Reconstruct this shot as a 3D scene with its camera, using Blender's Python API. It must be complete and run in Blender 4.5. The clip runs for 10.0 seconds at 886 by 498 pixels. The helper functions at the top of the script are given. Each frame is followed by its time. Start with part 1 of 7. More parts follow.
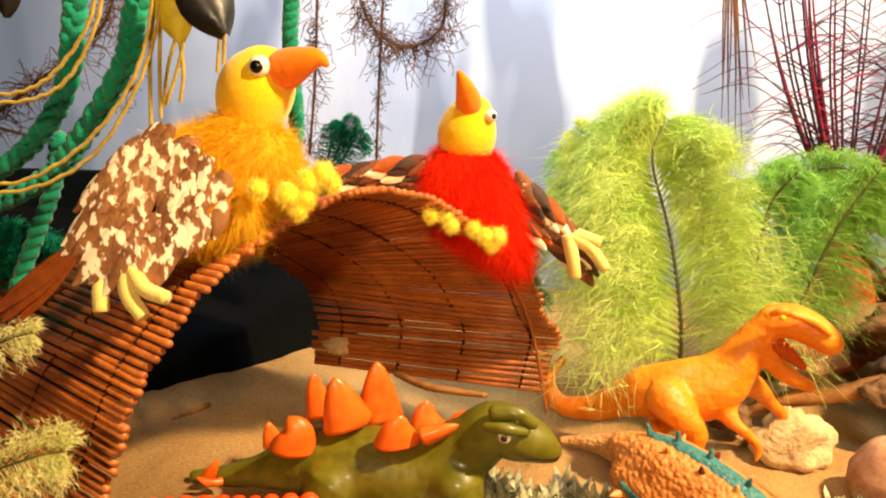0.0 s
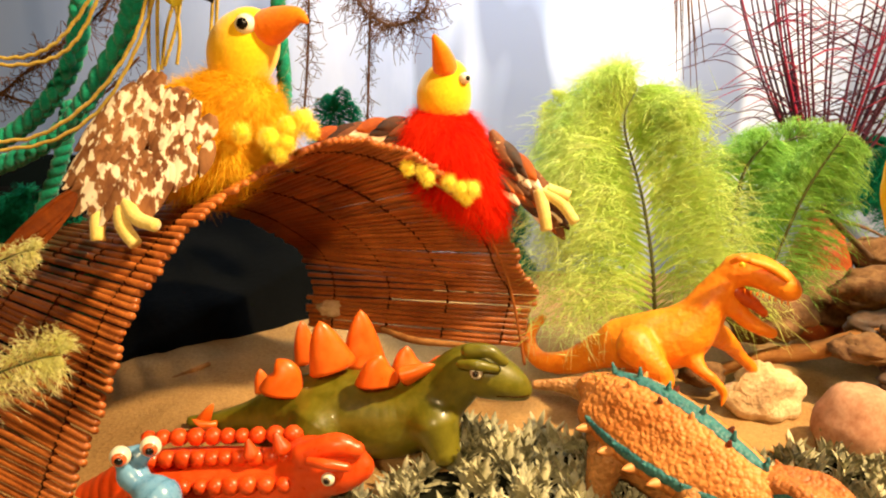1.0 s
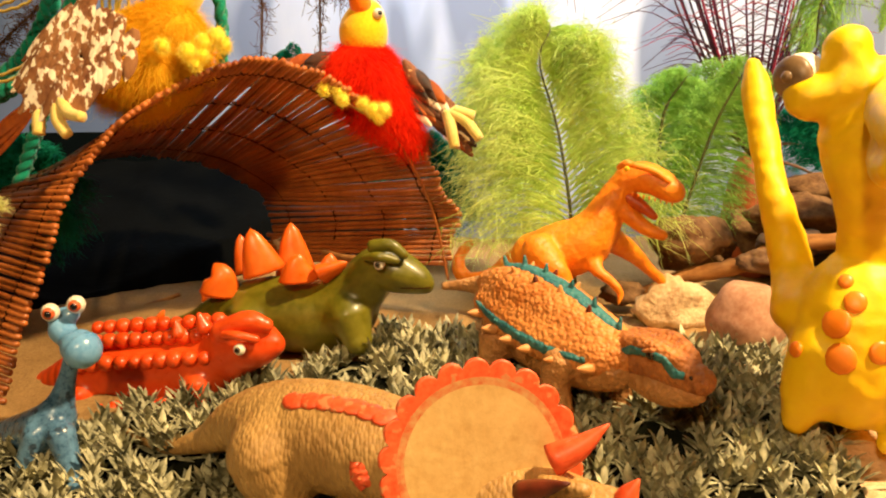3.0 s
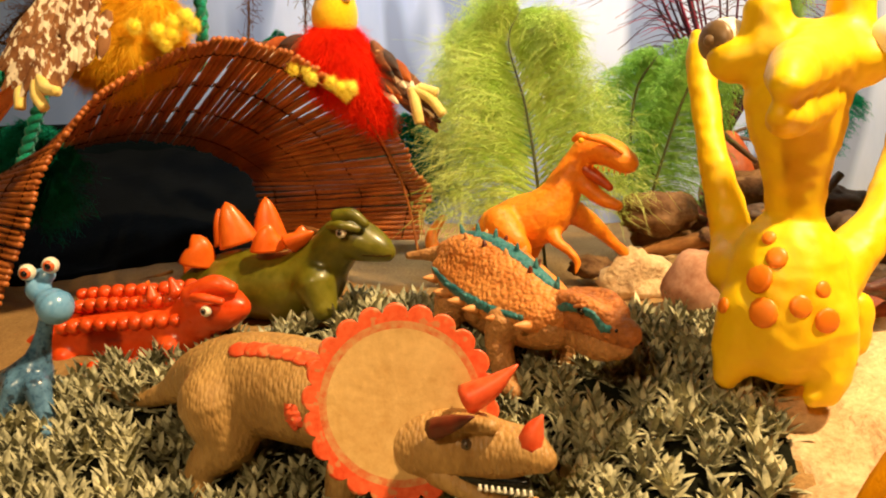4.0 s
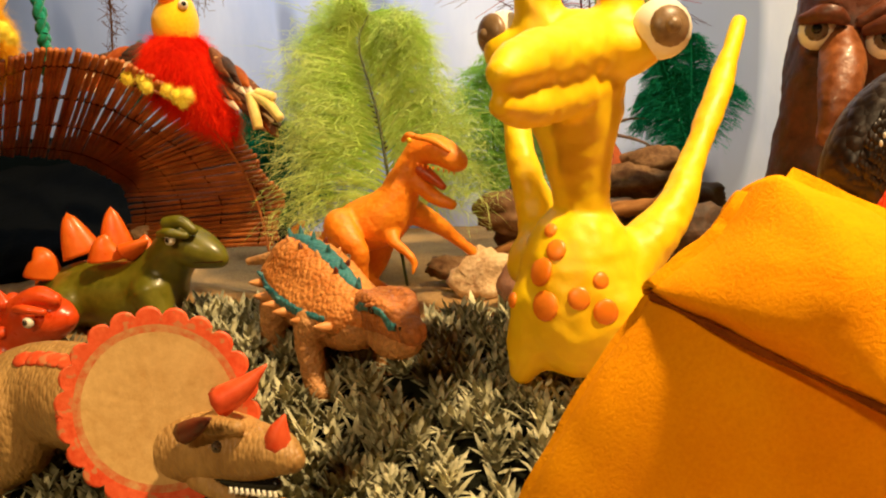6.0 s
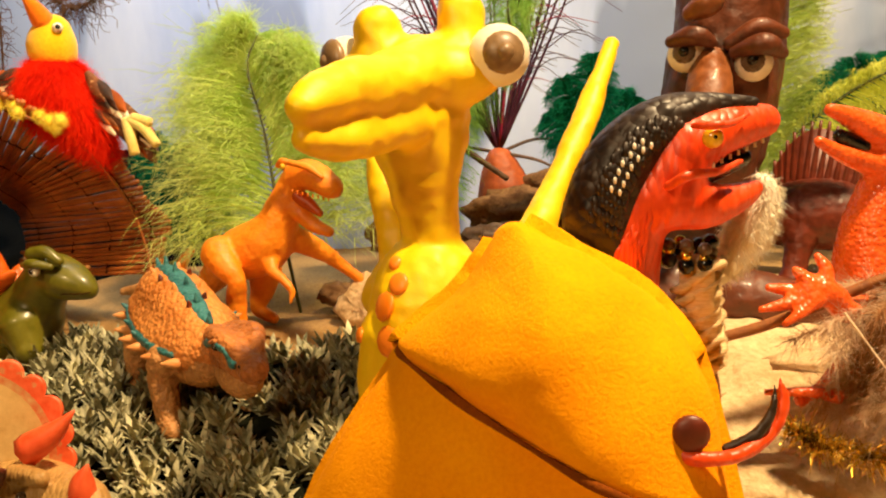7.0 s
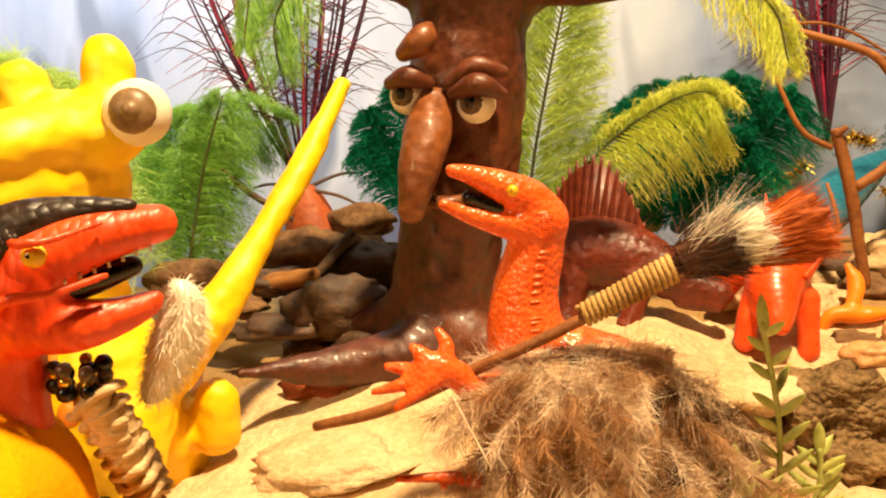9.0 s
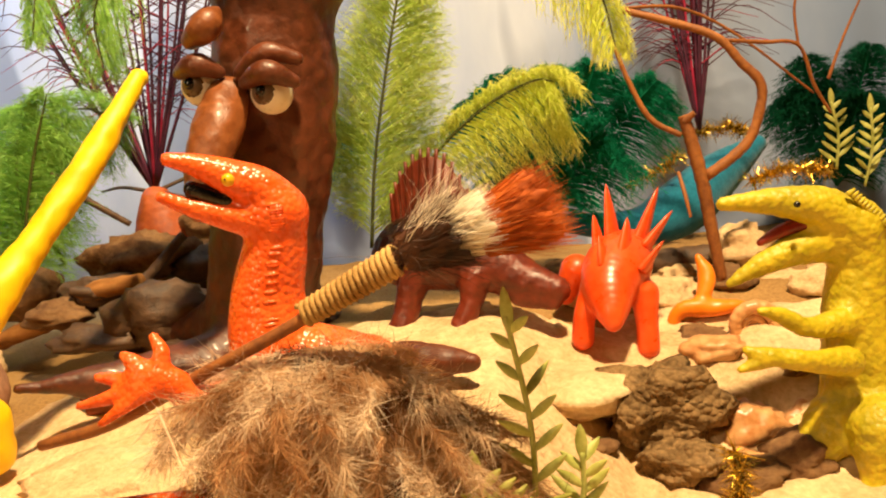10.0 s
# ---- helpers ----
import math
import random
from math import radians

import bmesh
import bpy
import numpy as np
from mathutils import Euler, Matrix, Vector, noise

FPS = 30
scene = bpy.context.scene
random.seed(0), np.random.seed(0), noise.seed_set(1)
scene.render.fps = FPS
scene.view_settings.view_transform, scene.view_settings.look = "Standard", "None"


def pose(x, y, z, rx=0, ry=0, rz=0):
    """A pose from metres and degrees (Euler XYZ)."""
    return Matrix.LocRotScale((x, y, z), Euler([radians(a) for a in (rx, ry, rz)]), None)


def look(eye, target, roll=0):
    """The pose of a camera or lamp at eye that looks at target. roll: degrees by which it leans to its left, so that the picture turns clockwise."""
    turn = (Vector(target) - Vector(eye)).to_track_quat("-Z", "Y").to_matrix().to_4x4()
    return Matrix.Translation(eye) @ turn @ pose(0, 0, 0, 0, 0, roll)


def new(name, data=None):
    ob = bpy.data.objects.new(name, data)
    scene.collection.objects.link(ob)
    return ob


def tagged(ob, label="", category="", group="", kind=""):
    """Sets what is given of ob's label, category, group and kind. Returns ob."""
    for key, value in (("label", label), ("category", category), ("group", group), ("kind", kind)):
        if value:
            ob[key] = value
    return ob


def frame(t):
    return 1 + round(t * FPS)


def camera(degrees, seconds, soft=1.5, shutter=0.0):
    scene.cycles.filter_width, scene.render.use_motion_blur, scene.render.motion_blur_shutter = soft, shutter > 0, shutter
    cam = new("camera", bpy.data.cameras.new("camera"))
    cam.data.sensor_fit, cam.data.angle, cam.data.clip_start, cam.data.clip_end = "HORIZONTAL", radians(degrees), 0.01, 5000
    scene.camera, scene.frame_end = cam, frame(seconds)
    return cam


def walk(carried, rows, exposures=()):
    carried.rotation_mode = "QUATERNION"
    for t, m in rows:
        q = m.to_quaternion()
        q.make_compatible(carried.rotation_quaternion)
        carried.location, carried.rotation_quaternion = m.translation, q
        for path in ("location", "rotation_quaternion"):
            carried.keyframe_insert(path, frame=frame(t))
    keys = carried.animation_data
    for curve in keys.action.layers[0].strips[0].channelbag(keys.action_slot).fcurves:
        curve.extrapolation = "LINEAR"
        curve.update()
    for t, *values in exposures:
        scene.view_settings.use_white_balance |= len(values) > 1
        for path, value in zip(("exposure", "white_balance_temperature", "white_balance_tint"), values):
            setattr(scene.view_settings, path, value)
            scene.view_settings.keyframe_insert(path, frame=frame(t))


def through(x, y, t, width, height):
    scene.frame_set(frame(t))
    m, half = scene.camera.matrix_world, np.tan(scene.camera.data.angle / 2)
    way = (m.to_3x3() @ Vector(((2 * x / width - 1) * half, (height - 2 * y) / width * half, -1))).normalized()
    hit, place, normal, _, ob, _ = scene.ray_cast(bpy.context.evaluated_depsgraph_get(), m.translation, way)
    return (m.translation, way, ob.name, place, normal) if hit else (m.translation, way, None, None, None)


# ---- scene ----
cam = camera(55.8, 10.0, soft=2.1)
PATH = [
    (0, -0.01101, 0.07952, 0.34560, 73.995, -1.442, 0.414),
    (0.5, 0.00396, 0.05659, 0.32851, 74.487, -0.836, 1.083),
    (1, 0.02203, 0.03130, 0.30674, 75.797, -0.826, 1.925),
    (1.5, 0.05493, 0.00691, 0.29007, 76.745, -0.269, 2.933),
    (2, 0.09331, -0.00786, 0.26915, 77.419, 0.226, 4.085),
    (2.5, 0.11736, -0.02762, 0.24564, 78.428, 0.606, 5.007),
    (3.8, 0.20157, -0.06584, 0.19390, 79.796, 1.482, 9.250),
    (4, 0.21514, -0.06846, 0.19320, 79.870, 1.596, 9.690),
    (4.5, 0.24763, -0.07177, 0.18164, 80.044, 2.009, 10.794),
    (5, 0.28036, -0.06444, 0.18416, 80.179, 2.372, 11.116),
    (5.5, 0.31464, -0.05378, 0.18139, 80.422, 2.539, 10.765),
    (5.7, 0.32624, -0.05017, 0.17908, 80.491, 2.928, 10.232),
    (6.8, 0.40890, -0.01994, 0.18783, 80.958, 3.766, 9.146),
    (7, 0.42632, -0.01151, 0.18573, 81.202, 3.780, 8.830),
    (7.5, 0.46272, 0.00140, 0.18827, 81.443, 3.697, 8.443),
    (8, 0.50576, 0.01618, 0.19755, 81.600, 3.830, 8.520),
    (8.5, 0.55312, 0.03949, 0.19909, 81.586, 4.515, 8.663),
    (9, 0.59917, 0.05346, 0.19886, 81.469, 5.138, 8.335),
    (9.5, 0.64690, 0.08007, 0.19136, 81.580, 5.883, 7.347),
    (10, 0.69609, 0.09751, 0.17887, 81.699, 6.302, 6.469),
]
EXPOSE = [(0.0, 0.62), (2.0, 0.52), (4.0, 0.18), (5.5, -0.10), (7.0, 0.05), (9.0, 0.19), (10.0, 0.1)]
walk(cam, [(t, pose(x, y, z, rx, ry, rz)) for t, x, y, z, rx, ry, rz in PATH], EXPOSE)

# ---- light: a warm studio lamp over the front of the table, an added front fill, one on the painted sky ----
world = bpy.data.worlds.new("world")
scene.world = world
world.use_nodes = True
world.node_tree.nodes["Background"].inputs[0].default_value = (1.0, 0.86, 0.7, 1)
world.node_tree.nodes["Background"].inputs[1].default_value = 0.002


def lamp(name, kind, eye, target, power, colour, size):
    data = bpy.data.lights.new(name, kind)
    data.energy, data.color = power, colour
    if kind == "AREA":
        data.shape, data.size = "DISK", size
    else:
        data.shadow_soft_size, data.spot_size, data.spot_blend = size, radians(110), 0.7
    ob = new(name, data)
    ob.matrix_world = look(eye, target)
    return tagged(ob, "assumed studio lamp out of view", "lamp", kind="structure")


lamp("key_lamp", "AREA", (0.86, 0.18, 1.27), (0.46, 0.42, 0.0), 41.0, (1.0, 0.715, 0.385), 0.09)
# Unseen fill, added to brighten the fronts of things.
lamp("front_fill", "AREA", (-0.06, -0.62, 0.78), (0.15, 0.45, 0.05), 6.0, (1.0, 0.71, 0.38), 0.09)
lamp("sky_lamp", "SPOT", (0.06, 0.70, 0.80), (0.02, 1.02, 0.38), 15.0, (0.80, 0.89, 1.0), 0.10)

# ---- materials ----


def rgb(h):
    """A colour as it looks on a screen, as linear values."""
    v = [int(h[i : i + 2], 16) / 255 for i in (0, 2, 4)]
    return [c / 12.92 if c <= 0.04045 else ((c + 0.055) / 1.055) ** 2.4 for c in v] + [1]


def node(nt, kind, **values):
    n = nt.nodes.new("ShaderNode" + kind)
    for key, value in values.items():
        n.inputs[key].default_value = value
    return n


def material(name, dark, light, rough=0.5, grain=90.0, blotch=14.0, bump=0.15, cells=0.0, sheen=0.0, metal=0.0, coat=0.0, through=0.0, vary=0.0, mix=0.5, fleck=None, fleck_scale=60.0, fleck_cut=0.62, stretch=(1, 1, 1), depth=0.0006):
    """A surface with blotches at one scale and grain at another, a relief of grain or of cells, flecks of a second colour."""
    m = bpy.data.materials.new(name)
    m.use_nodes = True
    nt = m.node_tree
    bsdf = nt.nodes["Principled BSDF"]
    link = nt.links.new
    where = nt.nodes.new("ShaderNodeTexCoord")
    mapping = node(nt, "Mapping", Scale=stretch)
    link(where.outputs["Object"], mapping.inputs["Vector"])
    big = node(nt, "TexNoise", Scale=blotch, Detail=3.0)
    fine = node(nt, "TexNoise", Scale=grain, Detail=5.0, Roughness=0.65)
    for n in (big, fine):
        link(mapping.outputs[0], n.inputs["Vector"])
    both = nt.nodes.new("ShaderNodeMath")
    both.operation = "MULTIPLY_ADD"
    both.inputs[1].default_value = mix
    link(big.outputs[0], both.inputs[0])
    half = nt.nodes.new("ShaderNodeMath")
    half.operation = "MULTIPLY"
    half.inputs[1].default_value = 1 - mix
    link(fine.outputs[0], half.inputs[0])
    link(half.outputs[0], both.inputs[2])
    ramp = nt.nodes.new("ShaderNodeValToRGB")
    ramp.color_ramp.elements[0].position, ramp.color_ramp.elements[1].position = 0.36, 0.64
    ramp.color_ramp.elements[0].color, ramp.color_ramp.elements[1].color = rgb(dark), rgb(light)
    link(both.outputs[0], ramp.inputs[0])
    colour = ramp.outputs[0]
    if fleck:
        spots = node(nt, "TexNoise", Scale=fleck_scale, Detail=2.0)
        link(mapping.outputs[0], spots.inputs["Vector"])
        cut = nt.nodes.new("ShaderNodeValToRGB")
        cut.color_ramp.elements[0].position, cut.color_ramp.elements[1].position = fleck_cut, fleck_cut + 0.05
        link(spots.outputs[0], cut.inputs[0])
        over = nt.nodes.new("ShaderNodeMixRGB")
        over.inputs[2].default_value = rgb(fleck)
        link(cut.outputs[0], over.inputs[0])
        link(colour, over.inputs[1])
        colour = over.outputs[0]
    if vary:
        info = nt.nodes.new("ShaderNodeObjectInfo")
        geo = nt.nodes.new("ShaderNodeNewGeometry")
        add = nt.nodes.new("ShaderNodeMath")
        link(info.outputs["Random"], add.inputs[0])
        link(geo.outputs["Random Per Island"], add.inputs[1])
        span = node(nt, "MapRange", **{"From Min": 0.0, "From Max": 2.0, "To Min": 1 - vary, "To Max": 1 + vary})
        link(add.outputs[0], span.inputs[0])
        hsv = nt.nodes.new("ShaderNodeHueSaturation")
        link(span.outputs[0], hsv.inputs["Value"])
        link(colour, hsv.inputs["Color"])
        colour = hsv.outputs[0]
    link(colour, bsdf.inputs["Base Color"])
    bsdf.inputs["Metallic"].default_value = metal
    bsdf.inputs["Specular IOR Level"].default_value = 0.1 if rough >= 0.8 else 0.5
    bsdf.inputs["Sheen Weight"].default_value = sheen
    bsdf.inputs["Coat Weight"].default_value = coat
    bsdf.inputs["Coat Roughness"].default_value = 0.15
    gloss = node(nt, "MapRange", **{"From Min": 0.3, "From Max": 0.7, "To Min": max(0.04, rough - 0.1), "To Max": min(1, rough + 0.1)})
    link(fine.outputs[0], gloss.inputs[0])
    link(gloss.outputs[0], bsdf.inputs["Roughness"])
    if bump:
        height = fine.outputs[0]
        if cells:
            cell = node(nt, "TexVoronoi", Scale=cells)
            link(mapping.outputs[0], cell.inputs["Vector"])
            inv = nt.nodes.new("ShaderNodeMath")
            inv.operation = "SUBTRACT"
            inv.inputs[0].default_value = 1.0
            link(cell.outputs["Distance"], inv.inputs[1])
            height = inv.outputs[0]
        b = node(nt, "Bump", Strength=bump, Distance=depth)
        link(height, b.inputs["Height"])
        link(b.outputs[0], bsdf.inputs["Normal"])
    if through:
        soft = nt.nodes.new("ShaderNodeBsdfTranslucent")
        link(colour, soft.inputs[0])
        blend = nt.nodes.new("ShaderNodeMixShader")
        blend.inputs[0].default_value = through
        link(bsdf.outputs[0], blend.inputs[1])
        link(soft.outputs[0], blend.inputs[2])
        link(blend.outputs[0], nt.nodes["Material Output"].inputs["Surface"])
    return m


SAND = material("sand", "86673f", "b8935e", 0.95, 400, 9, 0.9, depth=0.0015)
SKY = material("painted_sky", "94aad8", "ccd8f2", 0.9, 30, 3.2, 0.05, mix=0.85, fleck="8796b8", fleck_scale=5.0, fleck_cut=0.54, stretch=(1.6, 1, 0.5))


def dim_end(mat, start, end, hue):
    """Paints the backdrop darker between two places along it, cloud and dim light together, with a ragged edge."""
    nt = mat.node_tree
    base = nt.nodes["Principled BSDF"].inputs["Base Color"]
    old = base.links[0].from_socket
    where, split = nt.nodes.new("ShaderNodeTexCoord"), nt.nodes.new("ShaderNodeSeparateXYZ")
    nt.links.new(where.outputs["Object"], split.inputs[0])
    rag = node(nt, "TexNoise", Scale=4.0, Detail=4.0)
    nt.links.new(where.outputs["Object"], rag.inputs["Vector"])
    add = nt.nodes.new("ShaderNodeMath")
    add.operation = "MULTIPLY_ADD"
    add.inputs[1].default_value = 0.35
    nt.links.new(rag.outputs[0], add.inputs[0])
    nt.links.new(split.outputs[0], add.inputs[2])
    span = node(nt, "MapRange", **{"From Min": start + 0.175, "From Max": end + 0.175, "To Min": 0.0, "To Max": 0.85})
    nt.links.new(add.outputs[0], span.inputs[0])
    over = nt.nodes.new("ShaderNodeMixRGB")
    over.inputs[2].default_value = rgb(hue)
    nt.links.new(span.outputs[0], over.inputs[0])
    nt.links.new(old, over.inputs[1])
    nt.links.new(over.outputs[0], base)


# Both ends dimmed in the colour: cloud at left, light falloff on both.
dim_end(SKY, -0.10, -0.50, "5f7396")
dim_end(SKY, 0.72, 1.05, "6f82a6")
WALL = material("room_wall", "453a30", "5a4e44", 0.9, 40, 2.0, 0.1)
CANE = material("cane", "86421a", "c67434", 0.36, 500, 40, 0.25, vary=0.25)
CORD = material("cord", "2e1508", "4a2410", 0.8, 900, 60, 0.4)
ORANGE_VINYL = material("orange_vinyl", "e8760a", "f79a1c", 0.5, 300, 30, 0.35, cells=420, depth=0.0004)
GREEN_CLAY = material("olive_clay", "54520c", "78721a", 0.4, 120, 25, 0.25, coat=0.25)
ORANGE_CLAY = material("orange_clay", "de5810", "f0761e", 0.36, 120, 25, 0.25, coat=0.1)
RED_VINYL = material("red_orange_vinyl", "d8420e", "ee5c20", 0.34, 160, 25, 0.2, coat=0.1)
BLUE_CLAY = material("blue_vinyl", "2e4c6a", "6a98be", 0.3, 220, 45, 0.2, coat=0.2, fleck="34485c", fleck_scale=130, fleck_cut=0.6)
BLUE_PLAIN = material("light_blue_vinyl", "5c94c6", "80b4de", 0.3, 120, 30, 0.1, coat=0.2)
TAN_HIDE = material("tan_hide", "9a723c", "c69c5c", 0.5, 160, 22, 0.9, cells=300, stretch=(1.6, 1, 0.7), depth=0.0008)
FRILL_TAN = material("tan_frill", "c69a5a", "deb674", 0.5, 180, 25, 0.5, depth=0.0006)
FRILL_RED = material("coral_red", "d8441c", "ee6638", 0.45, 160, 40, 0.3)
DARK_RED = material("brown_red", "4e1c0c", "762c14", 0.45, 160, 40, 0.3)
SHELL = material("pebbled_shell", "c06c26", "e39a50", 0.55, 200, 30, 1.0, cells=330, depth=0.0012)
TEAL = material("teal_paint", "1f5a62", "3f8486", 0.55, 200, 40, 1.0, cells=330, depth=0.001)
HIDE_BROWN = material("brown_hide", "94602e", "d49a5c", 0.55, 200, 30, 1.0, cells=380, depth=0.001)
YELLOW_CLAY = material("yellow_clay", "f0bc00", "fad400", 0.5, 60, 18, 0.35, depth=0.0012)
SPOT_CLAY = material("orange_spot_clay", "ec7a0c", "f58c1c", 0.42, 80, 30, 0.25)
FELT = material("orange_felt", "f09400", "fda804", 1.0, 700, 30, 0.9, depth=0.0008)
FELT_EDGE = material("felt_seam_and_shade", "6a3204", "8a480c", 1.0, 700, 40, 0.6)
RED_HIDE = material("red_hide", "d23a08", "f2561a", 0.42, 200, 25, 0.55, cells=190, coat=0.0, stretch=(1.8, 1, 0.8), depth=0.0012)
WRAP = material("beige_wrapping_cloth", "bc9864", "ecd4a6", 0.95, 500, 60, 0.8, stretch=(0.5, 0.5, 3), depth=0.001)
FRILL_BLEND = material("coral_fading_to_tan", "cc5c30", "cfa066", 0.48, 240, 60, 0.4, mix=0.35)
BLACK_HIDE = material("black_brown_hide", "140b07", "34200f", 0.45, 200, 40, 0.8, cells=260, fleck="b09880", fleck_scale=210, fleck_cut=0.74, depth=0.001)
BARK = material("painted_bark", "2c1307", "6c3416", 0.48, 120, 16, 0.7, coat=0.1, depth=0.0015)
BARK_LIGHT = material("light_painted_bark", "552810", "8e5226", 0.45, 120, 20, 0.6, coat=0.12, depth=0.0012)
WHITE = material("ivory_white", "e4dcc4", "f4eedd", 0.35, 90, 20, 0.05)
CAMEL_IRIS = material("light_brown_iris", "6a5236", "8e7250", 0.4, 200, 60, 0.1)
IRIS = material("grey_brown_iris", "4a3a2a", "6e5a46", 0.3, 200, 60, 0.1)
BLACK = material("black_gloss", "080808", "141414", 0.25, 90, 20, 0.0)
GOLD = material("yellow_eye", "d8a010", "f4cc30", 0.3, 200, 60, 0.1)
EYE_RED = material("red_eye", "c0481c", "e0703c", 0.3, 200, 60, 0.1)
LIME = material("lime_feather", "b4d254", "ecf8a4", 0.8, 300, 20, 0.0, through=0.45, vary=0.18)
LIME_DARK = material("green_feather", "74ac44", "b4de78", 0.8, 300, 20, 0.0, through=0.4, vary=0.2)
FIR = material("dark_fir_feather", "052a20", "0e5a40", 0.8, 300, 20, 0.0, through=0.3, vary=0.25)
TEAL_FEATHER = material("dark_green_feather", "045c40", "1c9470", 0.8, 300, 20, 0.0, through=0.3, vary=0.25)
YELLOW_LIME = material("yellow_lime_feather", "ccd850", "f6f896", 0.8, 300, 20, 0.0, through=0.45, vary=0.15)
STRAW = material("pale_straw_feather", "dfe08c", "fbf8d0", 0.8, 300, 20, 0.0, through=0.5, vary=0.1)
QUILL = material("dark_quill", "2a3010", "4a5018", 0.6, 300, 50, 0.1)
PURPLE = material("purple_twig", "2a1024", "58183c", 0.6, 300, 40, 0.2, vary=0.3)
MAGENTA = material("magenta_twig", "7a1030", "a8204a", 0.6, 300, 40, 0.2, vary=0.2)
POT = material("terracotta", "8a3c14", "b85a26", 0.6, 200, 30, 0.4)
MOSS = material("plastic_sedge", "3a3c24", "d0caa2", 0.6, 120, 40, 0.0, vary=0.4)
ROCK = material("grey_brown_rock", "583c2a", "90704e", 0.9, 160, 30, 0.9, depth=0.002)
ROCK_PALE = material("pale_limestone", "c09c70", "ead0a4", 0.95, 220, 24, 1.0, depth=0.0025)
ROCK_DARK = material("dark_wet_rock", "38281c", "6a4e36", 0.6, 160, 30, 0.7, depth=0.002)
CORAL = material("pitted_coral", "58442c", "a4855c", 0.95, 200, 30, 1.0, cells=220, depth=0.004)
DRIFT = material("driftwood", "7a4c26", "b8854e", 0.8, 160, 20, 0.7, stretch=(0.3, 1, 1))
BRANCH = material("bare_branch", "6a3814", "a0642c", 0.65, 260, 24, 0.6)
YELLOW_FELT = material("yellow_felt", "f2b408", "fcd020", 0.95, 500, 30, 0.5, sheen=0.4)
BEAK = material("orange_felt_beak", "ee7206", "f88c14", 0.9, 500, 40, 0.4, sheen=0.3)
YELLOW_FUR = material("yellow_fluff", "f0b010", "fcd63c", 0.9, 200, 26, 0.0, through=0.25, vary=0.25)
RED_FUR = material("red_fluff", "d81804", "f83c10", 0.9, 200, 26, 0.0, through=0.25, vary=0.22)
CHENILLE = material("pale_yellow_chenille", "e0c060", "f4e08c", 0.95, 700, 60, 0.6, sheen=0.4)
CHENILLE_BRIGHT = material("yellow_chenille", "fada18", "fff060", 0.95, 700, 60, 0.6, sheen=0.4)
CREAM_FEATHER = material("cream_feather", "e0c8a0", "f8ecd2", 0.7, 200, 40, 0.2, vary=0.12, fleck="8a5830", fleck_scale=170, fleck_cut=0.64)
MOTTLED = material("mottled_feather", "5a2c10", "8a542a", 0.7, 200, 40, 0.2, vary=0.2, fleck="c89c68", fleck_scale=240, fleck_cut=0.62)
DARK_FEATHER = material("brown_black_feather", "1e1008", "5e3416", 0.7, 200, 40, 0.2, vary=0.3)
TAIL_FEATHER = material("orange_brown_feather", "9c4408", "d06a16", 0.7, 200, 40, 0.2, through=0.2, vary=0.2)
PALE_FUR = material("pale_grey_fur", "c8a884", "fff0d8", 0.85, 120, 26, 0.0, through=0.45, vary=0.12, mix=0.85)
BROWN_FUR = material("brown_grey_fur", "9c7048", "dcb488", 0.85, 120, 26, 0.0, through=0.45, vary=0.12, mix=0.85, fleck="4e2c16", fleck_scale=24, fleck_cut=0.57)
WHITE_FUR = material("white_fluff", "e8dcc4", "faf4e6", 0.9, 200, 40, 0.0, through=0.3, vary=0.1)
ROPE = material("jute_rope", "8a6636", "c8a468", 0.9, 600, 50, 0.6)
GREEN_YARN = material("green_yarn", "06705a", "1ea07c", 0.95, 600, 50, 0.7, sheen=0.3)
YELLOW_YARN = material("mustard_yarn", "a88a2c", "d6bc58", 0.95, 600, 50, 0.6, sheen=0.3)
DRY_VINE = material("dry_brown_vine", "3a2418", "76543a", 0.85, 400, 50, 0.4, vary=0.3)
BLACK_LEAF = material("black_leaf", "0c0c10", "1c1c20", 0.4, 160, 30, 0.2)
YELLOW_LEAF = material("yellow_petal", "c4b01c", "e8d838", 0.6, 160, 30, 0.2)
SPINO_SKIN = material("yellow_green_hide", "98900e", "ccb41e", 0.5, 200, 24, 0.8, cells=300, depth=0.0008)
BLUE_CLOTH = material("teal_blue_felt", "0f5a78", "247fa0", 0.9, 400, 24, 0.4, sheen=0.3)
GLITTER = material("gold_glitter", "a88414", "f0d060", 0.25, 300, 90, 0.3, metal=0.9, vary=0.4)
PLANT = material("pale_green_leaf", "a0a848", "d8da84", 0.5, 200, 40, 0.1, through=0.3, vary=0.2)
SHELL_PINK = material("sea_shell", "a86a34", "e0b27c", 0.35, 120, 40, 0.4)
# Near black: the dark gaps between blades are put into this colour.
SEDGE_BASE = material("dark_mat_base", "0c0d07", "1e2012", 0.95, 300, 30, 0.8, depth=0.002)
# Near-black stand-in for the gloom under the arch.
ARCH_BACKING = material("near_black_backing", "010506", "041012", 0.9, 40, 9.0, 0.1, mix=0.6)
FRILL_MIX = material("coral_to_tan", "d8441c", "f07040", 0.45, 300, 30, 0.4, fleck="d08050", fleck_scale=160, fleck_cut=0.6)
PINK_STONE = material("pink_brown_stone", "9a6a50", "cba084", 0.8, 160, 18, 0.4)
RED_STONE = material("red_brown_stone", "7a3418", "a8552c", 0.7, 160, 18, 0.5)
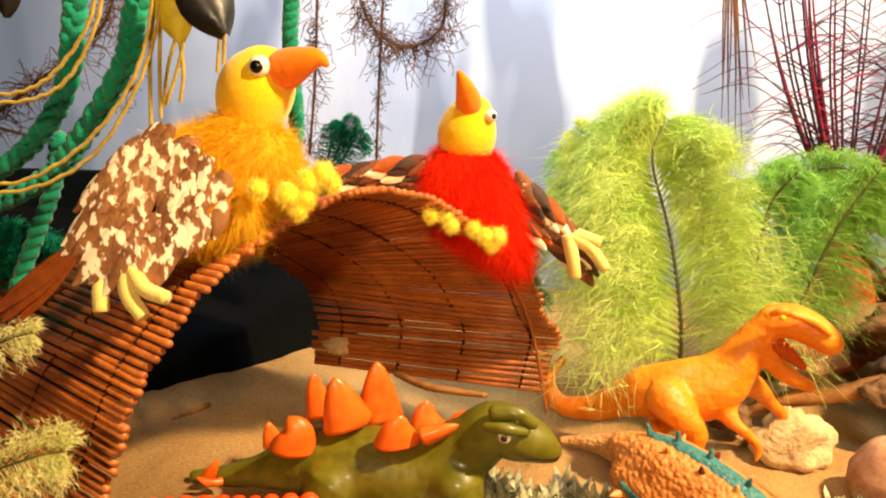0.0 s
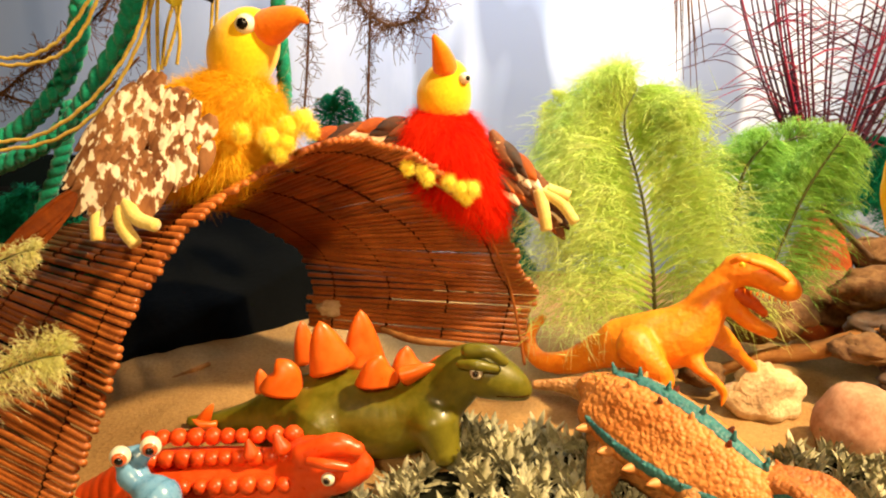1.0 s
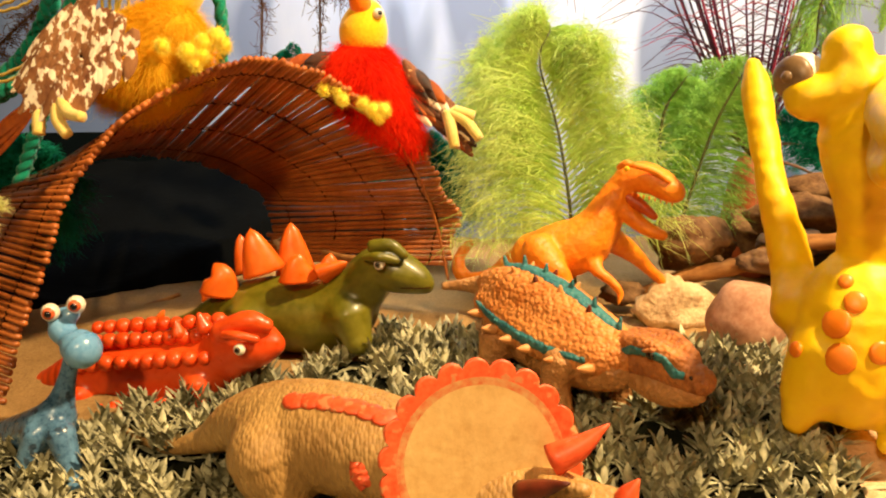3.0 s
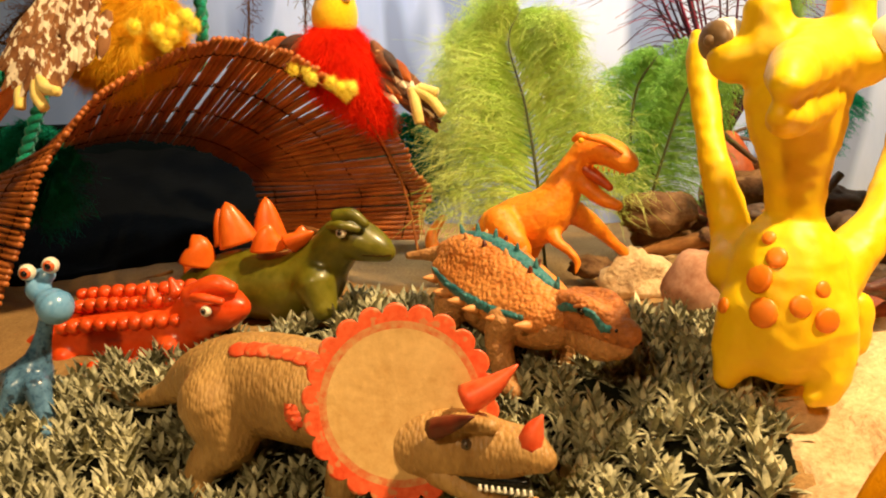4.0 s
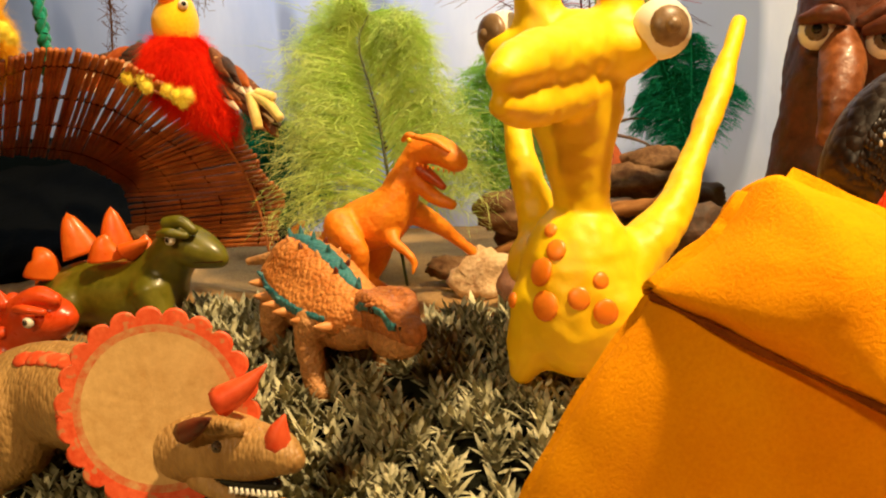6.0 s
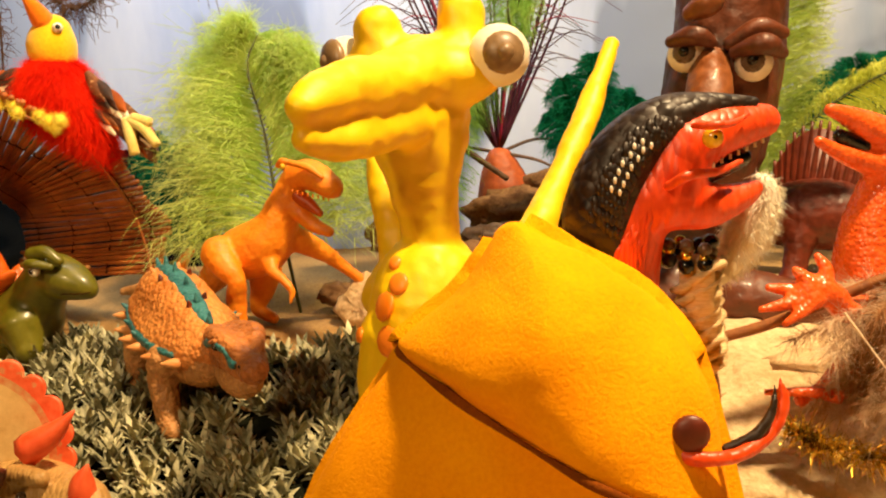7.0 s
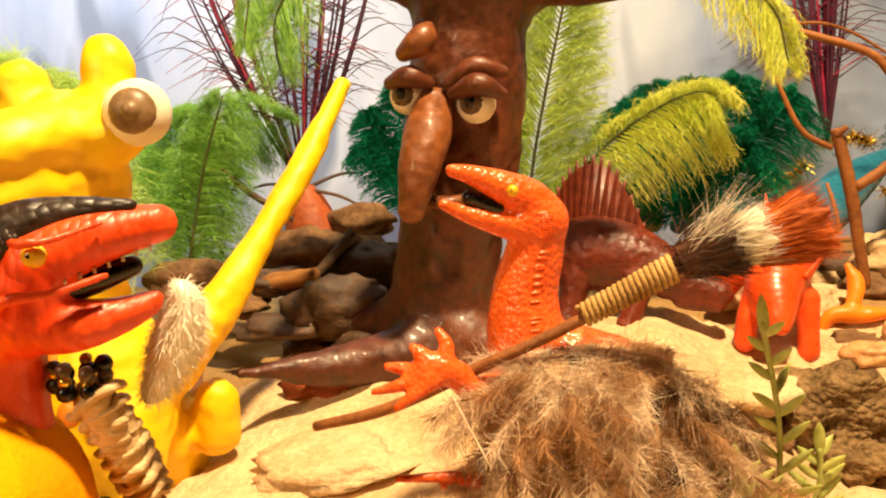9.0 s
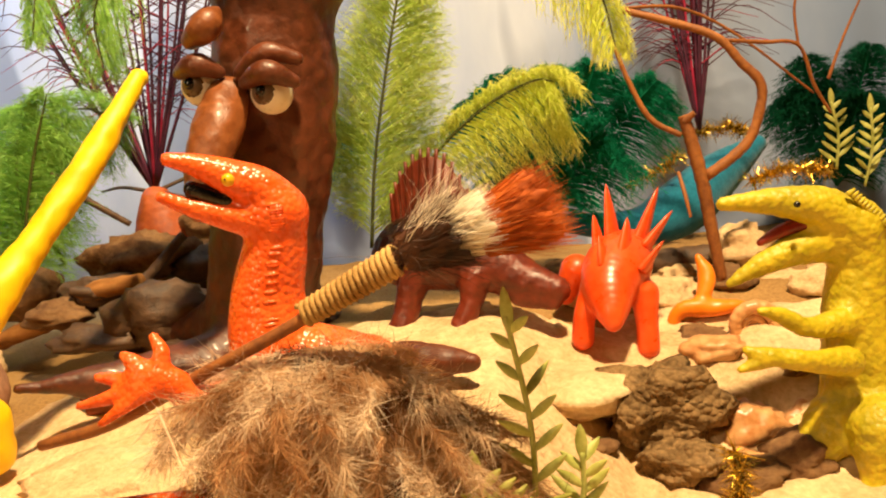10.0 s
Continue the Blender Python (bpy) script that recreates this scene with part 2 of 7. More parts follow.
RAPTOR_VINYL = material("scaly_orange_vinyl", "e45014", "f87030", 0.28, 200, 25, 0.8, cells=420, coat=0.1, depth=0.0007)
MOUTH_RED = material("dark_red_mouth", "5a1408", "86220e", 0.4, 200, 30, 0.3)
MOUTH_ORANGE = material("deep_orange_mouth", "a83c04", "d05a08", 0.4, 200, 30, 0.3)
HEAD_BROWN = material("scaly_brown_head", "8a4c20", "cc8040", 0.55, 200, 30, 1.0, cells=360, depth=0.001)
SPIKE = material("pale_orange_spike", "c87830", "e8a868", 0.5, 200, 60, 0.4)
WING = material("brown_and_cream_feather", "6a3a1a", "a87446", 0.75, 200, 40, 0.2, vary=0.15, fleck="f8e8cc", fleck_scale=190, fleck_cut=0.505, stretch=(1.0, 1.0, 0.55))
BLACK_SHEET = material("black_sheet", "010202", "040606", 0.95, 200, 20, 0.5, depth=0.002)

# ---- shaping ----


def root(name, base, label, category, group="", kind=""):
    """A thing: an Empty at its base."""
    ob = new(name)
    ob.empty_display_size = 0.01
    ob.location = base
    return tagged(ob, label, category, group, kind)


def origin(ob):
    while ob.parent:
        ob = ob.parent
    return np.array(ob.location)


def mesh_of(name, verts, faces, mat, base=(0, 0, 0), smooth=True):
    me = bpy.data.meshes.new(name)
    verts = np.asarray(verts, float) - np.asarray(base, float)
    me.from_pydata(verts.tolist(), [], [tuple(f) for f in (faces.tolist() if isinstance(faces, np.ndarray) else faces)])
    me.polygons.foreach_set("use_smooth", [smooth] * len(me.polygons))
    me.materials.append(mat)
    return me


def part(name, shape, mat, parent, label="", smooth=True, kind=""):
    """One mesh of a thing, given in the world's places."""
    ob = new(name, mesh_of(name, *shape, mat, origin(parent), smooth))
    ob.parent = parent
    return tagged(ob, label, kind=kind)


def whole(name, shape, mat, label, category, group="", kind="", smooth=True):
    """A thing that is a single mesh, with its origin at its base."""
    v = np.asarray(shape[0], float)
    base = (*(v.min(0) + v.max(0))[:2] / 2, v[:, 2].min())
    ob = new(name, mesh_of(name, v, shape[1], mat, base, smooth))
    ob.location = base
    return tagged(ob, label, category, group, kind)


def join(*shapes):
    verts, faces, n = [], [], 0
    for v, f in shapes:
        v = np.asarray(v, float)
        verts.append(v)
        faces += [tuple(int(i) + n for i in q) for q in (f.tolist() if isinstance(f, np.ndarray) else f)]
        n += len(v)
    return np.concatenate(verts), faces


def spline(points, n):
    """Catmull-Rom through rows of any width, n rows out."""
    p = np.asarray(points, float)
    if len(p) == 2:
        return p[0] + np.linspace(0, 1, n)[:, None] * (p[1] - p[0])
    p = np.concatenate([[2 * p[0] - p[1]], p, [2 * p[-1] - p[-2]]])
    s = np.linspace(0, len(p) - 3 - 1e-9, n)
    i, f = s.astype(int), (s % 1)[:, None]
    a, b, c, d = p[i], p[i + 1], p[i + 2], p[i + 3]
    return 0.5 * (2 * b + (c - a) * f + (2 * a - 5 * b + 4 * c - d) * f**2 + (3 * b - 3 * c + d - a) * f**3)


def frames(p):
    """Side and up directions along a line."""
    t = np.gradient(p, axis=0)
    t /= np.linalg.norm(t, axis=1)[:, None] + 1e-12
    ref = np.array([0.13, 0.21, 1.0]) if abs(t[:, 2]).mean() < 0.8 else np.array([1.0, 0.2, 0.1])
    side = np.cross(t, ref)
    side /= np.linalg.norm(side, axis=1)[:, None] + 1e-12
    return t, side, np.cross(side, t)


def tube(points, n=24, sides=8, flat=1.0, lumps=0.0):
    """A round bar along rows of x, y, z, radius, with closed ends."""
    q = spline(points, n)
    p, r = q[:, :3], np.abs(q[:, 3])
    if lumps:
        r = r * (1 + lumps * np.sin(np.arange(n) * 2.4 + random.random() * 6))
    _, side, up = frames(p)
    a = np.linspace(0, 2 * np.pi, sides, endpoint=False)
    v = (p[:, None] + r[:, None, None] * (np.cos(a)[None, :, None] * side[:, None] + flat * np.sin(a)[None, :, None] * up[:, None])).reshape(-1, 3)
    f = [(i * sides + j, i * sides + (j + 1) % sides, (i + 1) * sides + (j + 1) % sides, (i + 1) * sides + j) for i in range(n - 1) for j in range(sides)]
    f += [tuple(range(sides))[::-1], tuple((n - 1) * sides + j for j in range(sides))]
    return v, f


def ball(centre, radii, turn=None, rows=10, cols=16):
    if not hasattr(radii, "__len__"):
        radii = (radii,) * 3
    v = [(0, 0, 1)]
    for i in range(1, rows):
        for j in range(cols):
            a, b = np.pi * i / rows, 2 * np.pi * j / cols
            v.append((np.sin(a) * np.cos(b), np.sin(a) * np.sin(b), np.cos(a)))
    v.append((0, 0, -1))
    f = [(0, 1 + j, 1 + (j + 1) % cols) for j in range(cols)]
    for i in range(rows - 2):
        for j in range(cols):
            a, b = 1 + i * cols + j, 1 + i * cols + (j + 1) % cols
            f.append((a, a + cols, b + cols, b))
    last, n = 1 + (rows - 2) * cols, len(v) - 1
    f += [(last + (j + 1) % cols, last + j, n) for j in range(cols)]
    v = np.array(v) * radii
    if turn is not None:
        v = v @ np.array(turn.to_3x3()).T
    return v + np.array(centre[:3]), f


def sculpt(chains, blend=0.004, res=0.0016, rough=0.0, scale=60.0):
    """A modelled body: round bars along rows of x, y, z, radius, melted into one another. Cubes are walked, one corner a cell."""
    nodes = np.concatenate([np.asarray(c, float) for c in chains])
    low = (nodes[:, :3] - nodes[:, 3:]).min(0) - 3 * res - 2 * rough
    high = (nodes[:, :3] + nodes[:, 3:]).max(0) + 3 * res + 2 * rough
    size = np.ceil((high - low) / res).astype(int) + 1
    field = np.full(size, 0.05, np.float32)
    axes = [low[k] + res * np.arange(size[k]) for k in range(3)]
    reach = blend + 3 * res + 2 * rough
    for chain in chains:
        c = np.asarray(chain, float)
        if len(c) > 2:
            c = spline(c, 5 * len(c) - 4)
        if len(c) == 1:
            c = np.concatenate([c, c + [[1e-5, 0, 0, 0]]])
        lo = (c[:, :3] - c[:, 3:]).min(0) - reach
        hi = (c[:, :3] + c[:, 3:]).max(0) + reach
        s = tuple(slice(*np.clip(np.searchsorted(axes[k], (lo[k], hi[k])), 0, size[k])) for k in range(3))
        x, y, z = np.meshgrid(*[axes[k][s[k]] for k in range(3)], indexing="ij", sparse=True)
        dist = np.float32(1.0)
        for a, b in zip(c[:-1], c[1:]):
            d = b[:3] - a[:3]
            w = np.clip(((x - a[0]) * d[0] + (y - a[1]) * d[1] + (z - a[2]) * d[2]) / (d @ d + 1e-12), 0, 1)
            dist = np.minimum(dist, np.sqrt((x - a[0] - w * d[0]) ** 2 + (y - a[1] - w * d[1]) ** 2 + (z - a[2] - w * d[2]) ** 2) - (a[3] + w * (b[3] - a[3])))
        old = field[s]
        h = np.clip(0.5 + 0.5 * (old - dist) / blend, 0, 1)
        field[s] = old * (1 - h) + dist * h - blend * h * (1 - h)
    inside = field < 0
    corner = np.zeros(size - 1, np.int8)
    total, count = np.zeros((*(size - 1), 3), np.float32), np.zeros(size - 1, np.float32)
    for k in range(3):
        lo = [slice(None)] * 3
        hi = [slice(None)] * 3
        lo[k], hi[k] = slice(None, -1), slice(1, None)
        cross = inside[tuple(lo)] != inside[tuple(hi)]
        f0, f1 = field[tuple(lo)], field[tuple(hi)]
        t = np.where(cross, f0 / np.where(cross, f0 - f1, 1), 0)
        o = [m for m in range(3) if m != k]
        for da in (0, 1):
            for db in (0, 1):
                s = [slice(None)] * 3
                s[o[0]] = slice(da, size[o[0]] - 1 + da)
                s[o[1]] = slice(db, size[o[1]] - 1 + db)
                cr, tt = cross[tuple(s)], t[tuple(s)]
                count += cr
                total[..., k] += tt * cr
                total[..., o[0]] += da * cr
                total[..., o[1]] += db * cr
    hit = count > 0
    index = np.full(hit.shape, -1, int)
    index[hit] = np.arange(hit.sum())
    cell = np.stack(np.nonzero(hit), 1)
    verts = low + res * (cell + total[hit] / count[hit][:, None])
    faces = []
    for k in range(3):
        lo = [slice(1, -1)] * 3
        hi = [slice(1, -1)] * 3
        lo[k], hi[k] = slice(0, -1), slice(1, None)
        a = inside[tuple(lo)]
        cross = a != inside[tuple(hi)]
        at = np.stack(np.nonzero(cross), 1)
        out = a[cross]
        off = np.ones(3, int)
        off[k] = 0
        at = at + off
        o = [(k + 1) % 3, (k + 2) % 3]
        quad = []
        for da, db in ((1, 1), (0, 1), (0, 0), (1, 0)):
            q = at.copy()
            q[:, o[0]] -= da
            q[:, o[1]] -= db
            quad.append(index[q[:, 0], q[:, 1], q[:, 2]])
        quad = np.stack(quad, 1)
        faces.append(np.where(out[:, None], quad, quad[:, ::-1]))
    faces = np.concatenate(faces)
    if rough:
        move = np.array([noise.noise(Vector(v) * scale) + 0.5 * noise.noise(Vector(v) * scale * 2.7) for v in verts])
        e1, e2 = verts[faces[:, 1]] - verts[faces[:, 0]], verts[faces[:, 3]] - verts[faces[:, 0]]
        fn = np.cross(e1, e2)
        vn = np.zeros_like(verts)
        for j in range(4):
            np.add.at(vn, faces[:, j], fn)
        vn /= np.linalg.norm(vn, axis=1)[:, None] + 1e-15
        verts = verts + vn * (move * rough)[:, None]
    return verts, faces


def horn(base, tip, r, curve=(0, 0, 0), end=0.0006, n=8, sides=8):
    """A tapered spike from base to tip."""
    a, b = np.array(base[:3]), np.array(tip[:3])
    mid = (a + b) / 2 + np.array(curve)
    return tube([(*a, r), (*mid, r * 0.72), (*b, end)], n, sides)


def strands(starts, ways, length, width, droop=0.3, steps=4, wave=0.25, seed=1):
    """Many thin ribbons, each from a start along its way, hanging a little."""
    rng = np.random.default_rng(seed)
    starts, ways = np.asarray(starts, float), np.asarray(ways, float)
    ways = ways / (np.linalg.norm(ways, axis=1)[:, None] + 1e-12)
    n = len(starts)
    long = length * rng.uniform(0.6, 1.2, n)[:, None]
    bend = rng.normal(0, wave, (n, 3))
    side = np.cross(ways, rng.normal(0, 1, (n, 3)))
    side /= np.linalg.norm(side, axis=1)[:, None] + 1e-12
    rows = []
    for k in range(steps):
        s = k / (steps - 1)
        p = starts + ways * long * s + (bend + [0, 0, -droop]) * long * s * s
        w = side * width * (1 - 0.85 * s)
        rows += [p - w, p + w]
    v = np.stack(rows, 1)
    m = 2 * steps
    quad = np.array([(2 * k, 2 * k + 1, 2 * k + 3, 2 * k + 2) for k in range(steps - 1)])
    f = (np.arange(n)[:, None, None] * m + quad[None]).reshape(-1, 4)
    return v.reshape(-1, 3), f


def skin_points(shape, n, seed=1):
    """Places and outward ways spread over a mesh."""
    rng = np.random.default_rng(seed)
    v, f = np.asarray(shape[0]), np.asarray([q[:4] for q in shape[1] if len(q) >= 4])
    pick = f[rng.integers(0, len(f), n)]
    nor = np.cross(v[pick[:, 1]] - v[pick[:, 0]], v[pick[:, 3]] - v[pick[:, 0]])
    nor /= np.linalg.norm(nor, axis=1)[:, None] + 1e-15
    w = rng.dirichlet((1, 1, 1, 1), n)
    return (v[pick] * w[..., None]).sum(1), nor


def fluff(shape, n, length, width, lay=(0, 0, -0.6), seed=1, droop=0.3):
    p, nor = skin_points(shape, n, seed)
    rng = np.random.default_rng(seed + 7)
    return strands(p, nor + np.array(lay) + rng.normal(0, 0.35, nor.shape), length, width, droop, seed=seed)


def feather(stem, width, barbs, droop=0.35, lean=0.7, seed=1, start=0.06, thin=0.0004, face=None, curl=0.25, full=0.0, taper=1.7):
    """A plume: barbs on both sides of a quill, and shorter side hairs on each barb. Returns the quill and the barbs."""
    rng = np.random.default_rng(seed)
    q = spline(stem, 60)
    p = q[:, :3]
    t, side, up = frames(p)
    if face is not None:
        side = np.cross(t, np.array(face, float))
        side /= np.linalg.norm(side, axis=1)[:, None]
        up = np.cross(side, t)
    quill = tube([(*p[i], q[i, 3]) for i in range(0, 60, 6)] + [(*p[-1], 0.0003)], 30, 6)
    s = start + (1 - start) * np.linspace(0, 1, barbs) ** 0.9
    s = np.concatenate([s, s])
    hand = np.concatenate([np.ones(barbs), -np.ones(barbs)])
    i = np.clip((s * 59).astype(int), 0, 59)
    shape = np.sin(np.pi * np.clip(s, 0.02, 1) ** 0.75) ** 0.6
    shape = shape * (1 - full) + full * np.clip(s / 0.05, 0.3, 1) * (1 - 0.88 * s**taper)
    long = width * (0.25 + 0.75 * shape) * rng.uniform(0.75, 1.15, 2 * barbs)
    out = hand[:, None] * side[i] + lean * t[i] + rng.normal(0, 0.12, (2 * barbs, 3)) + up[i] * rng.normal(0, 0.22, (2 * barbs, 1))
    out /= np.linalg.norm(out, axis=1)[:, None]
    steps = 7
    rows, centre = [], []
    for k in range(steps):
        u = k / (steps - 1)
        c = p[i] + out * long[:, None] * u + (np.array([0, 0, -droop]) + curl * up[i] * rng.normal(0, 1, (2 * barbs, 1)) * (k > 0)) * long[:, None] * u * u * 0.8
        centre.append(c)
        w = up[i] * thin * (1.1 - u) + t[i] * thin * (1.2 - u)
        rows += [c - w, c + w]
    v = np.stack(rows, 1)
    quad = np.array([(2 * k, 2 * k + 1, 2 * k + 3, 2 * k + 2) for k in range(steps - 1)])
    f = (np.arange(2 * barbs)[:, None, None] * 2 * steps + quad[None]).reshape(-1, 4)
    c = np.stack(centre, 1)
    k = rng.integers(1, steps - 1, (2 * barbs, 14))
    u = rng.random((2 * barbs, 14, 1))
    rowsel = np.arange(2 * barbs)[:, None]
    a = c[rowsel, k] * (1 - u) + c[rowsel, k + 1] * u
    along = c[rowsel, k + 1] - c[rowsel, k]
    along /= np.linalg.norm(along, axis=2)[..., None] + 1e-12
    way = along + rng.normal(0, 0.55, along.shape)
    fuzz = strands(a.reshape(-1, 3), way.reshape(-1, 3), width * 0.17, thin * 0.6, droop * 0.6, 3, seed=seed + 1)
    return quill, join((v.reshape(-1, 3), f), fuzz)


def plume(name, stem, width, barbs, mat, label, quill_mat=None, **more):
    a = root(name, stem[0][:3], label, "feather plant")
    quill, barb = feather(stem, width, barbs, **more)
    part("quill", quill, quill_mat or QUILL, a)
    part("vane", barb, mat, a, kind="stuff")
    return a


def toy_eye(parent, at, r, way, white=None, iris=None, pupil=None, k_iris=0.62, k_pupil=0.34):
    """An eyeball with an iris and a pupil that look along way."""
    way = np.array(way, float)
    way /= np.linalg.norm(way)
    turn = Vector(way).to_track_quat("Z", "Y").to_matrix()
    eye = part("eye", ball(at, r), white or WHITE, parent)
    c = np.array(at[:3])
    if iris:
        part("iris", ball(c + way * r * 0.62, (r * k_iris, r * k_iris, r * 0.45), turn), iris, eye)
    part("pupil", ball(c + way * r * (0.92 if iris else 0.72), (r * k_pupil, r * k_pupil, r * 0.3), turn), pupil or BLACK, eye)
    return eye


def rock(name, centre, radii, mat, label, seed=0, rough=0.36, category="rock"):
    """A stone: a ball pushed in and out by noise, flattened where it lies."""
    v, f = ball((0, 0, 0), 1.0, rows=18, cols=28)
    out = []
    for p in v:
        n = noise.noise(Vector(p) * 1.6 + Vector((seed * 7.1, seed, 0))) + 0.5 * noise.noise(Vector(p) * 4 + Vector((0, seed * 3.3, 0))) + 0.22 * noise.noise(Vector(p) * 10)
        out.append(p * (1 + rough * n))
    v = np.array(out) * radii + np.array(centre[:3])
    return whole(name, (v, f), mat, label, category)


def vane(base, tip, width, face, cup=0.15, n=9):
    """One flat contour feather: a pointed leaf with a slight cup, 0.6 mm thick."""
    a, b, face = np.array(base[:3]), np.array(tip[:3]), np.array(face, float)
    t = (b - a) / np.linalg.norm(b - a)
    side = np.cross(t, face)
    side /= np.linalg.norm(side)
    up = np.cross(side, t)
    up = up if up @ face > 0 else -up
    v, f = [], []
    for layer in (0, 1):
        for i in range(n):
            s = i / (n - 1)
            w = width * (np.sin(np.pi * (0.10 + 0.87 * s)) ** 0.8)
            for u in (-1, -0.5, 0, 0.5, 1):
                v.append(a + (b - a) * s + side * w * u + up * (cup * width * (1 - u * u) - layer * 0.0006))
    for layer in (0, 1):
        for i in range(n - 1):
            for j in range(4):
                q = (layer * 5 * n + i * 5 + j, layer * 5 * n + i * 5 + j + 1, layer * 5 * n + (i + 1) * 5 + j + 1, layer * 5 * n + (i + 1) * 5 + j)
                f.append(q if layer == 0 else q[::-1])
    return np.array(v), f


def press(shape, points, lift=0.0):
    """The places on a modelled body nearest to the given ones, and the way out of it there."""
    v, f = np.asarray(shape[0]), np.asarray(shape[1])
    nor = np.zeros_like(v)
    fn = np.cross(v[f[:, 1]] - v[f[:, 0]], v[f[:, 3]] - v[f[:, 0]])
    for j in range(4):
        np.add.at(nor, f[:, j], fn)
    nor /= np.linalg.norm(nor, axis=1)[:, None] + 1e-15
    pick = [int(np.argmin(((v - np.array(p[:3])) ** 2).sum(1))) for p in points]
    return v[pick] + nor[pick] * lift, nor[pick]


def band(shape, points, width, lift=0.0005, n=30, thick=0.0012):
    """A painted stripe laid on a modelled body."""
    p, nor = press(shape, spline([q[:3] for q in points], n), lift)
    for _ in range(3):
        p[1:-1] = (p[:-2] + 2 * p[1:-1] + p[2:]) / 4
        nor[1:-1] = (nor[:-2] + 2 * nor[1:-1] + nor[2:]) / 4
    t = np.gradient(p, axis=0)
    side = np.cross(t, nor)
    side /= np.linalg.norm(side, axis=1)[:, None] + 1e-12
    v, f, cols = [], [], 7
    for i in range(n):
        w = width * np.sin(np.pi * (0.06 + 0.88 * i / (n - 1))) ** 0.5
        for j in range(cols):
            u = 2 * j / (cols - 1) - 1
            q = p[i] + side[i] * w * u
            c, m = press(shape, [q])
            v.append(c[0] + m[0] * thick * (1 - u * u) ** 0.5 + m[0] * lift * 0.2)
    for i in range(n - 1):
        for j in range(cols - 1):
            f.append((i * cols + j, i * cols + j + 1, (i + 1) * cols + j + 1, (i + 1) * cols + j))
    return np.array(v), f

# ---- the table, the backdrop and the room ----


def ground_z(x, y):
    """The height of the modelled ground: it rises towards the back."""
    z = np.interp(y, (-0.3, 0.3, 0.37, 0.46, 0.56, 0.7, 0.85, 1.0), (-0.06, -0.058, -0.05, -0.006, 0.018, 0.026, 0.034, 0.03))
    low = np.interp(y, (-0.3, 0.50, 0.56, 0.60, 0.65, 0.69, 0.74, 1.0), (-0.06, -0.048, -0.040, -0.024, 0.014, 0.016, 0.036, 0.036))
    mid = np.interp(y, (-0.3, 0.2, 0.36, 0.48, 0.56, 0.65, 0.8, 1.0), (-0.055, -0.05, -0.022, 0.012, 0.030, 0.040, 0.042, 0.04))
    u, w = np.clip((x - 0.36) / 0.08, 0, 1), np.clip((x - 0.66) / 0.07, 0, 1)
    z = (z * (1 - u) + mid * u) * (1 - w) + low * w
    return z + 0.005 * noise.noise(Vector((x * 9, y * 9, 0))) + 0.0025 * noise.noise(Vector((x * 31, y * 31, 3)))


def build_ground():
    xs = np.concatenate([np.linspace(-2.4, -0.5, 8), np.linspace(-0.46, 1.2, 210), np.linspace(1.3, 3.2, 8)])
    ys = np.concatenate([np.linspace(-2.2, 0.0, 8), np.linspace(0.05, 1.02, 130), np.linspace(1.2, 2.4, 5)])
    v = [(x, y, ground_z(x, y) + (0.0016 * noise.noise(Vector((x * 120, y * 120, 9))) if 0 < y < 1.03 and -0.5 < x < 1.2 else 0)) for y in ys for x in xs]
    n = len(xs)
    f = [(j * n + i, j * n + i + 1, (j + 1) * n + i + 1, (j + 1) * n + i) for j in range(len(ys) - 1) for i in range(n - 1)]
    ob = new("ground", mesh_of("ground", v, f, SAND))
    tagged(ob, "pale tan sand ground of a tabletop landscape", "ground", kind="structure")


def slab(name, low, high, mat, label):
    x0, y0, z0 = low
    x1, y1, z1 = high
    v = [(x, y, z) for z in (z0, z1) for y in (y0, y1) for x in (x0, x1)]
    f = [(0, 2, 3, 1), (4, 5, 7, 6), (0, 1, 5, 4), (2, 6, 7, 3), (0, 4, 6, 2), (1, 3, 7, 5)]
    return tagged(new(name, mesh_of(name, v, f, mat, smooth=False)), label, "wall", kind="structure")


build_ground()
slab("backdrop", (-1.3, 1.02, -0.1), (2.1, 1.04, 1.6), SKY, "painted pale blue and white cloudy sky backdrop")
# Added board: puts the dark behind the arch into its colour.
slab("added_backing_board", (-0.95, 0.93, -0.05), (-0.02, 0.94, 0.175), ARCH_BACKING, "low near-black board added behind the arch to darken it")
# Room shell added out of view, dark to keep bounced light low.
slab("wall_north", (-2.4, 2.3, -0.2), (3.2, 2.4, 2.4), WALL, "plain dark room wall, added out of view")
slab("wall_south", (-2.4, -2.3, -0.2), (3.2, -2.2, 2.4), WALL, "plain dark room wall, added out of view")
slab("wall_west", (-2.5, -2.2, -0.2), (-2.4, 2.3, 2.4), WALL, "plain dark room wall, added out of view")
slab("wall_east", (3.2, -2.2, -0.2), (3.3, 2.3, 2.4), WALL, "plain dark room wall, added out of view")
slab("ceiling", (-2.4, -2.2, 2.4), (3.2, 2.3, 2.5), WALL, "plain dark ceiling, added out of view")

